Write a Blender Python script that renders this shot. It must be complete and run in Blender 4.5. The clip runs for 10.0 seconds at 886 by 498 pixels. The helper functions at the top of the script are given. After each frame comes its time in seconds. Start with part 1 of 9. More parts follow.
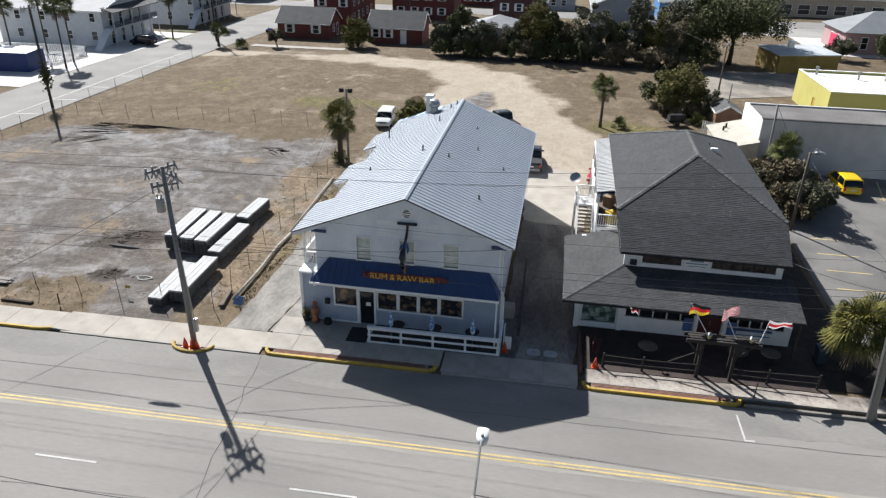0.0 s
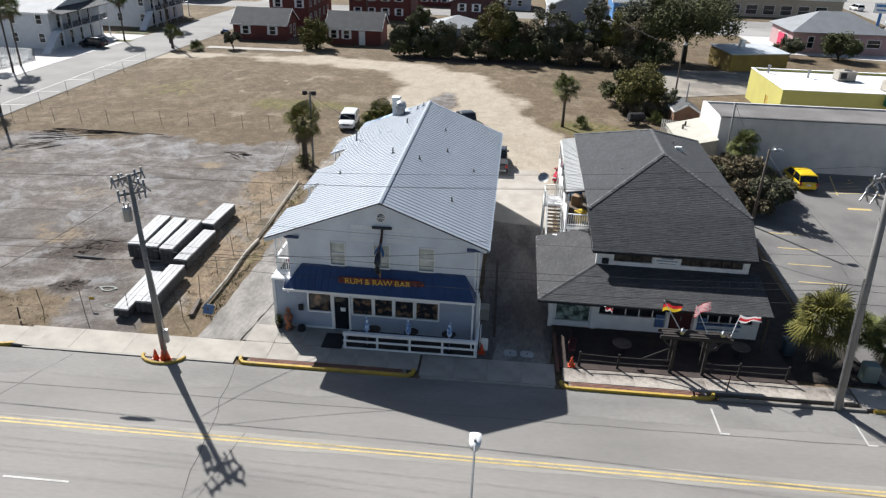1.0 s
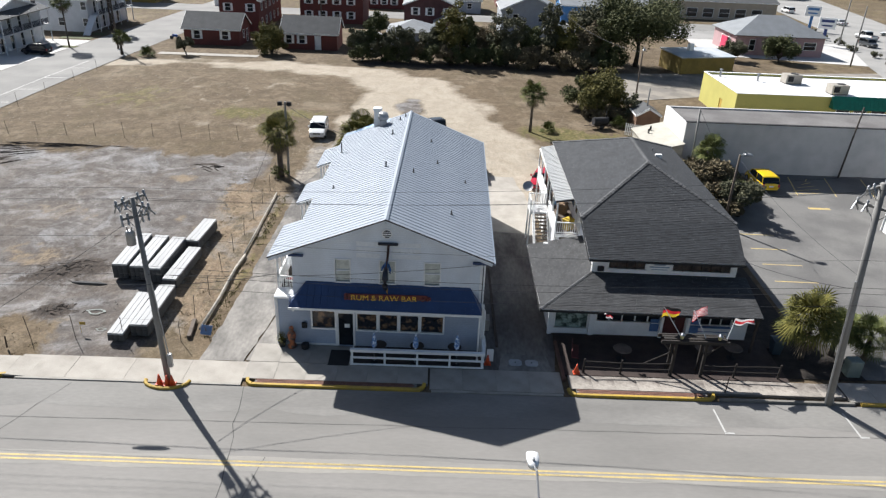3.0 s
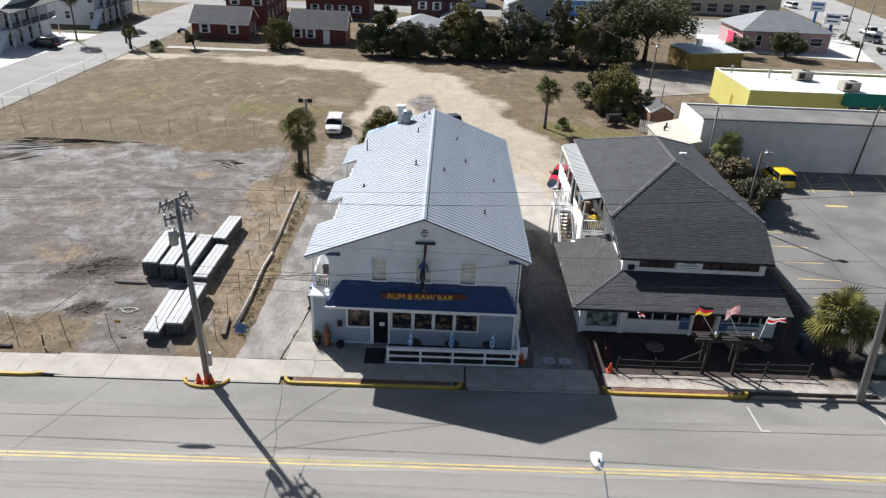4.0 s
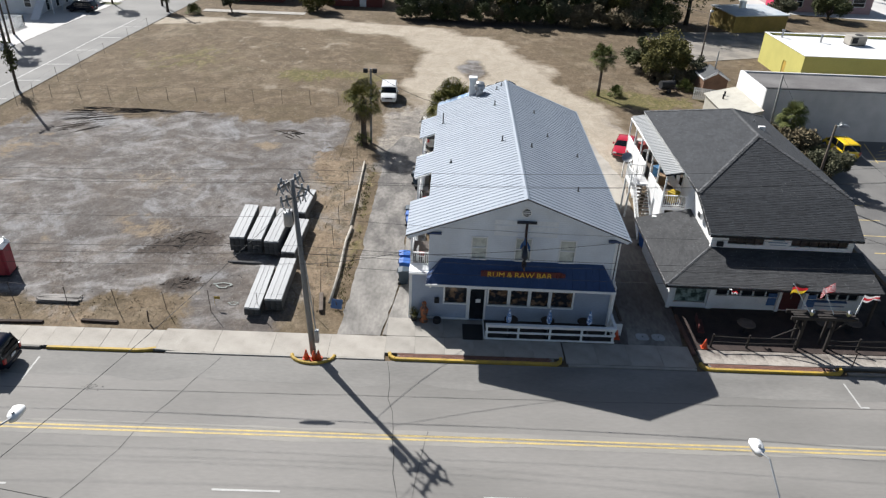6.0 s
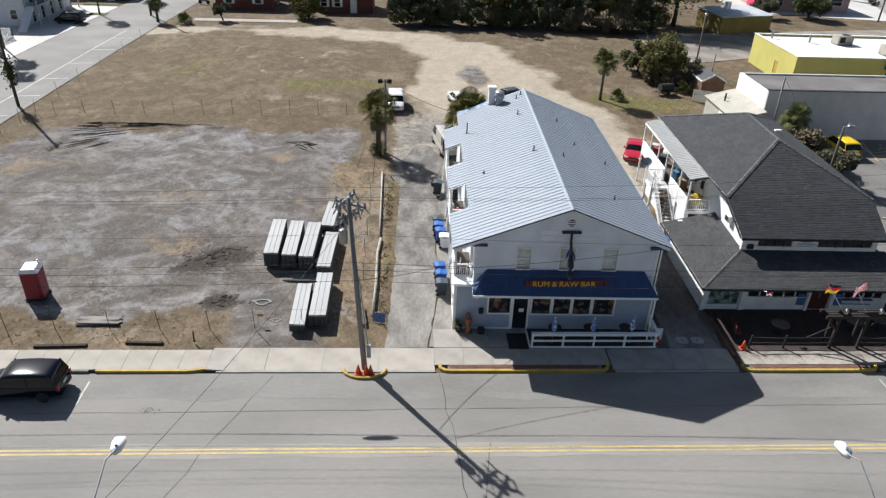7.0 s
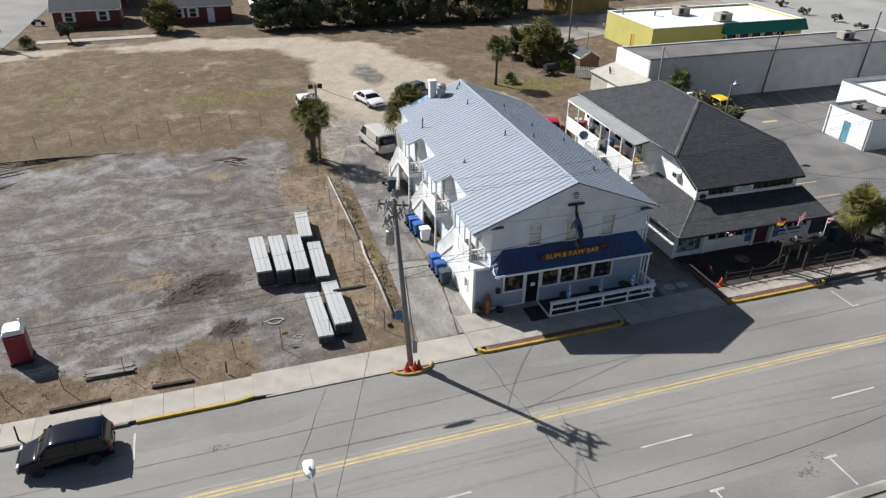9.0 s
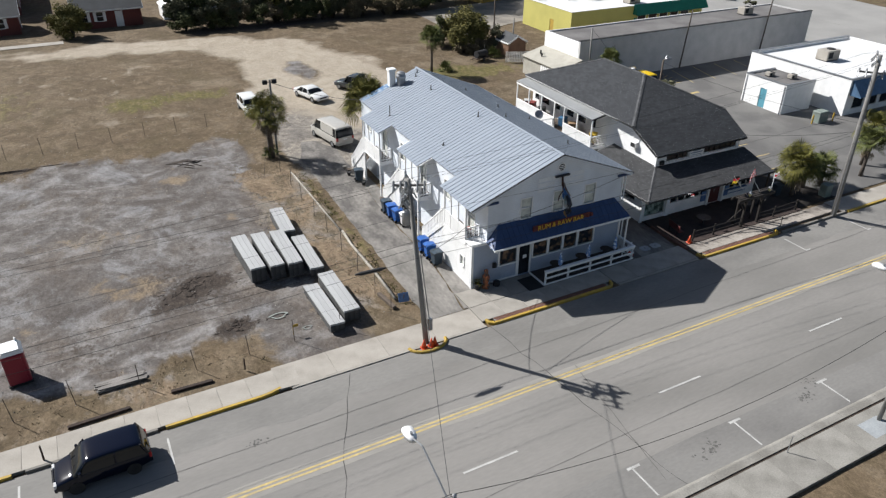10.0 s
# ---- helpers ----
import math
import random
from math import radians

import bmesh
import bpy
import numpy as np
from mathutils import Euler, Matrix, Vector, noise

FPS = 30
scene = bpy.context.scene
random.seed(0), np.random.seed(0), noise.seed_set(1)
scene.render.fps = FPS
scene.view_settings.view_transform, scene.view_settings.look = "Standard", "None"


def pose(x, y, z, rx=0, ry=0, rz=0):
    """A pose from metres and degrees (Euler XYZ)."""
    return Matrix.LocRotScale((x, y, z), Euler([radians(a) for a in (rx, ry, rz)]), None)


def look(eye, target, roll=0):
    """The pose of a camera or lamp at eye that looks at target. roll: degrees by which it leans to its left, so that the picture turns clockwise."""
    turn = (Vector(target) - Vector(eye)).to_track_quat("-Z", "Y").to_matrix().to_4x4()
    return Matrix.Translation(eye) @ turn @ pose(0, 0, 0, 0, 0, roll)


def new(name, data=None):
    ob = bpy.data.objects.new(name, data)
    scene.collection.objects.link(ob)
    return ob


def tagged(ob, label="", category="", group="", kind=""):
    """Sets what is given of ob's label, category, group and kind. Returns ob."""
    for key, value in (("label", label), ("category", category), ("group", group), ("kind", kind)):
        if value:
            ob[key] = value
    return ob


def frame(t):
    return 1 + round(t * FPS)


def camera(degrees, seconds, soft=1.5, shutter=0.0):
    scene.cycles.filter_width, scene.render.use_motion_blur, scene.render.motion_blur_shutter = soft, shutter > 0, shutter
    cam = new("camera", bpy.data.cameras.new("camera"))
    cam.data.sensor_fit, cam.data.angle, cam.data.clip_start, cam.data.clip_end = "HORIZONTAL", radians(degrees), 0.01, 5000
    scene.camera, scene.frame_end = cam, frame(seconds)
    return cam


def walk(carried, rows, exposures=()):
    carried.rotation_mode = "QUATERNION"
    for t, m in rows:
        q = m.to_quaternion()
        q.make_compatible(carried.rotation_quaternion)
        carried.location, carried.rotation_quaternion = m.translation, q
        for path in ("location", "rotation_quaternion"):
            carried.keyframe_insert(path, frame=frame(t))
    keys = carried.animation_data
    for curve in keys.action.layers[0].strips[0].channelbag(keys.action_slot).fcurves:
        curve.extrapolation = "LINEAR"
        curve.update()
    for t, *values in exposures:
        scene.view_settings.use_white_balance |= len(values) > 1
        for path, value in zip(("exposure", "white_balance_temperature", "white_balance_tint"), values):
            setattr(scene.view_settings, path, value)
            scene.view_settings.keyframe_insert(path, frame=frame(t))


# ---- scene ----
cam = camera(64.4, 10.0, soft=1.3)
PATH = [
    (0, (14.577, -31.258, 23.247), (14.319, -29.484, 22.36), 1.3),
    (0.5, (14.169, -31.202, 23.317), (13.97, -29.419, 22.434), 1.5),
    (1, (13.605, -31.202, 23.34), (13.465, -29.413, 22.455), 1.7),
    (1.5, (12.879, -31.246, 23.413), (12.794, -29.454, 22.53), 1.8),
    (2, (12.057, -31.293, 23.585), (12.017, -29.498, 22.704), 2.0),
    (3.5, (8.818, -31.392, 24.426), (8.857, -29.6, 23.537), 2.6),
    (4, (7.613, -31.438, 24.539), (7.654, -29.653, 23.639), 2.7),
    (4.5, (6.405, -31.397, 24.638), (6.445, -29.618, 23.724), 2.8),
    (5, (5.193, -31.371, 24.839), (5.232, -29.61, 23.892), 2.9),
    (5.5, (3.813, -31.333, 25.148), (3.846, -29.598, 24.155), 2.6),
    (6, (2.122, -31.273, 25.517), (2.152, -29.543, 24.513), 2.6),
    (7.5, (-4.704, -31.206, 26.428), (-4.497, -29.485, 25.431), 1.9),
    (8, (-7.418, -31.102, 26.506), (-7.085, -29.4, 25.51), 1.5),
    (8.5, (-10.335, -30.958, 26.466), (-9.885, -29.283, 25.47), 1.3),
    (9, (-13.288, -30.652, 26.295), (-12.72, -29.014, 25.298), 1.1),
    (9.5, (-16.366, -30.207, 26.062), (-15.674, -28.618, 25.063), 0.9),
    (10, (-19.413, -29.687, 25.858), (-18.595, -28.162, 24.856), 0.6),
]
walk(cam, [(t, look(eye, target, roll)) for t, eye, target, roll in PATH],
     [(0.0, 0.86), (2.0, 0.92), (4.5, 0.88), (6.0, 0.75), (8.0, 0.71), (10.0, 0.55)])

# ---- light ----
SUN = Vector((-0.74, 0.93, 1.0)).normalized()
sun = new("sun", bpy.data.lights.new("sun", "SUN"))
sun.data.energy, sun.data.angle, sun.data.color = 5.0, radians(0.55), (1.0, 0.988, 0.97)
sun.matrix_world = look(SUN * 200, (0, 0, 0))
world = bpy.data.worlds.new("sky")
scene.world = world
world.use_nodes = True
wn = world.node_tree
sky = wn.nodes.new("ShaderNodeTexSky")
sky.sky_type, sky.sun_disc = "NISHITA", False
sky.sun_elevation, sky.sun_rotation = math.asin(SUN.z), math.atan2(SUN.x, SUN.y)
sky.air_density, sky.dust_density, sky.ozone_density = 1.0, 1.2, 1.0
wn.links.new(sky.outputs[0], wn.nodes["Background"].inputs[0])
wn.nodes["Background"].inputs[1].default_value = 0.05


# ---- materials ----
def mat(name, col, rough=0.8, metal=0.0, var=0.10, scale=1.2, fine=25.0, bump=0.15, col2=None, rnd=0.0,
        stretch=(1, 1, 1), lo=0.35, hi=0.7, spec=0.5, island=0.0):
    """Two scales of variation over a base colour, with fine relief."""
    m = bpy.data.materials.new(name)
    m.use_nodes = True
    nt = m.node_tree
    nd, ln = nt.nodes, nt.links
    b = nd["Principled BSDF"]
    tc = nd.new("ShaderNodeTexCoord")
    mp = nd.new("ShaderNodeMapping")
    mp.inputs["Scale"].default_value = stretch
    ln.new(tc.outputs["Object"], mp.inputs[0])
    na, nb = nd.new("ShaderNodeTexNoise"), nd.new("ShaderNodeTexNoise")
    na.inputs["Scale"].default_value, na.inputs["Detail"].default_value = scale, 5.0
    nb.inputs["Scale"].default_value, nb.inputs["Detail"].default_value = fine, 3.0
    ln.new(mp.outputs[0], na.inputs["Vector"]), ln.new(mp.outputs[0], nb.inputs["Vector"])
    ramp = nd.new("ShaderNodeMapRange")
    ramp.inputs[1].default_value, ramp.inputs[2].default_value = lo, hi
    ln.new(na.outputs[0], ramp.inputs[0])
    mix = nd.new("ShaderNodeMix")
    mix.data_type = "RGBA"
    c2 = col2 if col2 else tuple(max(c * (1 - 2.2 * var), 0) for c in col)
    mix.inputs[6].default_value, mix.inputs[7].default_value = (*col, 1), (*c2, 1)
    ln.new(ramp.outputs[0], mix.inputs[0])
    val = nd.new("ShaderNodeMapRange")
    val.inputs[1].default_value, val.inputs[2].default_value = 0.3, 0.7
    val.inputs[3].default_value, val.inputs[4].default_value = 1 - var, 1 + var
    ln.new(nb.outputs[0], val.inputs[0])
    hsv = nd.new("ShaderNodeHueSaturation")
    ln.new(mix.outputs[2], hsv.inputs["Color"])
    if rnd or island:
        oi = nd.new("ShaderNodeNewGeometry" if island else "ShaderNodeObjectInfo")
        rr = nd.new("ShaderNodeMapRange")
        rr.inputs[3].default_value, rr.inputs[4].default_value = 1 - max(rnd, island), 1 + max(rnd, island)
        ln.new(oi.outputs["Random Per Island" if island else "Random"], rr.inputs[0])
        mu = nd.new("ShaderNodeMath")
        mu.operation = "MULTIPLY"
        ln.new(val.outputs[0], mu.inputs[0]), ln.new(rr.outputs[0], mu.inputs[1])
        ln.new(mu.outputs[0], hsv.inputs["Value"])
    else:
        ln.new(val.outputs[0], hsv.inputs["Value"])
    ln.new(hsv.outputs[0], b.inputs["Base Color"])
    b.inputs["Roughness"].default_value, b.inputs["Metallic"].default_value = rough, metal
    b.inputs["Specular IOR Level"].default_value = spec
    if bump:
        bp = nd.new("ShaderNodeBump")
        bp.inputs["Strength"].default_value, bp.inputs["Distance"].default_value = bump, 0.02
        ln.new(nb.outputs[0], bp.inputs["Height"]), ln.new(bp.outputs[0], b.inputs["Normal"])
    return m


def leafmat(name, dark, light, rough=0.8):
    """Foliage: colour differs leaf clump by leaf clump."""
    m = bpy.data.materials.new(name)
    m.use_nodes = True
    nd, ln = m.node_tree.nodes, m.node_tree.links
    b = nd["Principled BSDF"]
    geo = nd.new("ShaderNodeNewGeometry")
    tc, no = nd.new("ShaderNodeTexCoord"), nd.new("ShaderNodeTexNoise")
    no.inputs["Scale"].default_value = 0.9
    ln.new(tc.outputs["Object"], no.inputs["Vector"])
    add = nd.new("ShaderNodeMath")
    add.operation = "MULTIPLY_ADD"
    add.inputs[1].default_value = 0.55
    ln.new(geo.outputs["Random Per Island"], add.inputs[0]), ln.new(no.outputs[0], add.inputs[2])
    mr = nd.new("ShaderNodeMapRange")
    mr.inputs[1].default_value, mr.inputs[2].default_value = 0.35, 1.1
    ln.new(add.outputs[0], mr.inputs[0])
    mix = nd.new("ShaderNodeMix")
    mix.data_type = "RGBA"
    mix.inputs[6].default_value, mix.inputs[7].default_value = (*dark, 1), (*light, 1)
    ln.new(mr.outputs[0], mix.inputs[0]), ln.new(mix.outputs[2], b.inputs["Base Color"])
    b.inputs["Roughness"].default_value = rough
    b.inputs["Specular IOR Level"].default_value = 0.12
    return m


def linemat(name, col, col2, axis, period, rough=0.7, depth=0.02, wid=0.06, var=0.08):
    """Painted boards or courses: thin darker joints at a period along one axis, with wear."""
    m = mat(name, col, rough, var=var, scale=0.7, fine=14, bump=0.1)
    nd, ln = m.node_tree.nodes, m.node_tree.links
    b = nd["Principled BSDF"]
    tc, sep = nd.new("ShaderNodeTexCoord"), nd.new("ShaderNodeSeparateXYZ")
    ln.new(tc.outputs["Object"], sep.inputs[0])
    dv, fr, gt = nd.new("ShaderNodeMath"), nd.new("ShaderNodeMath"), nd.new("ShaderNodeMath")
    dv.operation, fr.operation, gt.operation = "DIVIDE", "FRACT", "LESS_THAN"
    dv.inputs[1].default_value, gt.inputs[1].default_value = period, wid
    ln.new(sep.outputs["XYZ".index(axis)], dv.inputs[0]), ln.new(dv.outputs[0], fr.inputs[0]), ln.new(fr.outputs[0], gt.inputs[0])
    mix = nd.new("ShaderNodeMix")
    mix.data_type = "RGBA"
    old = b.inputs["Base Color"].links[0].from_socket
    ln.new(gt.outputs[0], mix.inputs[0]), ln.new(old, mix.inputs[6])
    mix.inputs[7].default_value = (*col2, 1)
    ln.new(mix.outputs[2], b.inputs["Base Color"])
    bp = nd.new("ShaderNodeBump")
    bp.inputs["Strength"].default_value, bp.inputs["Distance"].default_value = 0.5, depth
    ln.new(fr.outputs[0], bp.inputs["Height"]), ln.new(bp.outputs[0], b.inputs["Normal"])
    return m


def glassmat(name, col=(0.03, 0.035, 0.04), rough=0.06):
    m = mat(name, col, rough, var=0.2, scale=0.9, fine=3, bump=0.0)
    m.node_tree.nodes["Principled BSDF"].inputs["Specular IOR Level"].default_value = 0.7
    return m


ASPHALT = mat("asphalt", (0.216, 0.205, 0.19), 0.9, var=0.05, scale=0.22, fine=7.0, bump=0.2, stretch=(0.3, 1.0, 1), col2=(0.164, 0.157, 0.145), lo=0.40, hi=0.64)
LOTASPH = mat("lot_asphalt", (0.211, 0.205, 0.192), 0.9, var=0.08, scale=0.22, fine=12, bump=0.2, col2=(0.161, 0.156, 0.149))
CARPARK = mat("car_park_asphalt", (0.149, 0.144, 0.136), 0.9, var=0.1, scale=0.3, fine=9, bump=0.2, col2=(0.107, 0.103, 0.0991), lo=0.4, hi=0.62)
PALEASPH = mat("pale_asphalt", (0.291, 0.282, 0.267), 0.9, var=0.08, scale=0.15, fine=8, bump=0.2, col2=(0.229, 0.223, 0.211))
DIRTLOT = mat("packed_dirt", (0.248, 0.223, 0.189), 0.95, var=0.16, scale=0.4, fine=6, bump=0.3, col2=(0.161, 0.146, 0.127), lo=0.4, hi=0.6)
DRIVE = mat("drive_concrete", (0.219, 0.205, 0.186), 0.9, var=0.17, scale=0.8, fine=5, col2=(0.141, 0.132, 0.12), stretch=(1, 0.5, 1), lo=0.4, hi=0.62)
LANE = mat("lane_asphalt", (0.195, 0.181, 0.164), 0.92, var=0.22, scale=0.7, fine=4.5, col2=(0.102, 0.0942, 0.0868), lo=0.40, hi=0.58, stretch=(1, 0.6, 1))
CONC = mat("concrete", (0.35, 0.323, 0.284), 0.9, var=0.1, scale=0.8, fine=16, col2=(0.264, 0.241, 0.208), rnd=0.06)
CONCD = mat("old_concrete", (0.32, 0.298, 0.264), 0.9, var=0.1, scale=0.9, fine=20, col2=(0.23, 0.212, 0.186), rnd=0.07)
WHITELOT = mat("pale_concrete", (0.503, 0.49, 0.469), 0.9, var=0.06, scale=0.15, fine=6, col2=(0.422, 0.408, 0.388))
KERB = mat("kerb_concrete", (0.186, 0.174, 0.155), 0.9, var=0.12, scale=1.5, fine=22)
YELLOW = mat("yellow_road_paint", (0.465, 0.3, 0.0375), 0.75, var=0.12, scale=2.0, fine=20, col2=(0.315, 0.217, 0.0525))
YELLINE = mat("worn_yellow_line", (0.50, 0.375, 0.14), 0.8, var=0.14, scale=1.0, fine=9, col2=(0.33, 0.27, 0.16))
WHITELINE = mat("worn_white_line", (0.475, 0.468, 0.446), 0.8, var=0.1, scale=1.5, fine=16, col2=(0.324, 0.317, 0.302))
WHITE = mat("white_paint", (0.807, 0.807, 0.797), 0.55, var=0.05, scale=1.5, fine=18, bump=0.05)
WHITEBOARD = linemat("white_boards", (0.777, 0.777, 0.766), (0.525, 0.525, 0.525), "Y", 0.14, 0.6, 0.01, 0.08)
SIDING = linemat("pale_grey_siding", (0.73, 0.769, 0.821), (0.593, 0.627, 0.684), "Z", 0.13, 0.65, 0.012, 0.10)
LOWSIDE = linemat("slate_blue_siding", (0.347, 0.403, 0.504), (0.269, 0.314, 0.392), "Z", 0.13, 0.65, 0.012, 0.10)
NAVY = mat("navy_metal", (0.024, 0.0544, 0.144), 0.5, var=0.1, scale=1.5, fine=12, bump=0.05)
ROOFMETAL = mat("galvanised_roof", (0.252, 0.285, 0.328), 0.62, 0.0, var=0.05, scale=0.6, fine=10, bump=0.04, col2=(0.227, 0.261, 0.306), rnd=0.03, spec=0.3)
RIB = mat("roof_rib", (0.223, 0.26, 0.31), 0.45, 0.4, var=0.08, fine=12, bump=0.03)
SHINGLE = mat("charcoal_shingle", (0.0341, 0.0369, 0.0413), 0.9, var=0.22, scale=1.2, fine=9, bump=0.4, col2=(0.0248, 0.027, 0.0308), island=0.22)
SHINGLE2 = mat("weathered_shingle", (0.045, 0.046, 0.048), 0.9, var=0.24, scale=0.8, fine=9, bump=0.4, col2=(0.03, 0.031, 0.033), island=0.22)
GLASS = glassmat("dark_window_glass", (0.018, 0.021, 0.026))
GLASS.node_tree.nodes["Principled BSDF"].inputs["Specular IOR Level"].default_value = 0.4
GLASSL = mat("curtained_glass", (0.58, 0.60, 0.55), 0.12, var=0.12, scale=2.5, fine=8, bump=0.0)
WOOD = mat("weathered_wood", (0.119, 0.091, 0.07), 0.85, var=0.18, scale=2.0, fine=30, stretch=(1, 1, 0.2))
DARKWOOD = mat("dark_stained_wood", (0.055, 0.042, 0.034), 0.8, var=0.18, scale=2.0, fine=30)
POLEWOOD = mat("grey_pole_wood", (0.228, 0.222, 0.213), 0.85, var=0.14, scale=1.5, fine=22, stretch=(3, 3, 0.25))
STEEL = mat("galvanised_steel", (0.357, 0.365, 0.374), 0.45, 0.7, var=0.1, fine=16, bump=0.05)
RUST = mat("rusty_steel", (0.084, 0.0595, 0.0455), 0.8, 0.2, var=0.2, fine=22)
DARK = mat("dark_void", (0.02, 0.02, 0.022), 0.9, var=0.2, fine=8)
RUBBER = mat("tyre_rubber", (0.02, 0.02, 0.02), 0.85, var=0.15, fine=20)
CABLE = mat("black_cable", (0.03, 0.03, 0.032), 0.7, var=0.1)
BRICK = mat("red_brick", (0.15, 0.0413, 0.0338), 0.85, var=0.16, scale=1.0, fine=8, bump=0.3, col2=(0.109, 0.0338, 0.0285))
DARKBRICK = mat("plum_brick", (0.10, 0.045, 0.045), 0.85, var=0.14, scale=1.0, fine=8, bump=0.3)
GREYROOF = mat("grey_house_roof", (0.0683, 0.0715, 0.0748), 0.9, var=0.12, scale=0.8, fine=6, bump=0.3)
LIGHTROOF = mat("pale_grey_roof", (0.198, 0.211, 0.224), 0.75, var=0.08, scale=0.6, fine=5)
BLUEWALL = mat("pale_blue_grey_wall", (0.336, 0.36, 0.4), 0.7, var=0.06, fine=6)


# ---- geometry helpers ----
GROUND_RISE = 0.014


def gz(y):
    return min(max(GROUND_RISE * (y - 8), 0.0), 0.8)


class Geo:
    """Collects faces of one mesh."""

    def __init__(self):
        self.v, self.f, self.weld = [], [], False

    def add(self, verts, faces, m=None):
        n = len(self.v)
        self.v += [tuple(m @ Vector(p)) for p in verts] if m else [tuple(p) for p in verts]
        self.f += [tuple(n + i for i in f) for f in faces]
        return self

    def box(self, x0, y0, z0, x1, y1, z1, m=None):
        p = [(x0, y0, z0), (x1, y0, z0), (x1, y1, z0), (x0, y1, z0), (x0, y0, z1), (x1, y0, z1), (x1, y1, z1), (x0, y1, z1)]
        return self.add(p, [(3, 2, 1, 0), (4, 5, 6, 7), (0, 1, 5, 4), (1, 2, 6, 5), (2, 3, 7, 6), (3, 0, 4, 7)], m)

    def bev(self, x0, y0, z0, x1, y1, z1, b=0.02, m=None):
        """A box whose upright and top edges are chamfered."""
        def ring(z, k):
            return [(x0 + k + b, y0 + k, z), (x1 - k - b, y0 + k, z), (x1 - k, y0 + k + b, z), (x1 - k, y1 - k - b, z),
                    (x1 - k - b, y1 - k, z), (x0 + k + b, y1 - k, z), (x0 + k, y1 - k - b, z), (x0 + k, y0 + k + b, z)]
        p = ring(z0, 0) + ring(z1 - b, 0) + ring(z1, b * 0.7)
        f = [tuple(range(7, -1, -1)), tuple(range(16, 24))]
        for r in (0, 8):
            f += [(r + i, r + (i + 1) % 8, r + 8 + (i + 1) % 8, r + 8 + i) for i in range(8)]
        return self.add(p, f, m)

    def cyl(self, a, b, r0, r1=None, n=8, cap=True):
        a, b = Vector(a), Vector(b)
        r1 = r0 if r1 is None else r1
        d = (b - a).normalized()
        u = d.orthogonal().normalized()
        w = d.cross(u)
        p = []
        for c, r in ((a, r0), (b, r1)):
            p += [c + r * (math.cos(2 * math.pi * i / n) * u + math.sin(2 * math.pi * i / n) * w) for i in range(n)]
        f = [(i, (i + 1) % n, n + (i + 1) % n, n + i) for i in range(n)]
        if cap:
            f += [tuple(range(n - 1, -1, -1)), tuple(range(n, 2 * n))]
        return self.add(p, f)

    def tube(self, pts, r, n=6):
        pts = [Vector(q) for q in pts]
        rings = []
        for i, q in enumerate(pts):
            d = (pts[min(i + 1, len(pts) - 1)] - pts[max(i - 1, 0)]).normalized()
            u = d.cross(Vector((0, 0, 1)))
            u = u.normalized() if u.length > 1e-4 else Vector((1, 0, 0))
            w = d.cross(u)
            rr = r[i] if isinstance(r, (list, tuple)) else r
            rings.append([q + rr * (math.cos(2 * math.pi * k / n) * u + math.sin(2 * math.pi * k / n) * w) for k in range(n)])
        f = []
        for i in range(len(pts) - 1):
            f += [(i * n + k, i * n + (k + 1) % n, (i + 1) * n + (k + 1) % n, (i + 1) * n + k) for k in range(n)]
        f += [tuple(range(n - 1, -1, -1)), tuple(range((len(pts) - 1) * n, len(pts) * n))]
        return self.add([q for g in rings for q in g], f)

    def lathe(self, prof, c=(0, 0, 0), n=12):
        p = [(c[0] + r * math.cos(2 * math.pi * i / n), c[1] + r * math.sin(2 * math.pi * i / n), c[2] + z) for r, z in prof for i in range(n)]
        f = [(j * n + i, j * n + (i + 1) % n, (j + 1) * n + (i + 1) % n, (j + 1) * n + i) for j in range(len(prof) - 1) for i in range(n)]
        f += [tuple(range(n - 1, -1, -1)), tuple(range((len(prof) - 1) * n, len(prof) * n))]
        return self.add(p, f)

    def slab(self, quad, t):
        """A plate of thickness t below the polygon."""
        q = [Vector(p) for p in quad]
        nr = (q[1] - q[0]).cross(q[2] - q[0]).normalized()
        if nr.z < 0:
            nr = -nr
        k = len(q)
        f = [tuple(range(k)), tuple(range(2 * k - 1, k - 1, -1))] + [(i, k + i, k + (i + 1) % k, (i + 1) % k) for i in range(k)]
        return self.add(q + [p - nr * t for p in q], f)

    def prism(self, poly, a, b, axis="y"):
        """A polygon of (u, z) pushed from a to b along an axis; u runs along the other level axis."""
        pts = [((u, d, z) if axis == "y" else (d, u, z)) for d in (a, b) for u, z in poly]
        k = len(poly)
        f = [tuple(range(k)), tuple(range(2 * k - 1, k - 1, -1))] + [(i, (i + 1) % k, k + (i + 1) % k, k + i) for i in range(k)]
        return self.add(pts, f)

    def mesh(self, name, material, smooth=False):
        me = bpy.data.meshes.new(name)
        me.from_pydata(self.v, [], self.f)
        bm = bmesh.new()
        bm.from_mesh(me)
        if self.weld:
            bmesh.ops.remove_doubles(bm, verts=bm.verts, dist=0.0005)
        bmesh.ops.recalc_face_normals(bm, faces=bm.faces)
        bm.to_mesh(me)
        bm.free()
        me.materials.append(material)
        if smooth:
            me.shade_smooth()
        return me


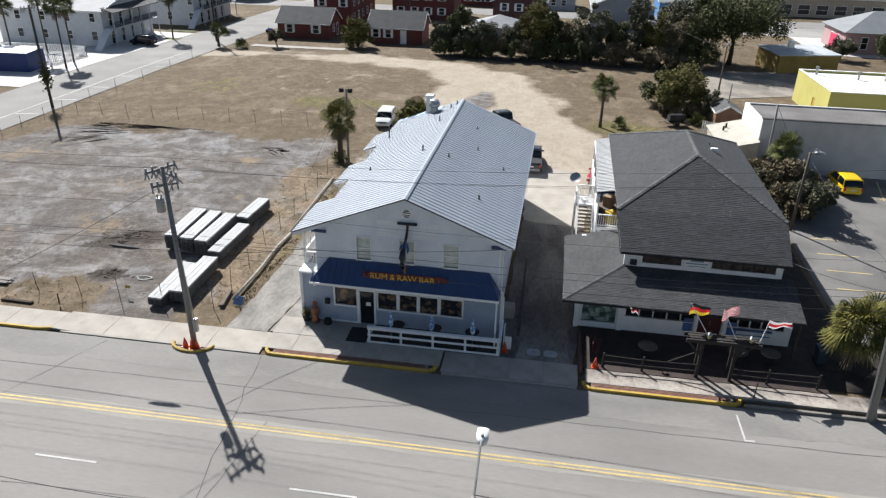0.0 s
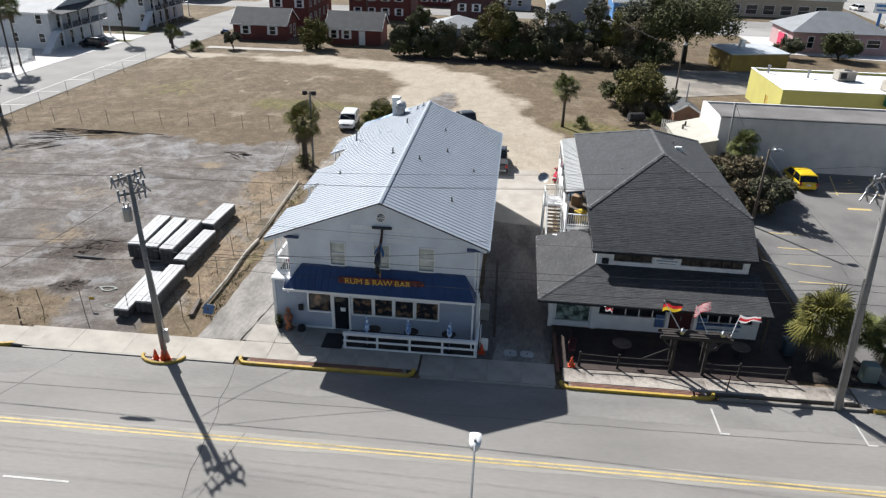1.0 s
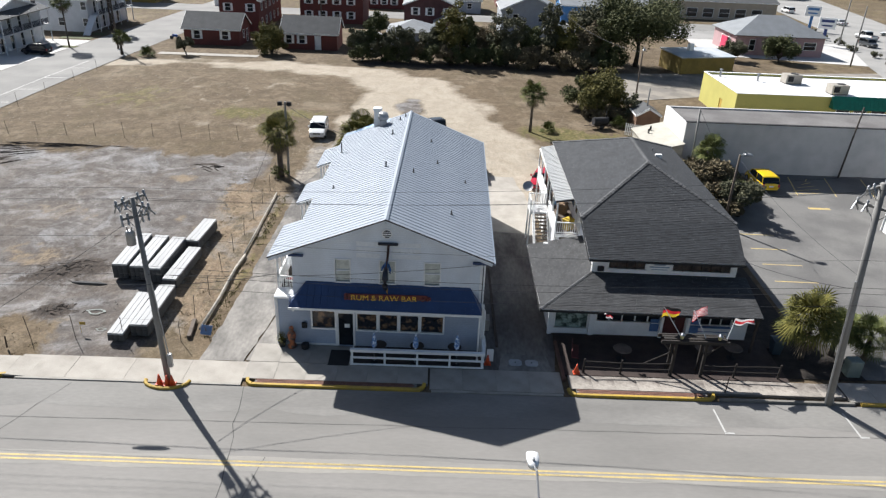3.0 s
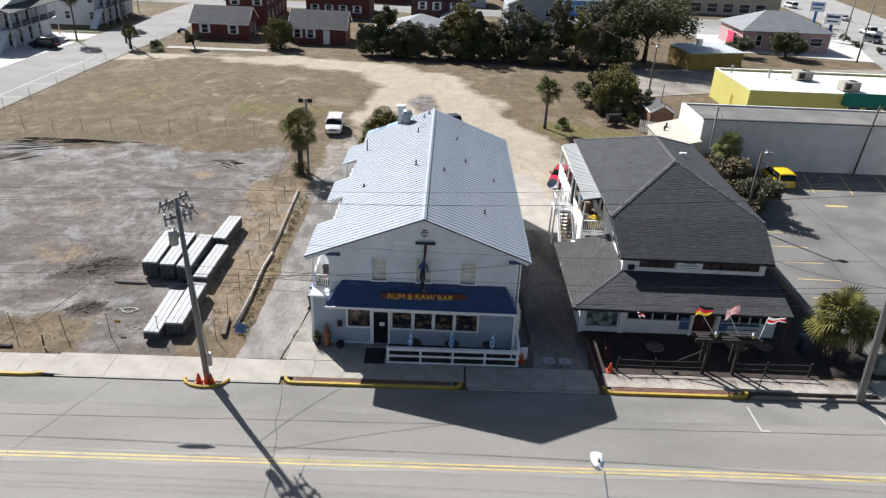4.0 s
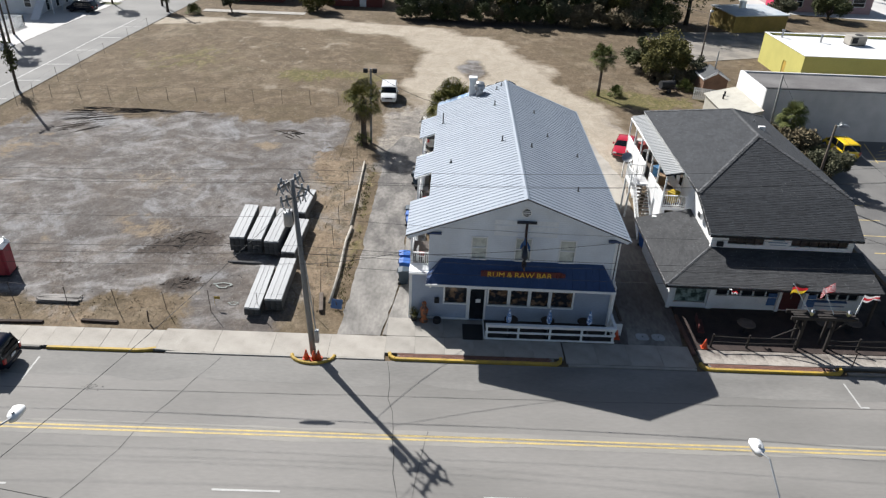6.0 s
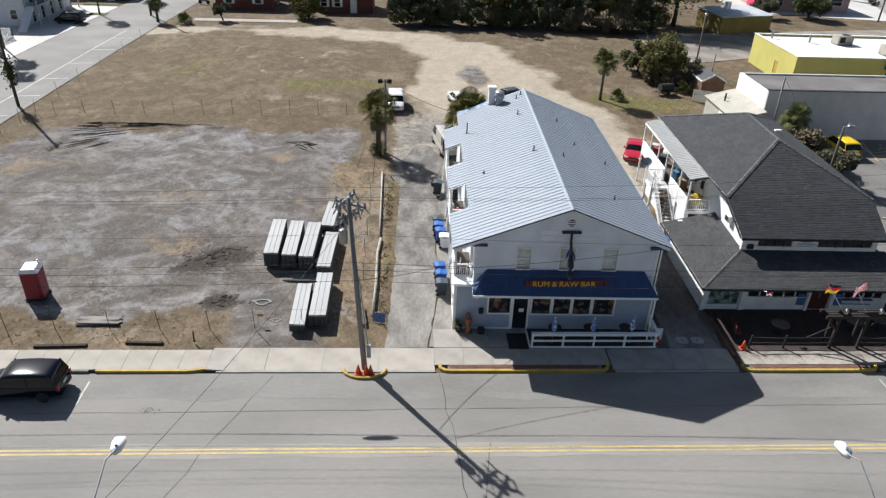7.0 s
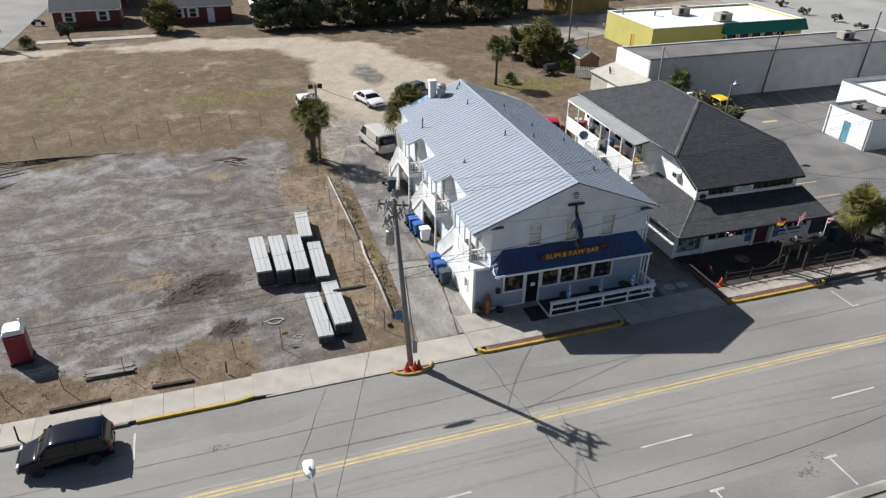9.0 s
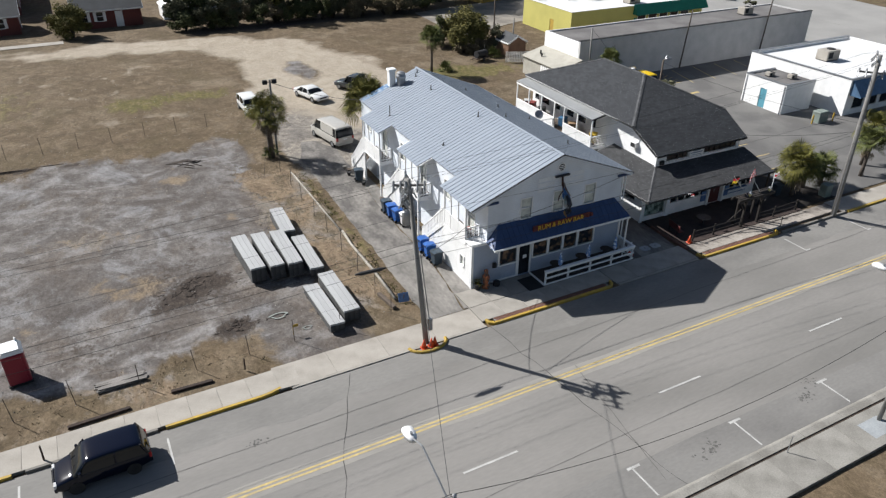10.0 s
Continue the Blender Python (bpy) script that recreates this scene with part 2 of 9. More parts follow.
def part(name, geo, material, parent=None, label="", smooth=False):
    """One mesh object under a thing or a part."""
    ob = new(name, geo if isinstance(geo, bpy.types.Mesh) else geo.mesh(name, material, smooth))
    ob.parent = parent
    if label:
        ob["label"] = label
    return ob


def thing(name, label, category, group="", kind="", at=(0, 0, 0), turn=0.0):
    ob = new(name)
    ob.empty_display_size = 0.3
    ob.matrix_world = pose(*at, 0, 0, turn)
    return tagged(ob, label, category, group, kind)


def single(name, geo, material, label, category, group="", kind="", at=(0, 0, 0), turn=0.0, smooth=False):
    ob = new(name, geo.mesh(name, material, smooth))
    ob.matrix_world = pose(*at, 0, 0, turn)
    return tagged(ob, label, category, group, kind)


def sheet(name, poly, dz, material, label="", category="", kind="structure", parent=None, smoothing=0):
    """A flat cover that follows the ground's slight rise."""
    bm = bmesh.new()
    bm.faces.new([bm.verts.new((x, y, 0)) for x, y in poly])
    for yy in (8.0, 8.0 + 0.8 / GROUND_RISE):
        bmesh.ops.bisect_plane(bm, geom=bm.verts[:] + bm.edges[:] + bm.faces[:], plane_co=(0, yy, 0), plane_no=(0, 1, 0))
    for v in bm.verts:
        v.co.z = gz(v.co.y) + dz
    bmesh.ops.triangulate(bm, faces=bm.faces)
    bmesh.ops.recalc_face_normals(bm, faces=bm.faces)
    if bm.faces and bm.faces[:][0].normal.z < 0:
        bmesh.ops.reverse_faces(bm, faces=bm.faces)
    me = bpy.data.meshes.new(name)
    bm.to_mesh(me)
    bm.free()
    me.materials.append(material)
    ob = new(name, me)
    ob.parent = parent
    return tagged(ob, label, category, "", kind) if not parent else ob


# ---- ground ----
def smooth01(x):
    x = min(max(x, 0.0), 1.0)
    return x * x * (3 - 2 * x)


def near_line(x, y, pts):
    """Distance to a bent line of (x, y, half width), less the half width there."""
    best = 1e9
    for (ax, ay, aw), (bx, by, bw) in zip(pts, pts[1:]):
        dx, dy = bx - ax, by - ay
        k = min(max(((x - ax) * dx + (y - ay) * dy) / (dx * dx + dy * dy), 0), 1)
        best = min(best, math.hypot(x - ax - k * dx, y - ay - k * dy) - aw - k * (bw - aw))
    return best


TRACK = [(-44, 76.5, 1.6), (-27, 78.3, 1.8), (-11, 77.2, 2.2), (0, 73.5, 4.0), (7, 65.5, 6.2), (8, 57, 7.8), (7.5, 48, 8.6), (12.5, 40, 7.5), (17, 36, 4.5), (16, 28, 3.5)]
RUTS = [(-34, 35.5, 0.05), (-30, 37.5, 0.2), (-25, 38.0, 0.05), (-21, 37.6, 0.0)]
RUTS2 = [(-36, 30.5, 0.1), (-32, 34, 0.3), (-27, 36.3, 0.1)]
MUD = [(-18.6, 11.0, 0.2), (-16.8, 11.6, 0.9), (-14.8, 13.2, 1.3), (-12.9, 12.6, 0.3)]
MUD3 = [(-15.2, 13.5, 0.3), (-14.6, 18.3, 0.15)]
MUD4 = [(-20.6, 8.8, 0.2), (-18.4, 8.0, 0.5), (-15.5, 7.8, 0.2)]
MUD2 = [(-14.6, 7.3, 0.75), (-13.6, 6.9, 0.75)]
BRANCH = [(-14, 33.5, 0.1), (-12, 34.2, 0.25), (-10.5, 33.2, 0.1)]


def zone(x, y):
    n1 = noise.noise((x * 0.16, y * 0.16, 3.1))
    n2 = noise.noise((x * 0.5, y * 0.5, 7.7))
    n3 = noise.noise((x * 0.05, y * 0.05, 1.3))
    sand = smooth01(0.62 - (near_line(x, y, TRACK) + 2.0 * n1 + 1.0 * n2) / 5.5)
    yard = smooth01((x + 4.2) / 2) * smooth01((22.5 - x) / 4) * smooth01((y - 22) / 6) * smooth01((46 - y + 3 * n1) / 8)
    lot = smooth01((38.5 + 3.5 * n1 - y) / 3.5) * smooth01((-5.5 + 1.5 * n1 - x) / 2.5) * smooth01((x + 42 + 6 * n1) / 6) * smooth01(y - 1) * max(smooth01((y - 4.0 + 2.5 * n1) / 2.5), smooth01((x + 15 + 2 * n1) / 3))
    straw = smooth01((x + 9.5 + 2.5 * n1) / 2.5) * smooth01((-3.2 - x) / 0.8) * smooth01((31 - y) / 4) * smooth01((y - 4) / 3)
    straw = max(straw, smooth01((5.2 + 2 * n1 - y) / 2) * smooth01((-13.5 - x) / 2) * (0.25 + 0.9 * n2 + 0.5 * n1))
    straw = max(straw, 0.75 * smooth01(1 - math.hypot((x + 21 + 3 * n1) / 4.5, (y - 22 + 2 * n2) / 2.2) + 0.35 * n2))
    green = 0.95 * smooth01(1.2 - math.hypot((x + 11) / 7, (y - 52 + n1) / 3.2) + 0.8 * n1)
    green = max(green, smooth01(1.35 - math.hypot((x - 25.5) / 7.5, (y - 47.5) / 3.2) + 0.5 * n1))
    green = max(green, (0.5 + 0.4 * n1) * smooth01(1 - abs(x + 3.5 + 0.4 * n2) / 0.5) * smooth01((27 - y) / 2) * smooth01((y - 3) / 2))
    green = max(green, 0.45 * smooth01(1.0 - math.hypot((x + 30) / 12, (y - 58) / 8) + 0.9 * n1))
    green = max(green, 0.7 * smooth01((-23.5 - y) / 3 + 0.6 * n1))
    mud = max(smooth01(0.5 - near_line(x, y, s) / 0.9 + 0.7 * n2) for s in (RUTS, RUTS2, MUD, MUD2, MUD3, BRANCH))
    mud = max(mud, 0.55 * smooth01(0.5 - near_line(x, y, MUD4) / 0.9 + 0.7 * n2))
    mud = max(mud, 0.52 * smooth01(0.75 - math.hypot((x + 16.5) / 6.5, (y - 11.5) / 5.0) * 0.6 + n1))
    grit = 0.85 * smooth01(1.25 - math.hypot((x - 6.3) / 2.4, (y - 56.5) / 5.6) + 0.4 * n2)
    sand = sand * (1 - grit)
    lot_patch = grit
    for cx, cy, rad in ((-18.0, 60.3, 3.0), (-10.8, 63.1, 2.6), (-22.5, 66.5, 2.4)):
        sand = max(sand, (0.34 + 0.45 * n2) * smooth01(1 - abs(math.hypot(x - cx, (y - cy) * 0.7) - rad - 0.8 * n1 - 0.4 * n2) / 0.8))
    sand = max(sand, (0.36 + 0.6 * n2) * smooth01(1.2 - math.hypot((x + 17) / 10, (y - 45.5) / 4.0) + 0.6 * n1))
    # shade under the back trees, painted as a dark band through the mud weight
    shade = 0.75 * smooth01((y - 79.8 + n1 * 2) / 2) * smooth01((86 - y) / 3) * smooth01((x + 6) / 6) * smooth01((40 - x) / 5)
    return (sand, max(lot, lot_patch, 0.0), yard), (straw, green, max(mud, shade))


def axis_steps(a, b, step, far):
    mid = list(np.arange(a, b + 1e-6, step))
    grow, lo, hi, d = [], a, b, step
    left, right = [], []
    while hi < far:
        d *= 1.45
        lo, hi = lo - d, hi + d
        left.append(lo), right.append(hi)
    return left[::-1] + mid + right


xs, ys = axis_steps(-58, 46, 0.7, 2500), axis_steps(-24, 92, 0.7, 2500)
gverts, za, zb = [], [], []
for y in ys:
    for x in xs:
        near = -57 < x < 45 and -23 < y < 91
        a, b = zone(x, y) if -70 < x < 70 and -40 < y < 110 else ((0, 0, 0), (0, 0.25, 0))
        h = gz(y) - 0.045
        if near:
            h += 0.03 * noise.noise((x * 0.4, y * 0.4, 0)) + 0.05 * b[2] * noise.noise((x * 1.1, y * 1.1, 5)) - 0.01
        elif y < -200 or y > 300 or abs(x) > 300:
            h -= 0.5
        gverts.append((x, y, h))
        za.append((*a, 1.0)), zb.append((*b, 1.0))
nx = len(xs)
gfaces = [(j * nx + i, j * nx + i + 1, (j + 1) * nx + i + 1, (j + 1) * nx + i) for j in range(len(ys) - 1) for i in range(nx - 1)]
gm = bpy.data.meshes.new("ground")
gm.from_pydata(gverts, [], gfaces)
for key, vals in (("zone_a", za), ("zone_b", zb)):
    at = gm.attributes.new(key, "FLOAT_COLOR", "POINT")
    at.data.foreach_set("color", np.array(vals, dtype=np.float32).ravel())
gm.shade_smooth()


def ground_material():
    m = bpy.data.materials.new("lot_ground")
    m.use_nodes = True
    nd, ln = m.node_tree.nodes, m.node_tree.links
    b = nd["Principled BSDF"]
    tc = nd.new("ShaderNodeTexCoord")

    def tex(scale, detail=6.0, stretch=(1, 1, 1), rough=0.6, dist=0.0):
        mp, t = nd.new("ShaderNodeMapping"), nd.new("ShaderNodeTexNoise")
        mp.inputs["Scale"].default_value = stretch
        ln.new(tc.outputs["Object"], mp.inputs[0]), ln.new(mp.outputs[0], t.inputs["Vector"])
        t.inputs["Scale"].default_value, t.inputs["Detail"].default_value, t.inputs["Roughness"].default_value = scale, detail, rough
        t.inputs["Distortion"].default_value = dist
        return t.outputs[0]

    def rng(s, lo, hi, a=0.0, c=1.0):
        r = nd.new("ShaderNodeMapRange")
        for i, v in enumerate((lo, hi, a, c)):
            r.inputs[i + 1].default_value = v
        ln.new(s, r.inputs[0])
        return r.outputs[0]

    def mix(f, a, c, kind="MIX"):
        x = nd.new("ShaderNodeMix")
        x.data_type, x.blend_type = "RGBA", kind
        if isinstance(f, float):
            x.inputs[0].default_value = f
        else:
            ln.new(f, x.inputs[0])
        for slot, v in ((6, a), (7, c)):
            if isinstance(v, tuple):
                x.inputs[slot].default_value = (*v, 1)
            else:
                ln.new(v, x.inputs[slot])
        return x.outputs[2]

    def attr(key):
        a, s = nd.new("ShaderNodeAttribute"), nd.new("ShaderNodeSeparateColor")
        a.attribute_name = key
        ln.new(a.outputs["Color"], s.inputs[0])
        return s.outputs

    def edge(w, n, amount=0.5):
        """A zone's weight, broken up by a noise."""
        s, live = nd.new("ShaderNodeMath"), nd.new("ShaderNodeMath")
        ln.new(w, s.inputs[0]), ln.new(rng(n, 0.34, 0.66, -amount, amount), s.inputs[1])
        live.operation = "MULTIPLY"
        ln.new(rng(s.outputs[0], 0.3, 0.7), live.inputs[0]), ln.new(rng(w, 0.0, 0.12), live.inputs[1])
        return live.outputs[0]

    tall = (1.0, 0.62, 1)
    big, mid, fine = tex(0.12, 8, rough=0.65), tex(0.5, 9, tall, 0.7, 0.5), tex(2.6, 8, (1, 0.7, 1), 0.8)
    grit, grain = tex(4.5, 3, (1, 0.7, 1), 0.8), tex(10.0, 2, (1, 0.7, 1), 0.8)
    streak = tex(0.30, 8, (0.7, 0.95, 1), 0.68, 2.6)
    blot = tex(0.8, 7, tall, 0.68, 0.8)
    speck = tex(1.5, 6, tall, 0.72, 0.8)
    tint = tex(0.2, 7, (1, 0.8, 1), 0.7, 0.6)
    hair = tex(3.2, 6, (0.6, 1.0, 1), 0.8, 2.5)
    patch = tex(0.42, 6, (0.9, 0.8, 1), 0.6, 1.8)
    wisp = tex(0.30, 6, (0.6, 0.9, 1), 0.6, 2.2)
    field = mix(rng(patch, 0.34, 0.66), (0.0887, 0.0642, 0.0401), (0.151, 0.113, 0.0729))
    field = mix(rng(big, 0.52, 0.64, 0, 0.6), field, (0.207, 0.167, 0.119))
    field = mix(rng(tint, 0.52, 0.62, 0, 0.6), field, (0.0887, 0.068, 0.0369))
    field = mix(rng(blot, 0.56, 0.72, 0, 0.5), field, (0.254, 0.206, 0.152))
    field = mix(rng(mid, 0.46, 0.37, 0, 0.6), field, (0.0681, 0.0502, 0.0298))
    field = mix(rng(speck, 0.54, 0.64, 0, 0.5), field, (0.0591, 0.0457, 0.0282))
    field = mix(rng(wisp, 0.50, 0.68, 0, 0.45), field, (0.0721, 0.056, 0.0331))
    field = mix(rng(hair, 0.55, 0.63, 0, 0.45), field, (0.231, 0.178, 0.116))
    gravel = mix(rng(streak, 0.36, 0.64), (0.093, 0.0818, 0.0756), (0.195, 0.182, 0.172))
    gravel = mix(rng(tint, 0.50, 0.60, 0, 0.7), gravel, (0.14, 0.113, 0.0905))
    gravel = mix(rng(tint, 0.44, 0.36, 0, 0.6), gravel, (0.217, 0.214, 0.214))
    gravel = mix(rng(patch, 0.50, 0.70, 0, 0.8), gravel, (0.0837, 0.0732, 0.0657))
    gravel = mix(rng(patch, 0.50, 0.34, 0, 0.5), gravel, (0.217, 0.205, 0.195))
    gravel = mix(rng(blot, 0.52, 0.72, 0, 0.35), gravel, (0.248, 0.232, 0.218))
    gravel = mix(rng(blot, 0.48, 0.30, 0, 0.5), gravel, (0.0806, 0.0701, 0.062))
    gravel = mix(rng(speck, 0.55, 0.70, 0, 0.35), gravel, (0.0713, 0.062, 0.0558))
    gravel = mix(rng(speck, 0.44, 0.37, 0, 0.25), gravel, (0.279, 0.264, 0.248))
    gravel = mix(rng(wisp, 0.48, 0.66, 0, 0.7), gravel, (0.078, 0.068, 0.062))
    gravel = mix(rng(wisp, 0.48, 0.32, 0, 0.6), gravel, (0.29, 0.28, 0.275))
    gravel = mix(rng(big, 0.46, 0.60, 0, 0.55), gravel, (0.082, 0.071, 0.064))
    gravel = mix(rng(tint, 0.46, 0.34, 0, 0.55), gravel, (0.26, 0.26, 0.265))
    gravel = mix(rng(big, 0.60, 0.66, 0, 0.65), gravel, (0.248, 0.186, 0.118))
    sandc = mix(rng(mid, 0.38, 0.62), (0.363, 0.317, 0.253), (0.301, 0.258, 0.203))
    sandc = mix(rng(streak, 0.5, 0.62, 0, 0.6), sandc, (0.268, 0.223, 0.166))
    sandc = mix(rng(speck, 0.54, 0.64, 0, 0.35), sandc, (0.216, 0.173, 0.125))
    sandc = mix(rng(blot, 0.55, 0.64, 0, 0.5), sandc, (0.386, 0.341, 0.278))
    yardc = mix(rng(streak, 0.40, 0.60), (0.167, 0.152, 0.136), (0.298, 0.267, 0.226))
    yardc = mix(rng(blot, 0.47, 0.39, 0, 0.7), yardc, (0.118, 0.105, 0.0961))
    yardc = mix(rng(speck, 0.54, 0.62, 0, 0.6), yardc, (0.112, 0.0992, 0.0868))
    strawc = mix(rng(mid, 0.40, 0.60), (0.136, 0.0992, 0.0663), (0.229, 0.171, 0.115))
    strawc = mix(rng(tint, 0.50, 0.60, 0, 0.8), strawc, (0.186, 0.171, 0.155))
    strawc = mix(rng(blot, 0.47, 0.38, 0, 0.75), strawc, (0.0837, 0.0713, 0.0465))
    strawc = mix(rng(speck, 0.53, 0.63, 0, 0.7), strawc, (0.0651, 0.0508, 0.0341))
    strawc = mix(rng(hair, 0.53, 0.62, 0, 0.65), strawc, (0.291, 0.239, 0.174))
    strawc = mix(rng(fine, 0.55, 0.65, 0, 0.6), strawc, (0.0744, 0.0682, 0.031))
    greenc = mix(rng(fine, 0.40, 0.60), (0.0713, 0.0694, 0.0223), (0.153, 0.124, 0.0527))
    greenc = mix(rng(blot, 0.54, 0.64, 0, 0.4), greenc, (0.236, 0.174, 0.118))
    # mud colour, which also paints the tree-line shade
    mudshadec = mix(rng(fine, 0.40, 0.60), (0.0279, 0.0223, 0.0186), (0.0744, 0.0595, 0.0496))
    sa, lo, ya = attr("zone_a")[:3]
    st, gr, mu = attr("zone_b")[:3]
    c = mix(edge(lo, mid, 0.45), field, gravel)
    c = mix(edge(ya, mid, 0.4), c, yardc)
    c = mix(edge(st, blot, 0.5), c, strawc)
    c = mix(edge(gr, blot, 0.5), c, greenc)
    c = mix(edge(mu, fine, 0.45), c, mudshadec)
    c = mix(1.0, c, mix(rng(grit, 0.36, 0.64), (0.86, 0.855, 0.85), (1.14, 1.14, 1.14)), "MULTIPLY")
    sandc = mix(1.0, sandc, mix(rng(grit, 0.36, 0.64), (0.93, 0.93, 0.93), (1.07, 1.07, 1.07)), "MULTIPLY")
    c = mix(edge(sa, big, 0.3), c, sandc)
    c = mix(1.0, c, mix(rng(grain, 0.36, 0.64), (0.86, 0.86, 0.855), (1.14, 1.14, 1.14)), "MULTIPLY")
    ln.new(c, b.inputs["Base Color"])
    b.inputs["Roughness"].default_value = 0.95
    b.inputs["Specular IOR Level"].default_value = 0.2
    bp = nd.new("ShaderNodeBump")
    bp.inputs["Strength"].default_value, bp.inputs["Distance"].default_value = 0.6, 0.08
    ln.new(fine, bp.inputs["Height"]), ln.new(bp.outputs[0], b.inputs["Normal"])
    return m


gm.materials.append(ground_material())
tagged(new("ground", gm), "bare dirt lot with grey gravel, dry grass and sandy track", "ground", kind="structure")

# main street, side street, car parks
sheet("road", [(-600, -14.95), (600, -14.95), (600, -0.12), (-600, -0.12)], 0.0, ASPHALT, "worn grey asphalt main street with faded patches", "road")
SIDE = 0.073


def side_x(y):
    return -42.5 + SIDE * (y - 40)


sheet("road_side", [(side_x(-0.12) - 11, -0.1), (side_x(0) + 0.2, -0.1), (side_x(320), 320), (side_x(320) - 11, 320)], 0.004, LOTASPH,
      "pale grey asphalt side street", "road")
sheet("road_back", [(-300, 131), (400, 131), (400, 141), (-300, 141)], 0.002, LOTASPH, "grey back street", "road")
sheet("pavement_motel", [(-110, 50), (side_x(50) - 11.1, 50), (side_x(92) - 11.1, 92), (-110, 92)], 0.006, WHITELOT, "sunlit pale concrete motel forecourt", "car park")
sheet("pavement_car_park", [(33.6, 2.4), (75, 2.4), (75, 37.2), (36.5, 37.2), (34.2, 26)], 0.004, CARPARK, "grey asphalt car park with worn yellow stall lines", "car park")
sheet("pavement_back_yard", [(33, 63), (46.8, 68), (49, 61), (62, 63), (140, 66), (140, 100), (34, 81)], 0.003, DIRTLOT, "grey packed dirt yard behind the shops", "car park")
sheet("road_highway", [(92, 20), (112, 20), (118, 131), (150, 330), (118, 330), (98, 131)], 0.008, PALEASPH, "wide grey asphalt highway", "road")
sheet("pavement_highway_lot", [(77, 14), (92, 14), (92, 20), (97.9, 130), (86, 95), (77, 62)], 0.005, PALEASPH, "pale asphalt forecourt beside the highway", "car park")
sheet("pavement_far_street", [(36, 119.5), (99, 119.5), (98.5, 130.9), (36, 130.9)], 0.004, PALEASPH, "grey asphalt street beyond the oak", "road")
sheet("pavement_pink_yard", [(60, 101.5), (88, 96), (97, 100), (98, 119.4), (60, 119.4)], 0.003, WHITELOT, "pale paved yard round the pink house", "car park")
sheet("pavement_far_lot", [(119.5, 100), (190, 100), (190, 131), (119.5, 131)], 0.003, WHITELOT, "pale far shop forecourt", "car park")
sheet("pavement_motel_court", [(-35.5, 83.2), (-19.5, 83.4), (-19.5, 85.2), (-35.5, 85.0)], 0.01, CONC, "pale concrete strip before the cottages", "path")


def marking(name, poly, material, label, dz=0.009):
    return sheet(name, poly, dz, material, label, "road marking")


def bar(x0, y0, x1, y1):
    return [(x0, y0), (x1, y0), (x1, y1), (x0, y1)]


def strip(ax, ay, bx, by, w):
    d = Vector((bx - ax, by - ay, 0)).normalized() * w / 2
    return [(ax + d.y, ay - d.x), (bx + d.y, by - d.x), (bx - d.y, by + d.x), (ax - d.y, ay + d.x)]


LANEDARK = mat("stained_lane_asphalt", (0.192, 0.185, 0.173), 0.88, var=0.07, scale=0.35, fine=8, bump=0.2, stretch=(0.45, 1.0, 1), col2=(0.146, 0.14, 0.132), lo=0.40, hi=0.66)
LANEPALE = mat("bleached_centre_asphalt", (0.262, 0.248, 0.222), 0.9, var=0.06, scale=0.5, fine=8, bump=0.2, stretch=(0.25, 1, 1), col2=(0.212, 0.203, 0.187), lo=0.42, hi=0.62)


def wavy(x0, x1, ya, yb, amp, seed):
    """A long strip along the street whose edges wander."""
    n = int((x1 - x0) / 1.5)
    xs_ = [x0 + (x1 - x0) * i / n for i in range(n + 1)]
    return [(x, ya + amp * noise.noise((x * 0.35, 1.0, seed))) for x in xs_] + [(x, yb + amp * noise.noise((x * 0.35, 5.0, seed))) for x in reversed(xs_)]


sheet("road_parking_lane_south", wavy(-90, 90, -14.94, -12.75, 0.12, 2.0), 0.004, LANEDARK, "stained darker asphalt of the far parking lane", "road")
LANEMID = mat("worn_lane_asphalt", (0.2, 0.192, 0.178), 0.9, var=0.07, scale=0.4, fine=7, bump=0.2, stretch=(0.4, 1.0, 1), col2=(0.15, 0.144, 0.134), lo=0.42, hi=0.68)
sheet("road_parking_lane_north", wavy(-90, 90, -2.2, -0.25, 0.5, 4.0), 0.004, LANEMID, "patchy darker asphalt of the near parking lane", "road")
sheet("road_centre_band", wavy(-140, 140, -6.42, -5.48, 0.16, 6.0), 0.004, LANEPALE, "bleached asphalt band under the centre lines", "road")
for yy in (-6.08, -5.84):
    marking("double_yellow_line", bar(-500, yy - 0.06, 500, yy + 0.06), YELLINE, "worn yellow centre line on the street")
for i in range(-9, 14):
    marking("lane_dash", bar(4.84 + 12.2 * i, -9.55, 7.89 + 12.2 * i, -9.44), WHITELINE, "worn white lane dash on asphalt")
for i in range(-4, 7):
    x = -0.05 + 6.79 * i
    marking("parking_tick", bar(x - 0.05, -14.75, x + 0.05, -12.95), WHITELINE, "white parking tick on asphalt")
    marking("parking_tee", bar(x - 0.28, -12.99, x + 0.5, -12.85), WHITELINE, "white parking tee bar on asphalt")
for x in (25.5, 32.6, 39.5, -19.35, -25.9):
    marking("parking_tick", bar(x - 0.05, -2.65, x + 0.05, -0.75), WHITELINE, "white parking tick on asphalt")
    if x > 0:
        marking("parking_tee", bar(x - 0.05, -2.75, x + 0.45, -2.62), WHITELINE, "white parking tee bar on asphalt")
for i in range(9):
    y = 20.5 + i * 6.3
    marking("stall_line", strip(side_x(y) - 3.2, y, side_x(y) - 0.3, y + 0.4, 0.16), WHITELINE, "white stall line on the side street", 0.012)
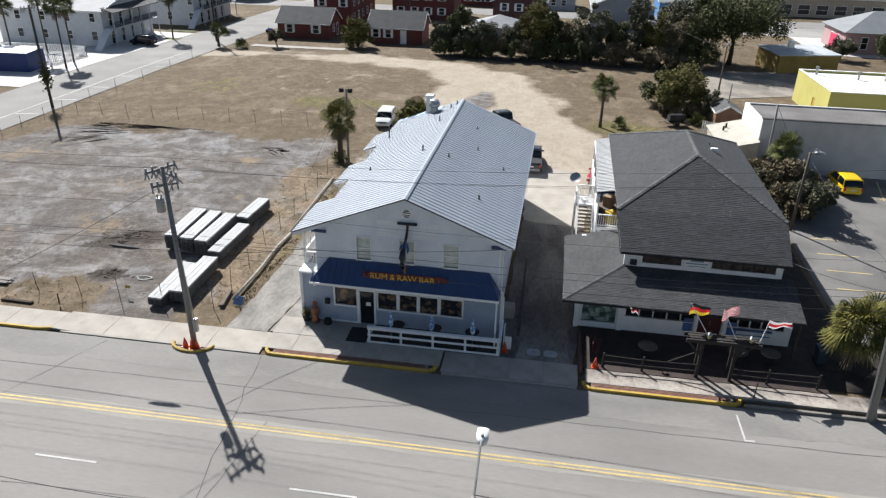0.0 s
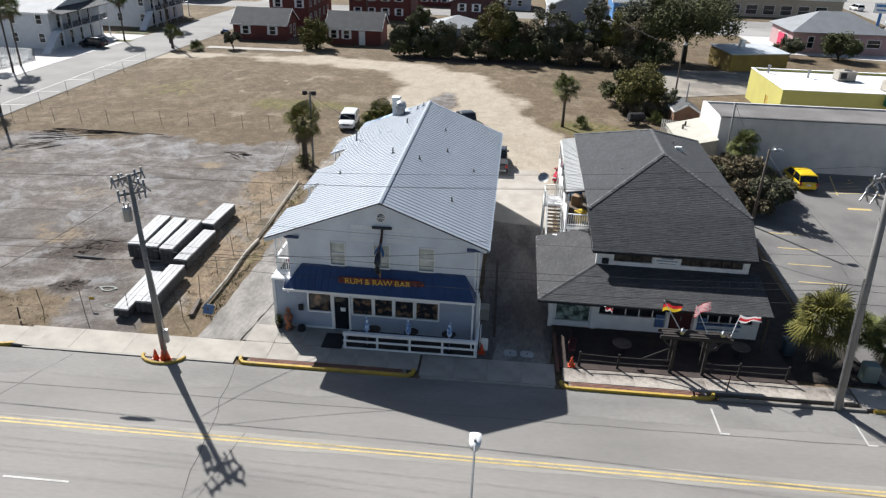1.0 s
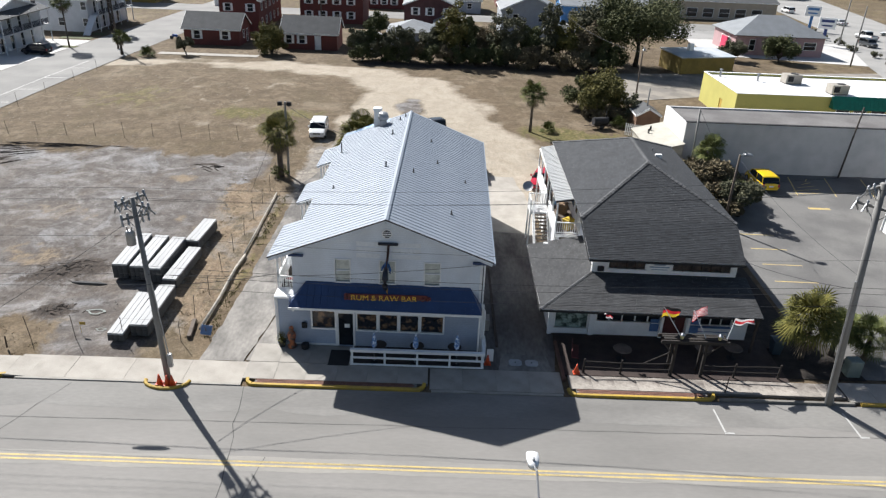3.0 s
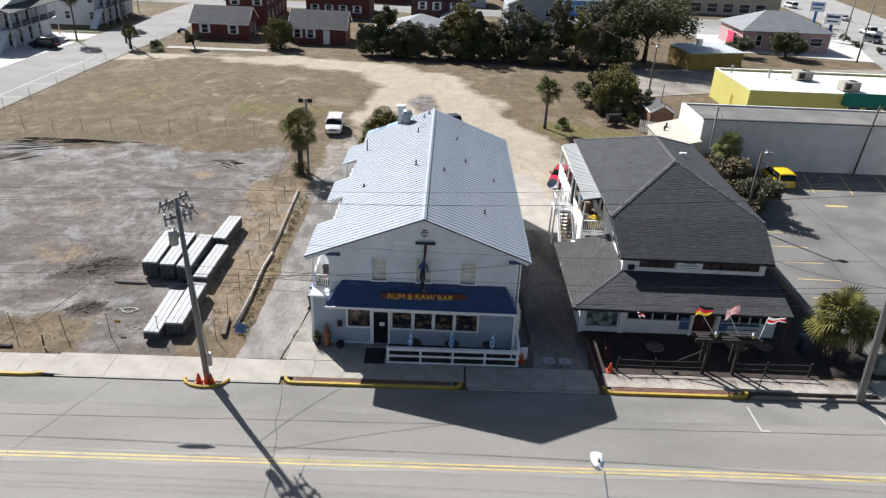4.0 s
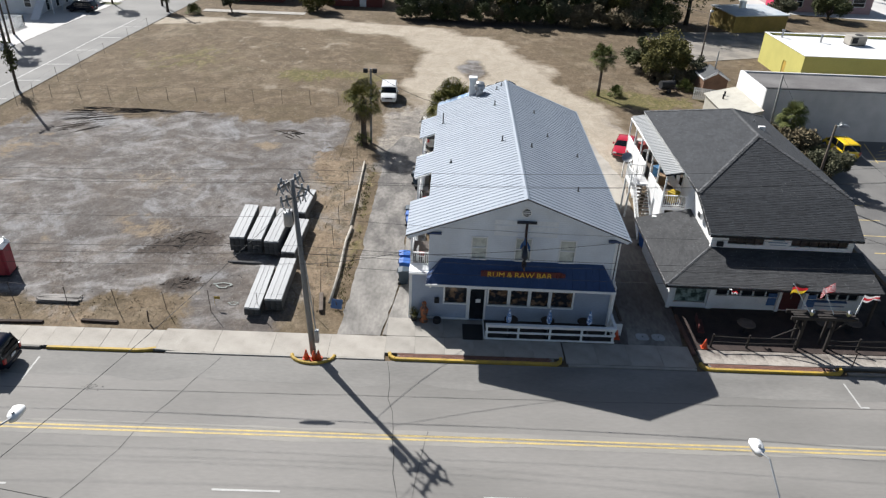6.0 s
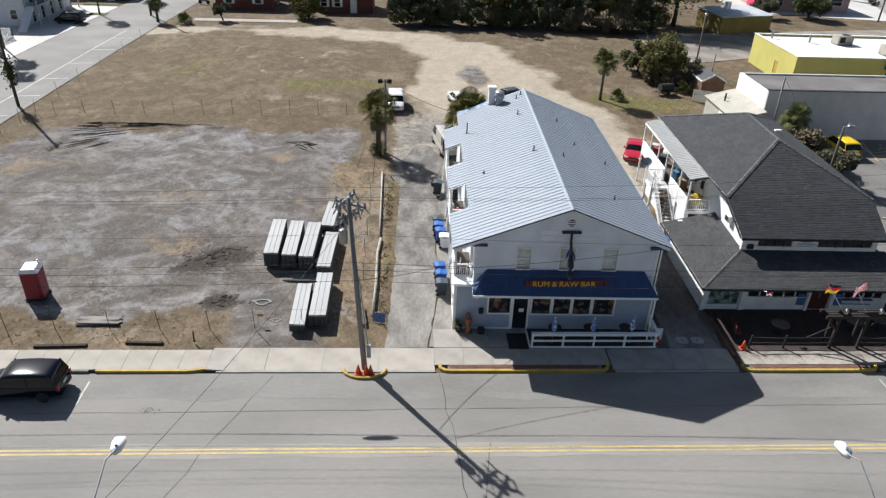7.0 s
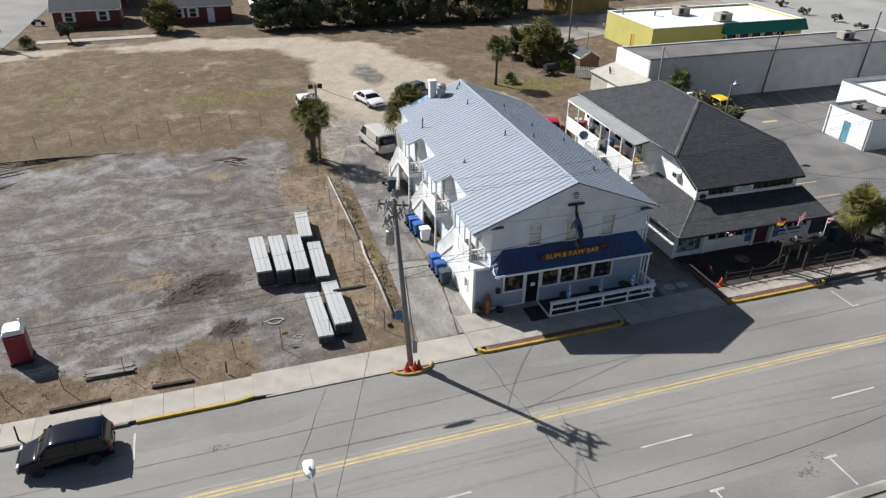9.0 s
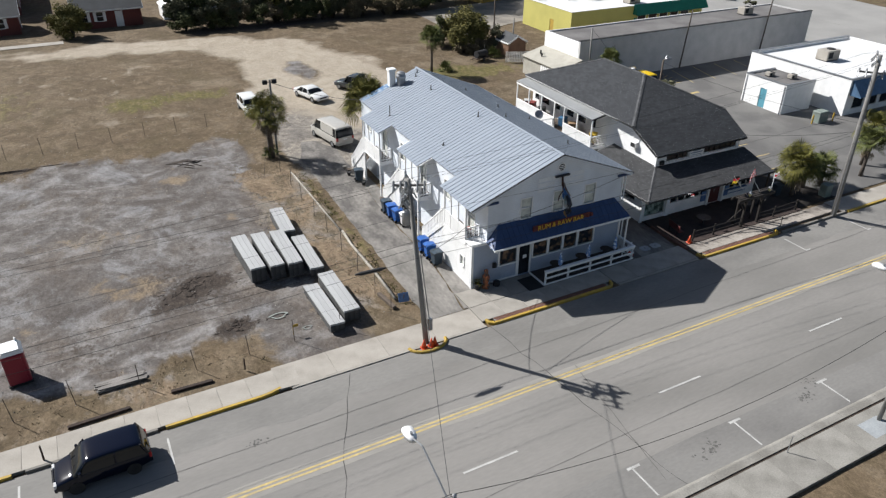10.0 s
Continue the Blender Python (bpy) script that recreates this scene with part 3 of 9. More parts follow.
marking("edge_line", strip(side_x(15) - 3.2, 15, side_x(76) - 3.2, 76, 0.14), WHITELINE, "white edge line on the side street", 0.012)
for i in range(6):
    y = 8.9 + 2.68 * i
    marking("stall_line", strip(34.9 + 0.14 * i, y, 38.4, y - 0.06, 0.12), YELLINE, "worn yellow stall line in the car park", 0.012)
for i in range(7):
    x = 44.6 + 3.75 * i
    marking("stall_line", strip(x, 31.5, x + 1.2, 36.5, 0.12), YELLINE, "worn yellow stall line in the car park", 0.012)
marking("arrow", [(44.2, 28.2), (46.2, 28.2), (46.2, 28.6), (44.2, 28.6)], YELLINE, "faded yellow arrow in the car park", 0.012)
for i in range(5):
    marking("hatch_line", strip(43.9 + 0.8 * i, 31.8 + 0.9 * i, 47.5, 32.4 + 0.9 * i, 0.1), YELLINE, "worn yellow hatching in the car park", 0.012)

# driveways
def ragged(poly, amount=0.16, step=0.45, seed=1):
    """The same outline with crumbled edges."""
    out = []
    for i, (ax, ay) in enumerate(poly):
        bx, by = poly[(i + 1) % len(poly)]
        n = max(int(math.hypot(bx - ax, by - ay) / step), 1)
        for k in range(n):
            x, y = ax + (bx - ax) * k / n, ay + (by - ay) * k / n
            w = amount * (noise.noise((x * 0.7, y * 0.7, seed)) + 0.6 * noise.noise((x * 2.3, y * 2.3, seed)))
            out.append((x + w, y + 0.5 * w))
    return out


sheet("driveway_lane", ragged([(-3.3, 2.2), (-0.75, 2.2), (0.0, 8), (0.05, 11.2), (-2.9, 11.6)]), 0.006, DRIVE, "pale concrete driveway beside the bar", "driveway")
sheet("driveway_lane_back", ragged([(-2.92, 11.5), (0.06, 11.1), (0.2, 18), (0.9, 26), (1.3, 31), (0.2, 33.5), (-1.2, 33.8), (-2.5, 30), (-2.7, 22)]), 0.0, LANE, "worn grey asphalt lane beside the bar", "driveway")
sheet("pavement_lane_edge", [(-0.68, 2.3), (1.6, 2.3), (1.6, 26.5), (1.05, 26.5), (0.22, 18), (0.12, 8)], 0.008, DRIVE, "stained concrete strip along the wall", "path")
# Stained concrete; its darkness also paints in the bar's shade, up to y 21.
ALLEY = mat("stained_shaded_alley", (0.18, 0.162, 0.146), 0.92, var=0.22, scale=0.6, fine=5, col2=(0.0936, 0.0827, 0.0749), lo=0.40, hi=0.62, stretch=(1, 0.35, 1))
sheet("driveway_alley", ragged([(13.0, 2.2), (17.3, 2.2), (18.0, 9.0), (18.2, 20.6), (13.4, 21.4)]), 0.006, ALLEY, "stained concrete alley with the bar's shade painted in", "driveway")
sheet("driveway_alley_back", ragged([(13.4, 21.3), (18.3, 20.5), (18.6, 26), (17.4, 33.5), (13.4, 33.5)]), 0.006, CONC, "pale dusty concrete at the back of the alley", "driveway")
single("brick_edging", Geo().bev(13.95, 4.5, 0, 14.12, 17.0, 0.1, 0.02), RUST, "low rusty edging along the bar wall", "edging", kind="structure")


# ---- the bar: two storeys, gabled metal roof ----
def wallgeo(g, u0, u1, z0, z1, d0, d1, holes=(), axis="x"):
    """A wall along x (or y) from u0 to u1, with rectangular openings (ua, ub, za, zb)."""
    g.weld = True
    cuts = sorted({u0, u1, *[h[0] for h in holes], *[h[1] for h in holes]})
    for a, b in zip(cuts, cuts[1:]):
        spans, z = [], z0
        for h in sorted([h for h in holes if h[0] <= a + 1e-6 and h[1] >= b - 1e-6], key=lambda q: q[2]):
            if h[2] > z:
                spans.append((z, h[2]))
            z = h[3]
        if z < z1:
            spans.append((z, z1))
        for p, q in spans:
            g.box(a, d0, p, b, d1, q) if axis == "x" else g.box(d0, a, p, d1, b, q)
    return g


def window(parent, ua, ub, za, zb, d, out, axis="x", glass=None, bars=1, fw=0.07, name="window", proud=0.05):
    """Frame with glazing bars round an opening; out: the outward sign along the wall's normal."""
    f = Geo()

    def bx(u0, u1, z0, z1, e0, e1):
        lo, hi = sorted((d + out * e0, d + out * e1))
        f.box(u0, lo, z0, u1, hi, z1) if axis == "x" else f.box(lo, u0, z0, hi, u1, z1)
    bx(ua - fw, ua, za - fw, zb + fw, -0.1, proud), bx(ub, ub + fw, za - fw, zb + fw, -0.1, proud)
    bx(ua, ub, zb, zb + fw, -0.1, proud), bx(ua - 0.03, ub + 0.03, za - fw, za, -0.1, proud + 0.04)
    if bars:
        zm = (za + zb) / 2
        bx(ua, ub, zm - 0.03, zm + 0.03, -0.08, 0.0)
    w = part(name, f, WHITE, parent, "white painted window frame")
    p = Geo()
    lo, hi = sorted((d - out * 0.11, d - out * 0.07))
    p.box(ua, lo, za, ub, hi, zb) if axis == "x" else p.box(lo, ua, za, hi, ub, zb)
    part("pane", p, glass or GLASS, w)
    return w


bar = thing("bar_building", "two-storey grey clapboard bar with galvanised gable roof", "building")
bar.matrix_world = Matrix.Translation((7.3, 4, 0)) @ pose(0, 0, 0, 0, 0, -1.0) @ Matrix.Translation((-7.3, -4, 0))
RX, RZ, SL = 7.3, 8.5, 0.39                     # ridge place, ridge height, roof slope
BACK = 26.2


def roof_z(x):
    return RZ - SL * abs(x - RX)


UPWIN = [(4.42, 5.23, 4.5, 5.88), (6.96, 7.8, 4.5, 5.9), (9.52, 10.36, 4.5, 5.88)]
LOWWIN = [(2.97, 4.28, 1.32, 2.46), (5.62, 6.74, 1.3, 2.38), (6.94, 7.96, 1.3, 2.38), (8.16, 9.2, 1.3, 2.38), (9.4, 10.66, 1.3, 2.38)]
DOOR = (4.5, 5.36, 0.12, 2.36)
g = Geo()
wallgeo(g, 1.93, 12.75, 3.3, 6.1, 4.0, 4.2, UPWIN)
g.prism([(1.93, 6.1), (12.75, 6.1), (12.75, roof_z(12.75) - 0.08), (RX, RZ - 0.12), (1.93, roof_z(1.93) - 0.08)], 4.0, 4.2)
part("wall_upper_front", g, SIDING, bar, "pale grey clapboard gable wall")
part("wall_lower_front", wallgeo(Geo(), 0.85, 13.0, 0.0, 3.3, 3.98, 4.2, LOWWIN + [DOOR]), LOWSIDE, bar, "slate blue lower front wall")
LEFTDOORS = [(y, y + 0.9, 3.25, 5.3) for y in (5.6, 13.0, 20.4)] + [(y, y + 0.8, 4.1, 5.4) for y in (9.2, 16.8, 24.0)]
part("wall_left", wallgeo(Geo(), 4.2, BACK, 0.0, 6.35, 1.93, 2.13, LEFTDOORS, "y"), SIDING, bar, "pale grey side wall")
part("wall_right", wallgeo(Geo(), 4.2, BACK, 0.0, 6.25, 12.55, 12.75, [], "y"), SIDING, bar)
g = Geo()
wallgeo(g, 2.13, 12.55, 0, 6.2, BACK - 0.2, BACK - 0.002)
g.prism([(2.13, 6.2), (12.55, 6.2), (12.55, roof_z(12.55) - 0.1), (RX, RZ - 0.14), (2.13, roof_z(2.13) - 0.1)], BACK - 0.2, BACK - 0.002)
part("wall_back", g, SIDING, bar)
part("floor_slab", Geo().box(2.15, 4.22, 3.0, 12.5, BACK - 0.22, 3.2), DARKWOOD, bar)
# Added backing; the room's darkness is in its near-black colour.
part("backing", Geo().box(2.9, 4.9, 0.1, 12.3, 5.0, 2.9), DARK, bar, "near-black wall painting the unlit interior")
for w in UPWIN:
    window(bar, *w, 4.0, -1, glass=GLASSL)
ITEMS = mat("bar_interior", (0.20, 0.125, 0.075), 0.1, var=0.4, scale=2.2, fine=7, bump=0, col2=(0.018, 0.02, 0.026), lo=0.40, hi=0.52)
for w in LOWWIN:
    window(bar, *w, 3.98, -1, glass=ITEMS, bars=0, fw=0.1)
for w in LEFTDOORS[:3]:
    window(bar, *w, 1.93, -1, "y", GLASSL, 1, name="balcony_door")
for w in LEFTDOORS[3:]:
    window(bar, *w, 1.93, -1, "y", GLASSL, 1)
d = Geo()
d.box(DOOR[0] - 0.12, 3.93, 0.1, DOOR[0], 4.05, DOOR[3] + 0.12).box(DOOR[1], 3.93, 0.1, DOOR[1] + 0.12, 4.05, DOOR[3] + 0.12).box(DOOR[0], 3.93, DOOR[3], DOOR[1], 4.05, DOOR[3] + 0.12)
dr = part("door", d, WHITE, bar, "white framed glass entrance door")
part("pane", Geo().box(DOOR[0], 4.02, 0.12, DOOR[1], 4.06, DOOR[3]), GLASS, dr)
part("notice", Geo().box(4.85, 4.0, 1.35, 5.15, 4.015, 1.6), WHITE, dr, "small white notice on the glass")
# corner boards, belt, eave trim
g = Geo()
for q in ((0.8, 3.93, 0, 0.97, 4.1, 3.3), (12.9, 3.92, 0, 13.05, 4.1, 3.3), (12.66, 3.94, 3.3, 12.8, 4.1, 6.1)):
    part("corner_board", Geo().bev(*q, 0.01), WHITE, bar)
part("base_trim", Geo().box(0.97, 3.94, 0.08, 4.38, 3.978, 0.2).box(4.3, 3.94, 0.2, 4.38, 3.978, 1.2), WHITE, bar)
part("belt_ledge", Geo().prism([(3.9, 3.2), (5.0, 3.2), (5.0, 3.32), (4.0, 3.36), (3.9, 3.3)], 0.78, 2.6, "x"), WHITE, bar, "white ledge below the corner balcony")
g = Geo().lathe([(0.27, -0.04), (0.3, -0.03), (0.3, 0.03), (0.24, 0.04)], n=20)
v = part("gable_vent", g, WHITE, bar, "round white gable vent")
v.matrix_basis = pose(7.36, 3.98, 7.62, 90, 0, 0)
vd = part("louvre", Geo().lathe([(0.23, 0.0), (0.23, 0.05)], n=20), DARK, v)
part("slat", Geo().box(-0.22, -0.04, 0.05, 0.22, 0.03, 0.065).box(-0.2, 0.1, 0.05, 0.2, 0.14, 0.065).box(-0.2, -0.14, 0.05, 0.2, -0.1, 0.065), WHITE, v)
GHOST = mat("faded_sign_paint", (0.76, 0.775, 0.79), 0.7, var=0.06, fine=8)
g = Geo()
for i in range(3):
    for a, b in ((5.62, 6.95), (7.65, 9.25)):
        part("faded_sign_panel", Geo().box(a, 3.985, 6.08 + 0.36 * i, b, 3.998, 6.36 + 0.36 * i), GHOST, bar, "pale ghost of an old sign")
g = Geo().cyl((12.9, 3.9, 6.0), (12.9, 3.9, 3.25), 0.05).cyl((12.9, 3.9, 3.25), (13.08, 3.75, 3.05), 0.05).cyl((13.08, 3.75, 3.05), (13.08, 3.75, 0.1), 0.05)
part("downpipe", g, WHITE, bar)
for y, z, w, h in ((4.45, 1.5, 0.35, 0.55), (4.95, 1.35, 0.4, 0.7), (5.5, 1.6, 0.3, 0.4)):
    mb = part("meter_box", Geo().bev(12.752, y, z, 12.95, y + w, z + h, 0.015), STEEL, bar, "grey electric meter box")
    part("conduit", Geo().cyl((12.83, y + w / 2, z + h), (12.83, y + w / 2, 5.6), 0.025, n=6), STEEL, mb)
part("condenser_unit", Geo().bev(12.9, 6.4, 0.02, 13.6, 7.2, 0.8, 0.03), CONC, bar, "pale condenser unit beside the wall")
# roof
WINGS = [(3.8, 8.0), (11.7, 15.5), (19.0, 22.9)]
XE, XN, XR = 0.62, 1.8, 13.35


def in_wing(y):
    return any(a - 0.01 <= y <= b for a, b in WINGS)


g = Geo()
for a, b in WINGS:
    g.slab([(XE, a, roof_z(XE)), (XN, a, roof_z(XN)), (XN, b, roof_z(XN)), (XE, b, roof_z(XE))], 0.1)
g.slab([(XN, 3.8, roof_z(XN)), (RX, 3.8, RZ), (RX, BACK, RZ), (XN, BACK, roof_z(XN))], 0.12)
g.slab([(RX, 3.8, RZ), (XR, 3.8, roof_z(XR)), (XR, BACK, roof_z(XR)), (RX, BACK, RZ)], 0.12)
roof = part("roof", g, WHITE, bar, "roof deck with white edges")
STEP = 0.40


def panel_mesh(name, xa, xb):
    """One ridge-to-eave strip of metal with its rib."""
    s, h = Geo(), 0.03
    s.slab([(xa, 0.012, roof_z(xa) + h), (xb, 0.012, roof_z(xb) + h), (xb, STEP - 0.012, roof_z(xb) + h), (xa, STEP - 0.012, roof_z(xa) + h)], 0.018)
    n = len(s.f)
    s.slab([(xa, -0.013, roof_z(xa) + 0.056), (xb, -0.013, roof_z(xb) + 0.056), (xb, 0.013, roof_z(xb) + 0.056), (xa, 0.013, roof_z(xa) + 0.056)], 0.046)
    me = s.mesh(name, ROOFMETAL)
    # darker rib metal, with the ribs' shadow side put into the colour
    me.materials.append(RIB)
    for i, p in enumerate(me.polygons):
        p.material_index = 1 if i >= n else 0
    return me


pm_long, pm_short, pm_right = panel_mesh("panel_long", RX, XE - 0.06), panel_mesh("panel_short", RX, XN - 0.06), panel_mesh("panel_right", RX, XR + 0.06)
for i in range(56):
    y = 3.8 + i * STEP
    for me in (pm_long if in_wing(y + STEP / 2) else pm_short, pm_right):
        part("roof_panel", me, None, roof).location = (0, y, 0)
g = Geo().slab([(RX - 0.13, 3.76, roof_z(RX - 0.13) + 0.09), (RX, 3.76, RZ + 0.1), (RX, BACK + 0.03, RZ + 0.1), (RX - 0.13, BACK + 0.03, roof_z(RX - 0.13) + 0.09)], 0.02)
g.slab([(RX, 3.76, RZ + 0.1), (RX + 0.13, 3.76, roof_z(RX + 0.13) + 0.09), (RX + 0.13, BACK + 0.03, roof_z(RX + 0.13) + 0.09), (RX, BACK + 0.03, RZ + 0.1)], 0.02)
part("ridge_cap", g, ROOFMETAL, roof)
g = Geo()
for sx, xe in ((-1, XE), (1, XR)):
    g.slab([(RX, 3.74, RZ + 0.02), (xe, 3.74, roof_z(xe) + 0.02), (xe, 3.79, roof_z(xe) + 0.02), (RX, 3.79, RZ + 0.02)], 0.2)
part("rake_board", g, SIDING, roof, "pale rake board along the gable")
g = Geo()
for xe in (XE - 0.04, XR + 0.04):
    g.slab([(RX, 3.71, RZ + 0.075), (xe, 3.71, roof_z(xe) + 0.075), (xe, 3.80, roof_z(xe) + 0.075), (RX, 3.80, RZ + 0.075)], 0.05)
part("drip_edge", g, DARK, roof, "dark metal edge along the gable")
part("soffit_return", Geo().box(12.2, 3.84, 5.98, 13.35, 3.98, 6.12), NAVY, roof, "navy soffit return at the eaves")
part("soffit_return", Geo().box(XE + 1.15, 3.84, 6.02, XE + 2.0, 3.98, 6.14), NAVY, roof, "navy soffit return at the eaves")
part("gutter", Geo().box(XR + 0.02, 3.8, roof_z(XR) - 0.12, XR + 0.14, BACK, roof_z(XR) + 0.0), RIB, roof)
VENTPIPE = mat("dull_vent_pipe", (0.10, 0.105, 0.11), 0.7, var=0.2, fine=12)
for x, y, h in ((8.3, 12.6, 0.3), (9.8, 16.2, 0.28), (6.4, 13.4, 0.42), (6.2, 21.0, 0.4), (9.2, 20.5, 0.25), (10.9, 8.2, 0.3), (11.8, 14.6, 0.25), (3.0, 12.4, 0.25), (6.9, 25.2, 0.3), (6.5, 24.6, 0.3), (2.3, 20.6, 0.9)):
    z = roof_z(x)
    p = part("vent_pipe", Geo().cyl((x, y, z - 0.02), (x, y, z + h), 0.045).lathe([(0.11, 0), (0.09, 0.05), (0.05, 0.09)], (x, y, z + 0.02)), VENTPIPE, roof, "dark vent pipe with flashing")
fan = part("exhaust_duct", Geo().bev(4.3, 25.2, 7.2, 4.85, 25.75, 8.75, 0.03).bev(4.22, 25.12, 8.75, 4.93, 25.83, 8.92, 0.05), WHITE, roof, "square white kitchen exhaust duct")
fan = part("exhaust_fan", Geo().bev(4.85, 24.4, 7.3, 5.4, 24.95, 8.15, 0.02).lathe([(0.2, 0), (0.42, 0.06), (0.44, 0.3), (0.36, 0.46), (0.36, 0.56), (0.2, 0.64), (0.01, 0.66)], (5.12, 24.67, 8.15), 18), STEEL, roof, "round galvanised exhaust fan")
BLUEPATCH = mat("blue_roof_patch", (0.07, 0.17, 0.32), 0.5, 0.2, var=0.25, scale=2.2, fine=9, col2=(0.27, 0.33, 0.40), lo=0.45, hi=0.55)
part("blue_patch", Geo().slab([(1.9, 25.35, roof_z(1.9) + 0.05), (5.6, 25.35, roof_z(5.6) + 0.05), (5.6, BACK, roof_z(5.6) + 0.05), (1.9, BACK, roof_z(1.9) + 0.05)], 0.012), BLUEPATCH, roof, "flaking blue roof coating")
# canopy over the front
g = Geo()
A, B, C, D = (1.85, 2.85, 3.3), (12.85, 2.85, 3.3), (12.15, 3.98, 4.42), (2.7, 3.98, 4.42)
g.slab([A, B, C, D], 0.05).slab([A, D, (1.85, 3.98, 3.3)], 0.05).slab([B, (12.85, 3.98, 3.3), C], 0.05)
can = part("canopy", g, NAVY, bar, "navy blue metal canopy over the front")
for i in range(28):
    x = 2.05 + i * 0.395
    t = min(1.0, (x - 1.85) / 0.85, (12.85 - x) / 0.7)
    part("canopy_rib", Geo().slab([(x - 0.012, 2.84, 3.325), (x + 0.012, 2.84, 3.325), (x + 0.012, 2.85 + 1.13 * t, 3.325 + 1.12 * t), (x - 0.012, 2.85 + 1.13 * t, 3.325 + 1.12 * t)], 0.03), NAVY, can)
part("canopy_fascia", Geo().box(1.83, 2.8, 3.16, 12.87, 2.85, 3.29), WHITE, can, "white edge of the canopy")
part("canopy_post", Geo().bev(12.7, 2.9, 0.1, 12.8, 3.0, 3.16, 0.01), WHITE, can)
part("canopy_bracket", Geo().box(2.05, 2.9, 3.0, 2.15, 3.98, 3.1), WHITE, can)
STRIPE = linemat("striped_canvas", (0.8, 0.8, 0.8), (0.06, 0.12, 0.3), "Z", 0.12, 0.8, 0.001, 0.5)
part("canopy_end", Geo().slab([(1.84, 2.86, 3.28), (1.86, 3.4, 3.75), (1.84, 3.4, 3.2)], 0.02), STRIPE, can, "striped canopy end")
# sign with raised letters
SIGNRED = mat("dark_red_board", (0.16, 0.03, 0.025), 0.6, var=0.2, scale=3, fine=12)
GOLD = mat("yellow_letter", (0.75, 0.46, 0.04), 0.5, var=0.08, fine=9)
g = Geo().prism([(4.98, 3.68), (5.2, 3.62), (9.7, 3.62), (9.9, 3.72), (9.9, 4.0), (9.6, 4.12), (5.2, 4.1), (4.98, 4.04)], 3.3, 3.36)
sign = single("bar_sign", g, SIGNRED, "dark red carved board sign with yellow letters", "sign")
sign.location = (0.0, 0, 0.0)


def lettering(text, size, at, parent, material, rx=90, depth=0.015):
    cu = bpy.data.curves.new("lettering", "FONT")
    cu.body, cu.size, cu.extrude, cu.align_x, cu.align_y = text, size, depth, "CENTER", "CENTER"
    cu.resolution_u = 3
    tmp = bpy.data.objects.new("tmp_text", cu)
    scene.collection.objects.link(tmp)
    me = bpy.data.meshes.new_from_object(tmp.evaluated_get(bpy.context.evaluated_depsgraph_get()))
    bpy.data.objects.remove(tmp)
    me.materials.clear()
    me.materials.append(material)
    ob = new("lettering", me)
    ob.parent = parent
    ob.matrix_basis = pose(*at, rx, 0, 0)
    return ob


bpy.context.view_layer.update()
words = [lettering(w, 0.5, (0, 3.28, 3.86), sign, GOLD) for w in ("RUM", "&", "RAW", "BAR")]
spans = [(min(v.co.x for v in o.data.vertices), max(v.co.x for v in o.data.vertices)) for o in words]
gap = 0.16
left = 7.25 - (sum(b - a for a, b in spans) + gap * 3) / 2
for o, (a, b) in zip(words, spans):
    o.matrix_basis = pose(left - a, 3.28, 3.86, 90, 0, 0)
    left += b - a + gap
part("sign_ornament", Geo().lathe([(0.02, 0), (0.12, 0.05), (0.08, 0.2), (0.13, 0.28), (0.02, 0.36)], (5.08, 3.28, 3.78), 8).lathe([(0.02, 0), (0.1, 0.06), (0.1, 0.2), (0.02, 0.28)], (9.45, 3.28, 3.76), 8).lathe([(0.02, 0), (0.08, 0.06), (0.08, 0.2), (0.02, 0.26)], (9.72, 3.28, 3.78), 8), SIGNRED, sign)
# anchor-like wall sculpture
SCULPT = mat("blue_black_sculpture", (0.012, 0.018, 0.035), 0.4, var=0.3, scale=2.5, fine=9, bump=0.05)
SCULPTBLUE = mat("bright_blue_fins", (0.05, 0.15, 0.36), 0.4, var=0.25, scale=4, fine=9, bump=0.05)
SCULPTPALE = mat("pale_painted_belly", (0.34, 0.33, 0.34), 0.5, var=0.3, scale=5, fine=12, bump=0.05, col2=(0.16, 0.25, 0.24))
SCULPTRUST = mat("rust_brown_timber", (0.085, 0.038, 0.028), 0.7, var=0.25, scale=3, fine=14, bump=0.1)
SCULPTGOLD = mat("ochre_paint", (0.28, 0.16, 0.05), 0.6, var=0.2, scale=4, fine=12, bump=0.05)
g, spans = Geo(), []


def sculpted(m, *pieces):
    start = len(g.f)
    for pts, radii in pieces:
        g.tube(pts, radii, 8)
    spans.append((start, len(g.f), m))


start = len(g.f)
g.bev(6.86, 3.8, 6.98, 7.98, 3.96, 7.1, 0.02)
spans.append((start, len(g.f), SCULPT))
sculpted(SCULPTRUST, ([(7.44, 3.9, 7.0), (7.42, 3.8, 6.5), (7.4, 3.62, 6.1)], [0.07, 0.075, 0.06]), ([(7.42, 3.85, 6.75), (7.4, 3.4, 6.3), (7.38, 2.85, 6.0)], [0.05, 0.05, 0.03]),
         ([(7.4, 3.62, 6.1), (7.3, 3.85, 5.6), (7.3, 3.93, 5.2)], [0.05, 0.04, 0.03]))
sculpted(SCULPTBLUE, ([(7.4, 3.6, 6.25), (7.36, 3.3, 5.95), (7.34, 2.98, 5.75)], [0.05, 0.13, 0.07]), ([(7.48, 3.5, 6.0), (7.58, 3.25, 5.8), (7.6, 3.05, 5.6)], [0.04, 0.08, 0.02]),
         ([(7.28, 3.5, 6.0), (7.16, 3.3, 5.85), (7.1, 3.15, 5.7)], [0.04, 0.07, 0.02]))
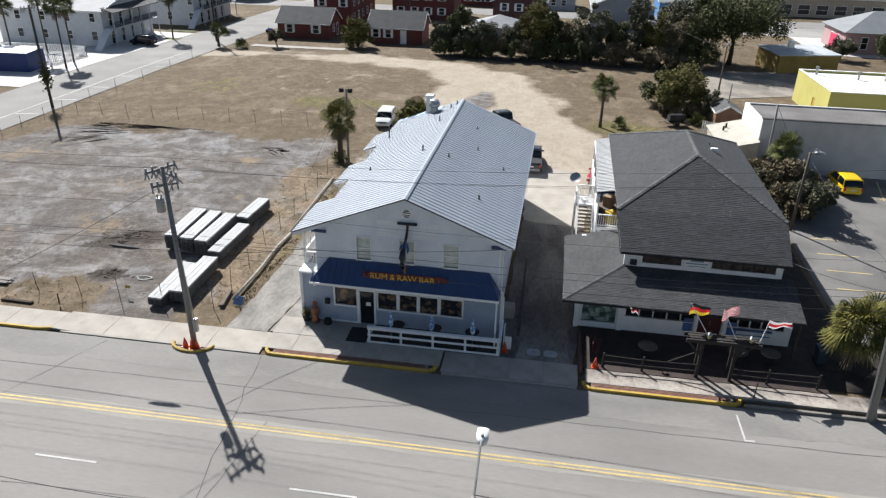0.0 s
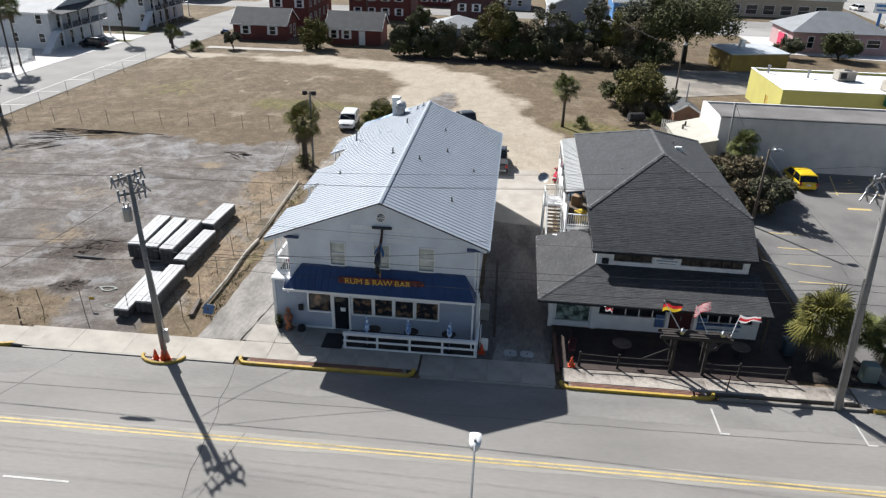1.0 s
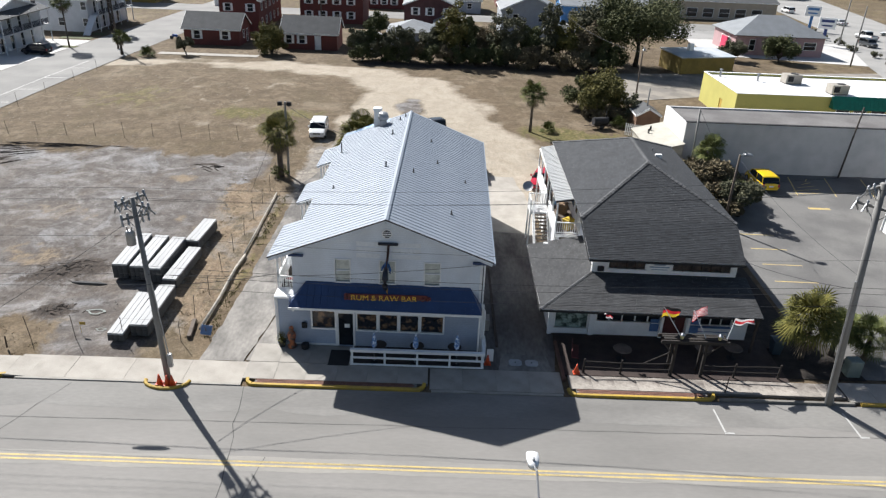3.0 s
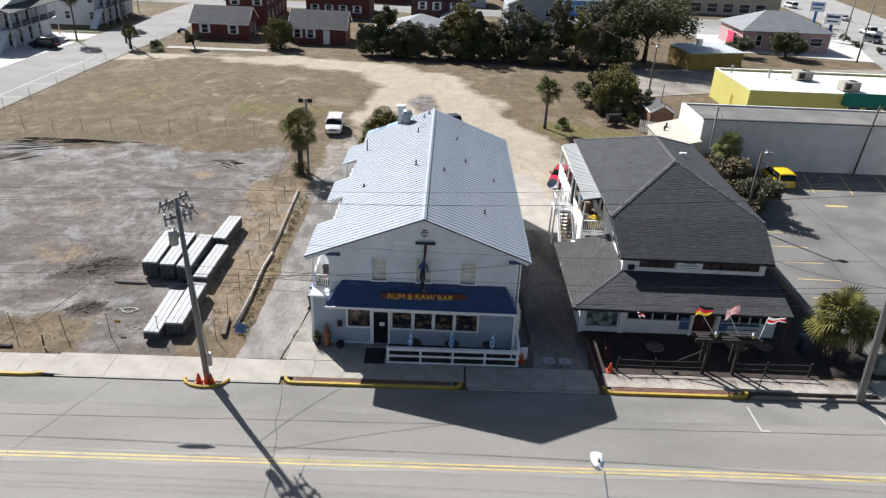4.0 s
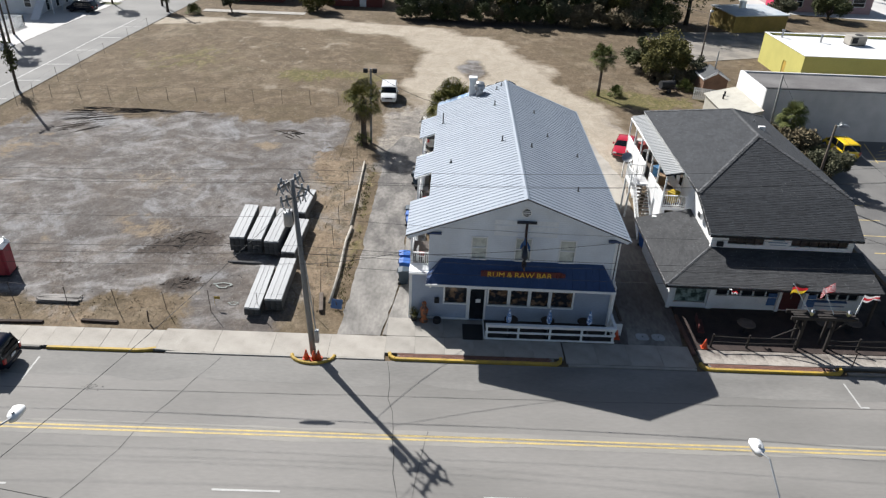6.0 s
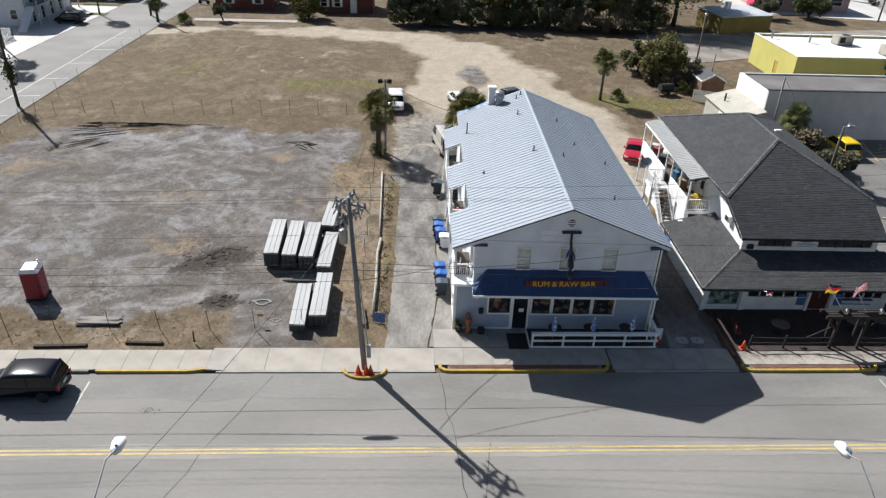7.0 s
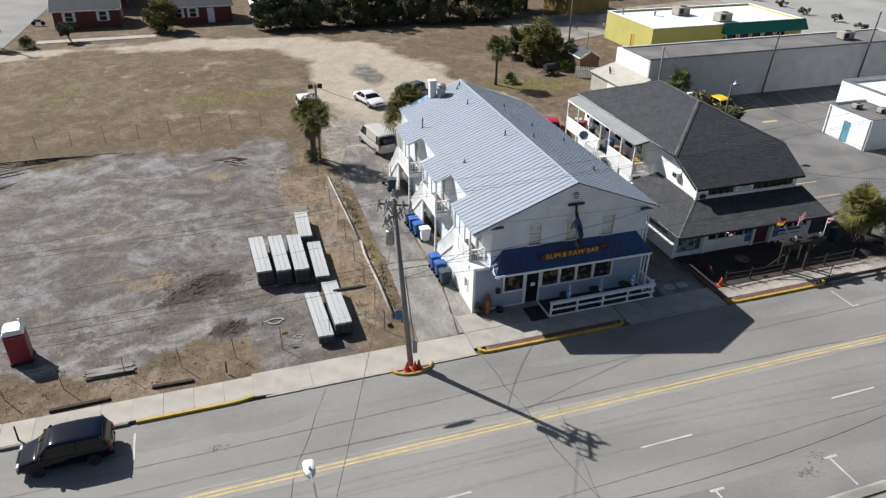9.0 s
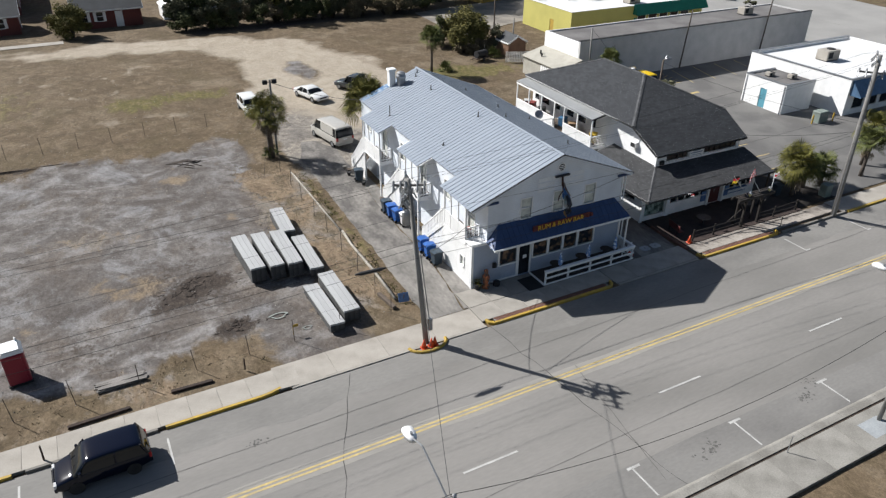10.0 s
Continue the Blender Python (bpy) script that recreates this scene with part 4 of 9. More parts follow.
sculpted(SCULPT, ([(7.36, 3.25, 5.95), (7.34, 2.9, 5.7), (7.33, 2.72, 5.4), (7.33, 2.72, 5.05), (7.34, 2.88, 4.75), (7.36, 3.1, 4.6)], [0.08, 0.15, 0.17, 0.16, 0.12, 0.05]))
sculpted(SCULPTPALE, ([(7.36, 3.4, 5.75), (7.34, 3.12, 5.5), (7.33, 3.02, 5.2), (7.34, 3.1, 4.85)], [0.05, 0.17, 0.19, 0.08]))
sculpted(SCULPTGOLD, ([(7.36, 3.3, 4.75), (7.38, 3.2, 4.55), (7.46, 3.05, 4.32)], [0.04, 0.09, 0.02]))
wall_figure = single("wall_sculpture", g, SCULPT, "dark blue and brown fish sculpture hanging on the gable", "sculpture", smooth=True)
for k, (f0, f1, m) in enumerate(spans):
    wall_figure.data.materials.append(m)
    for i in range(f0, f1):
        wall_figure.data.polygons[i].material_index = k + 1
# outside stairs and balconies along the lane
RAILH = 0.95


def railing(name, a, b, parent, step=0.13, mid=False, h=RAILH, material=None, label=""):
    """Posts, rails and balusters between two floor points."""
    a, b = Vector(a), Vector(b)
    L, dr = (b - a).length, (b - a).normalized()
    g = Geo()
    up = Vector((0, 0, 1))
    sd = dr.cross(up).normalized()

    def beam(p, q, w, t):
        g.add([p + sd * w, p - sd * w, q - sd * w, q + sd * w, p + sd * w + up * t, p - sd * w + up * t, q - sd * w + up * t, q + sd * w + up * t],
              [(3, 2, 1, 0), (4, 5, 6, 7), (0, 1, 5, 4), (1, 2, 6, 5), (2, 3, 7, 6), (3, 0, 4, 7)])
    beam(a + up * (h - 0.06), b + up * (h - 0.06), 0.045, 0.06)
    top = part(name, g, material or WHITE, parent, label)
    g = Geo()
    beam(a + up * 0.1, b + up * 0.1, 0.03, 0.06)
    part("bottom_rail", g, material or WHITE, parent)
    n = max(int(L / step), 2)
    for i in range(n + 1):
        p = a + (b - a) * i / n
        w = 0.045 if i in (0, n) else 0.018
        part("post" if i in (0, n) else "baluster", Geo().box(p.x - w, p.y - w, p.z, p.x + w, p.y + w, p.z + h - 0.05), material or WHITE, parent)
    return top


XO = 0.85
for k, (a, b) in enumerate(WINGS):
    f0 = 4.9 if k == 0 else a + 0.45
    g = Geo().box(XO, f0, 3.02, 1.93, b, 3.2).box(XO - 0.03, f0 - 0.05, 2.9, 1.93, f0, 3.22)
    bal = part("balcony", g, WHITE, bar, "white timber balcony floor")
    part("deck", Geo().box(XO + 0.02, f0, 3.2, 1.92, b - 0.02, 3.23), DARKWOOD, bal)
    railing("railing", (XO + 0.05, f0 + 0.03, 3.22), (1.9, f0 + 0.03, 3.22), bal, 0.12)
    part("parapet", Geo().box(XO - 0.03, f0, 2.95, XO + 0.03, b, 4.18).box(XO - 0.05, f0, 4.16, XO + 0.06, b, 4.22), WHITEBOARD, bal, "white boarded balcony side")
    part("floor_band", Geo().box(XO - 0.055, f0, 2.9, XO - 0.032, b, 3.06), WHITE, bal)
    for i in range(1, 3):
        y = f0 + (b - f0) * i / 3
        part("batten", Geo().box(XO - 0.05, y, 3.06, XO - 0.032, y + 0.07, 4.15), WHITE, bal)
        part("post", Geo().bev(XO - 0.03, y, 4.22, XO + 0.05, y + 0.08, roof_z(XO) - 0.1, 0.008), WHITE, bal)
    for y in (f0, b - 0.1):
        part("post", Geo().bev(XO - 0.05, y, 0.02 if k else 3.2, XO + 0.07, y + 0.12, roof_z(XO) - 0.1, 0.01), WHITE, bal)
    if k == 0:
        g = wallgeo(Geo(), 4.2, 8.2, 0, 3.0, XO, XO + 0.1, [(5.0, 5.55, 1.2, 1.95)], "y")
        part("skirt_wall", g, WHITEBOARD, bal, "white boarded ground-floor side")
        window(bar, 5.02, 5.53, 1.22, 1.93, XO, -1, "y", GLASSL, 0)
    # stair running down towards the back
    y0, y1, zt = b, b + 3.5, 3.2
    prof = [(y0, zt + 1.0), (y0 + 0.25, zt + 1.0), (y1, 1.05), (y1, 0.12), (y1 - 0.25, 0.12), (y0, zt - 0.3)]
    st = part("stair", Geo().prism(prof, XO - 0.04, XO + 0.02, "x"), WHITEBOARD, bar, "white boarded outside stair")
    part("handrail", Geo().slab([(XO - 0.07, y0, zt + 1.06), (XO + 0.05, y0, zt + 1.06), (XO + 0.05, y1, 1.1), (XO - 0.07, y1, 1.1)], 0.05), WHITE, st)
    for i in range(16):
        part("tread", Geo().box(XO + 0.03, y0 + i * 0.215, zt - 0.19 * i - 0.24, 1.9, y0 + i * 0.215 + 0.26, zt - 0.19 * i - 0.2), WOOD, st)
    for i in range(9):
        y = y0 + 0.3 + i * 0.34
        part("baluster", Geo().box(XO - 0.055, y, zt - 0.3 - (y - y0) * 0.87 - 0.02, XO - 0.04, y + 0.1, zt - 0.3 - (y - y0) * 0.87 + 0.3), WHITE, st)
    g = Geo().prism([(y0 + 0.02, 0.05), (y1 - 0.5, 0.05), (y1 - 0.5, 0.3), (y0 + 0.02, zt - 0.33)], XO + 0.03, XO + 0.07, "x")
    part("under_panel", g, WHITEBOARD, st, "white boarded panel below the stair")
    for i in range(4):
        y = y0 + 0.25 + i * 0.72
        part("trim", Geo().box(XO + 0.012, y, 0.05, XO + 0.029, y + 0.06, max(zt - 0.45 - (y - y0) * 0.87, 0.2)), WHITE, st)
    for i in range(13):
        y = y0 + 0.2 + i * 0.24
        z = zt + 0.82 - (y - y0) * 0.865
        part("picket", Geo().box(XO - 0.058, y, z - 0.72, XO - 0.042, y + 0.05, z + 0.12), WHITE, st)


# ---- the dark-roofed restaurant ----
rest = thing("restaurant_building", "white restaurant with charcoal shingle hip roofs", "building")
rest.matrix_world = Matrix.Translation((24.7, 8, 0)) @ pose(0, 0, 0, 0, 0, -0.8) @ Matrix.Translation((-24.7, -8, 0))
WHITEWALL = linemat("white_clapboard", (0.842, 0.842, 0.832), (0.648, 0.648, 0.648), "Z", 0.16, 0.6, 0.01, 0.08)
SOFFIT = mat("white_soffit", (0.7, 0.7, 0.69), 0.7, var=0.08, fine=9)
STRIPWIN = [(21.06, 23.35, 3.86, 4.42), (25.1, 28.75, 3.86, 4.42)]
part("wall_upper_front", wallgeo(Geo(), 20.0, 29.15, 3.2, 4.62, 8.05, 8.25, STRIPWIN), WHITEWALL, rest, "white clapboard upper front wall")
g = Geo().prism([(8.25, 3.2), (26.2, 0.0), (26.2, 6.06), (10.6, 6.06), (8.25, 4.78)], 20.3, 20.5, "x")
part("wall_upper_left", g, WHITEWALL, rest)
g = Geo().prism([(8.25, 0.0), (26.2, 0.0), (26.2, 6.06), (10.6, 6.06), (8.25, 4.78)], 28.95, 29.14, "x")
part("wall_right", g, WHITEWALL, rest)
part("wall_back", Geo().box(20.5, 26.0, 0, 28.95, 26.2, 6.06), WHITEWALL, rest)
CURTAIN = mat("brown_curtained_glass", (0.075, 0.058, 0.048), 0.15, var=0.35, scale=2.0, fine=7, bump=0, col2=(0.022, 0.02, 0.02), lo=0.42, hi=0.6)
for (ua, ub, za, zb), n in zip(STRIPWIN, (4, 6)):
    strip_window = window(rest, ua, ub, za, zb, 8.05, -1, glass=CURTAIN, bars=0, fw=0.03, proud=0.02)
    for i in range(1, n):
        x = ua + (ub - ua) * i / n
        part("mullion", Geo().box(x - 0.025, 7.99, za, x + 0.025, 8.1, zb), DARKWOOD, strip_window)
LOWF = [(17.75, 19.75, 0.5, 2.1), (20.3, 24.3, 1.12, 2.3), (26.1, 29.4, 1.12, 2.3), (24.55, 25.9, 0.1, 2.3)]
part("wall_lower_front", wallgeo(Geo(), 17.4, 29.8, 0.05, 2.65, 6.2, 6.4, LOWF), WHITE, rest, "white painted lower front wall")
part("wall_lower_left", wallgeo(Geo(), 6.4, 13.3, 0.05, 2.65, 17.4, 17.6, [(7.0, 12.6, 1.55, 2.15)], "y"), WHITE, rest)
part("wall_lower_right", wallgeo(Geo(), 6.4, 8.7, 0.05, 2.65, 29.6, 29.8, [], "y"), WHITE, rest)
part("wall_lower_back", Geo().box(17.6, 13.1, 0.05, 20.3, 13.3, 3.0), WHITE, rest)
MURAL = mat("painted_glass_panel", (0.28, 0.36, 0.33), 0.25, var=0.25, scale=2.5, fine=8, bump=0, col2=(0.05, 0.07, 0.06), lo=0.45, hi=0.6)
window(rest, *LOWF[0], 6.2, -1, glass=MURAL, bars=0)
for k in (1, 2):
    ua, ub, za, zb = LOWF[k]
    n = 5
    for i in range(n):
        s = (ub - ua) / n
        window(rest, ua + s * i + 0.03, ua + s * (i + 1) - 0.03, za, zb, 6.2, -1, bars=0, fw=0.03, glass=GLASS)
window(rest, 7.02, 12.58, 1.57, 2.13, 17.4, -1, "y", GLASS, 0, fw=0.03)
# Added wall, coloured near black for the unlit room behind the glass.
part("interior", Geo().box(18, 7.2, 0.05, 29.4, 7.3, 2.5), DARK, rest, "near-black wall painting the unlit interior")
MAROON = mat("maroon_paint", (0.077, 0.014, 0.014), 0.6, var=0.15, fine=9)
BLUEDOOR = mat("blue_board", (0.08, 0.16, 0.34), 0.6, var=0.15, fine=9)
dd = part("door", Geo().box(24.58, 6.3, 0.1, 25.87, 6.36, 2.28), MAROON, rest, "maroon double door")
part("handle", Geo().box(25.2, 6.26, 1.0, 25.25, 6.3, 1.3), STEEL, dd)
for xa in (23.7, 26.2):
    part("notice_board", Geo().bev(xa, 6.13, 0.5, xa + 0.55, 6.19, 1.38, 0.01), BLUEDOOR, rest, "blue menu board beside the door")
for xa, xb in ((24.3, 24.5), (25.95, 26.15), (17.3, 17.55), (19.85, 20.2)):
    part("pilaster", Geo().bev(xa, 6.05, 0.05, xb, 6.22, 2.55, 0.01), WHITE, rest)
part("menu_shelf", Geo().box(26.4, 5.95, 1.0, 28.7, 6.18, 1.05).box(26.5, 5.97, 0.7, 28.6, 6.0, 0.75), BLUEDOOR, rest)
sg = part("roof_sign", Geo().bev(23.45, 7.98, 3.78, 25.0, 8.04, 4.42, 0.01), WHITE, rest, "white painted name board")
BARS = mat("sign_writing", (0.25, 0.33, 0.42), 0.7, var=0.1)
part("writing_bar", Geo().box(23.85, 7.965, 4.22, 24.6, 7.978, 4.34), BARS, sg)
part("writing_bar", Geo().box(23.6, 7.965, 4.06, 24.85, 7.978, 4.14), BARS, sg)
part("writing_bar", Geo().box(23.75, 7.965, 3.9, 24.75, 7.978, 3.95), BARS, sg)
part("wall_unit", Geo().bev(20.35, 7.85, 3.7, 20.75, 8.05, 4.0, 0.02), DARK, rest, "small dark wall unit")
ac = part("air_conditioner", Geo().bev(19.95, 10.6, 4.2, 20.35, 11.2, 4.65, 0.02), WHITE, rest, "white window air conditioner")
part("grille", Geo().box(19.935, 10.65, 4.25, 19.948, 11.15, 4.6), DARK, ac)
window(rest, 10.6, 11.2, 4.7, 5.35, 20.3, -1, "y", GLASS, 0)


def courses(name, low_a, low_b, top_b, top_a, n, material, parent, label=""):
    """A shingled slope: overlapping courses of separate tabs between an eave line and a top line."""
    A, B, C, D = (Vector(p) for p in (low_a, low_b, top_b, top_a))
    nr = (B - A).cross(D - A).normalized()
    nr = nr if nr.z > 0 else -nr
    g, rr, n = Geo(), random.Random(len(name) * 7 + n), int(n * 1.35)
    up = (D - A).normalized()
    for i in range(n):
        t0, t1 = i / n, min((i + 1.15) / n, 1.0)
        p, q, r, s = A.lerp(D, t0), B.lerp(C, t0), B.lerp(C, t1), A.lerp(D, t1)
        L = max((q - p).length, 0.05)
        u = 0.0
        while u < 1.0:
            v = min(u + rr.uniform(0.22, 0.42) / L, 1.0)
            if 1.0 - v < 0.12 / L:
                v = 1.0
            h, e = rr.uniform(0.012, 0.02), up * rr.uniform(-0.012, 0.012)
            a0, a1, b1, b0 = p.lerp(q, u) + e, p.lerp(q, v) + e, s.lerp(r, v), s.lerp(r, u)
            g.add([a0 + nr * h, a1 + nr * h, b1 + nr * 0.006, b0 + nr * 0.006, a0, a1], [(0, 1, 2, 3), (4, 5, 1, 0)])
            u = v
    return part(name, g, material, parent, label)


HIP, RB = (24.72, 15.8, 8.4), (24.75, 21.5, 8.4)
FL, FR, ML, MR = (19.68, 7.68, 4.66), (29.45, 7.68, 4.66), (19.45, 10.6, 6.16), (29.6, 10.6, 6.16)
BL, BR = (19.535, 26.7, 6.16), (29.68, 26.7, 6.16)
base = Geo().slab([FL, FR, MR, ML], 0.14).slab([ML, MR, HIP], 0.14).slab([ML, HIP, RB, BL], 0.14).slab([HIP, MR, BR, RB], 0.14).slab([RB, BR, BL], 0.14)
roof2 = part("roof", base, SOFFIT, rest, "hip roof deck with white soffit")
courses("shingle_front_lower", FL, FR, MR, ML, 18, SHINGLE, roof2, "charcoal shingles in courses")
courses("shingle_front_upper", ML, MR, HIP, HIP, 26, SHINGLE, roof2)
courses("shingle_left", BL, ML, HIP, RB, 26, SHINGLE, roof2)
courses("shingle_right", MR, BR, RB, HIP, 26, SHINGLE, roof2)
courses("shingle_back", BR, BL, RB, RB, 26, SHINGLE, roof2)
# Cap shingles in a lighter grey: sunlight on the hips painted into the colour.
HIPCAPLIT = mat("hip_shingle", (0.10, 0.102, 0.106), 0.9, var=0.25, scale=2.5, fine=9, bump=0.4, rnd=0.15)


def hip_cap(a, b, parent, w=0.15):
    """Short overlapping cap shingles along a hip or ridge."""
    a, b = Vector(a), Vector(b)
    n = max(int((b - a).length / 0.32), 1)
    d = (b - a).normalized()
    sd = d.cross(Vector((0, 0, 1))).normalized() * w
    up = sd.cross(d).normalized()
    up = up if up.z > 0 else -up
    for i in range(n):
        p, q = a.lerp(b, i / n), a.lerp(b, min((i + 1.1) / n, 1.0))
        p, q = p + up * 0.045, q + up * 0.07
        g = Geo().add([p - sd - up * 0.05, p, p + sd - up * 0.05, q - sd - up * 0.05, q, q + sd - up * 0.05, q - up * 0.09],
                      [(0, 1, 4, 3), (1, 2, 5, 4), (3, 4, 6), (4, 5, 6)])
        part("hip_shingle", g, HIPCAPLIT, parent)


for a, b in ((HIP, ML), (HIP, MR), (HIP, RB), (RB, BL), (RB, BR)):
    hip_cap(a, b, roof2)
part("fascia", Geo().slab([(19.68, 7.62, 4.63), (29.45, 7.62, 4.63), (29.45, 7.67, 4.63), (19.68, 7.67, 4.63)], 0.15).slab([(19.64, 7.72, 4.66), (19.7, 7.72, 4.66), (19.48, 10.6, 6.16), (19.42, 10.6, 6.16)], 0.18).slab([(19.42, 10.6, 6.15), (19.48, 10.6, 6.15), (19.62, 15.0, 6.15), (19.56, 15.0, 6.15)], 0.16), DARK, roof2, "dark eave board")
for x, y, z in ((22.0, 15.5, 7.0), (26.3, 20.6, 7.62)):
    part("roof_vent", Geo().cyl((x, y, z), (x, y, z + 0.3), 0.05), STEEL, roof2)
part("roof_hatch", Geo().bev(26.2, 19.2, 7.5, 26.7, 19.5, 7.85, 0.03), WHITE, roof2)
L0, L1, L2, L3 = (16.5, 4.65, 2.66), (29.85, 4.65, 2.66), (29.85, 8.1, 3.56), (20.1, 8.1, 3.56)
L4, L5 = (20.3, 13.5, 3.56), (16.5, 13.5, 2.66)
low = part("lower_roof", Geo().slab([L0, L1, L2, L3], 0.12).slab([L0, L3, L4, L5], 0.12), SOFFIT, rest, "lower wrap-around roof")
courses("shingle_front", L0, L1, L2, L3, 20, SHINGLE2, low, "weathered dark shingles in courses")
courses("shingle_side", L5, L0, L3, L4, 20, SHINGLE2, low)
hip_cap(L3, L0, low, 0.1)
part("eave_board", Geo().box(16.46, 4.6, 2.5, 29.85, 4.65, 2.64).box(16.46, 4.65, 2.5, 16.5, 13.5, 2.64), DARK, low)
part("porch_post", Geo().bev(29.6, 4.8, 0.05, 29.74, 4.94, 2.55, 0.01), DARKWOOD, low)
# rear upper gallery with metal canopy and stair
GX, GF, GB, GZ = 18.5, 14.5, 26.4, 3.1            # outer side, front, back and floor of the gallery
gal = part("gallery", Geo().box(GX, GF, GZ - 0.22, 20.3, GB, GZ), WHITE, rest, "white timber gallery floor")
part("deck", Geo().box(GX + 0.08, GF + 0.08, GZ, 20.28, GB - 0.05, GZ + 0.02), WOOD, gal, "worn brown gallery boards")
CANOPY = mat("corrugated_canopy", (0.40, 0.405, 0.40), 0.45, 0.2, var=0.05, scale=0.8, fine=8)
cn = part("gallery_canopy", Geo().slab([(18.3, 14.35, 5.72), (19.95, 14.35, 6.02), (20.2, 26.6, 6.02), (18.57, 26.6, 5.72)], 0.05), CANOPY, rest, "corrugated metal gallery canopy")
for i in range(41):
    y = 14.4 + i * 0.3
    e = 0.0217 * (y - 14.35)
    part("corrugation", Geo().slab([(18.28 + e, y, 5.745), (18.28 + e, y + 0.06, 5.745), (19.95 + e, y + 0.06, 6.045), (19.95 + e, y, 6.045)], 0.025), CANOPY, cn)
part("canopy_edge", Geo().slab([(18.3, 14.29, 5.71), (19.97, 14.29, 6.01), (19.97, 14.345, 6.01), (18.3, 14.345, 5.71)], 0.1), DARK, cn)
part("eave_beam", Geo().box(18.46, 14.45, 5.52, 18.56, 26.5, 5.62), WHITE, cn)
railing("railing", (GX + 0.05, GF + 0.05, GZ), (20.25, GF + 0.05, GZ), gal, 0.15)
PANELS = [(14.6, 16.55), (16.65, 18.5), (20.1, 22.1), (22.2, 24.2), (24.3, 26.3)]
for a, b in PANELS:
    part("parapet_panel", Geo().box(GX, a, GZ - 0.05, GX + 0.03, b, GZ + 0.9), WHITEBOARD, gal, "white boarded gallery side")
    part("parapet_cap", Geo().bev(GX - 0.04, a - 0.06, GZ + 0.9, GX + 0.1, b + 0.06, GZ + 0.97, 0.01), WHITE, gal)
for y in (14.5, 16.55, 18.5, 20.0, 22.1, 24.2, 26.28):
    part("post", Geo().bev(GX - 0.02, y, 0.02, GX + 0.09, y + 0.11, 5.55, 0.01), WHITE, gal)
for a, b in ((14.85, 18.4), (20.15, 24.0)):
    part("lower_screen", Geo().box(GX + 0.1, a, 0.05, GX + 0.15, b, GZ - 0.24), WHITEBOARD, gal, "white boarded screen below")
part("lower_front", Geo().box(18.7, 14.85, 0.05, 18.95, 14.9, GZ - 0.24).box(19.75, 14.85, 0.05, 20.28, 14.9, GZ - 0.24), WHITEBOARD, gal)
part("lower_door", Geo().box(18.96, 14.95, 0.05, 19.74, 15.0, 2.5), DARKWOOD, gal, "dark brown door under the gallery")
for ya, yb in ((16.0, 16.9), (21.4, 22.3), (24.9, 25.8)):
    dg = part("gallery_door", Geo().box(20.24, ya, GZ + 0.02, 20.29, yb, GZ + 2.05), WHITE, gal, "white gallery door")
    part("pane", Geo().box(20.225, ya + 0.15, GZ + 0.95, 20.238, yb - 0.15, GZ + 1.85), GLASS, dg)
for ya, yb in ((17.6, 18.7), (19.4, 20.4), (23.3, 24.5)):
    wg = part("gallery_window", Geo().box(20.25, ya - 0.07, GZ + 0.83, 20.29, yb + 0.07, GZ + 1.97), WHITE, gal, "white framed gallery window")
    part("pane", Geo().box(20.235, ya, GZ + 0.9, 20.248, yb, GZ + 1.9), GLASS, wg)
ld = part("stair_landing", Geo().box(17.1, 18.5, GZ - 0.2, GX - 0.02, 20.1, GZ), WHITE, rest, "white stair landing")
railing("railing", (17.15, 20.05, GZ), (GX - 0.1, 20.05, GZ), ld, 0.14)
railing("railing", (17.15, 18.55, GZ), (17.15, 20.05, GZ), ld, 0.14)
for y in (18.5, 19.98):
    part("post", Geo().bev(17.1, y, 0.02, 17.22, y + 0.12, GZ - 0.2, 0.01), WHITE, ld)
st = part("outside_stair", Geo().prism([(18.5, GZ), (18.5, GZ - 0.3), (14.7, 0.2), (14.7, 0.5)], 17.3, 17.36, "x").prism([(18.5, GZ), (18.5, GZ - 0.3), (14.7, 0.2), (14.7, 0.5)], 18.38, 18.44, "x"), WHITE, rest, "white outside stair to the gallery")
for i in range(15):
    part("tread", Geo().box(17.36, 18.2 - i * 0.253, GZ - 0.19 - i * 0.183, 18.38, 18.48 - i * 0.253, GZ - 0.15 - i * 0.183), WOOD, st)
part("stair_rail", Geo().prism([(18.5, GZ + 0.95), (18.5, GZ + 0.88), (14.7, 1.1), (14.7, 1.17)], 17.3, 17.36, "x"), WHITE, st)
for i in range(16):
    y = 14.8 + i * 0.245
    part("baluster", Geo().box(17.31, y, 0.45 + (y - 14.7) * 0.705, 17.35, y + 0.04, 1.15 + (y - 14.7) * 0.735), WHITE, st)
# roofed gallery clutter
for (x, y, c, lab) in ((19.6, 15.6, (0.55, 0.38, 0.03), "yellow tub"), (19.6, 18.6, (0.3, 0.2, 0.12), "brown carton"), (19.7, 20.2, (0.05, 0.16, 0.3), "blue crate"), (19.6, 23.4, (0.1, 0.1, 0.1), "black crate"), (19.7, 25.2, (0.35, 0.06, 0.05), "red box"), (19.6, 25.9, (0.5, 0.5, 0.48), "white box")):
    m = mat(lab.replace(" ", "_"), c, 0.6, var=0.15, fine=9)
    single("storage_box", Geo().bev(-0.35, -0.3, 0, 0.35, 0.3, 0.75, 0.04).bev(-0.38, -0.33, 0.72, 0.38, 0.33, 0.8, 0.03), m, lab + " stored on the upper gallery floor", "box", "gallery clutter", at=(x + 0.1, y, 3.12), turn=y * 37)
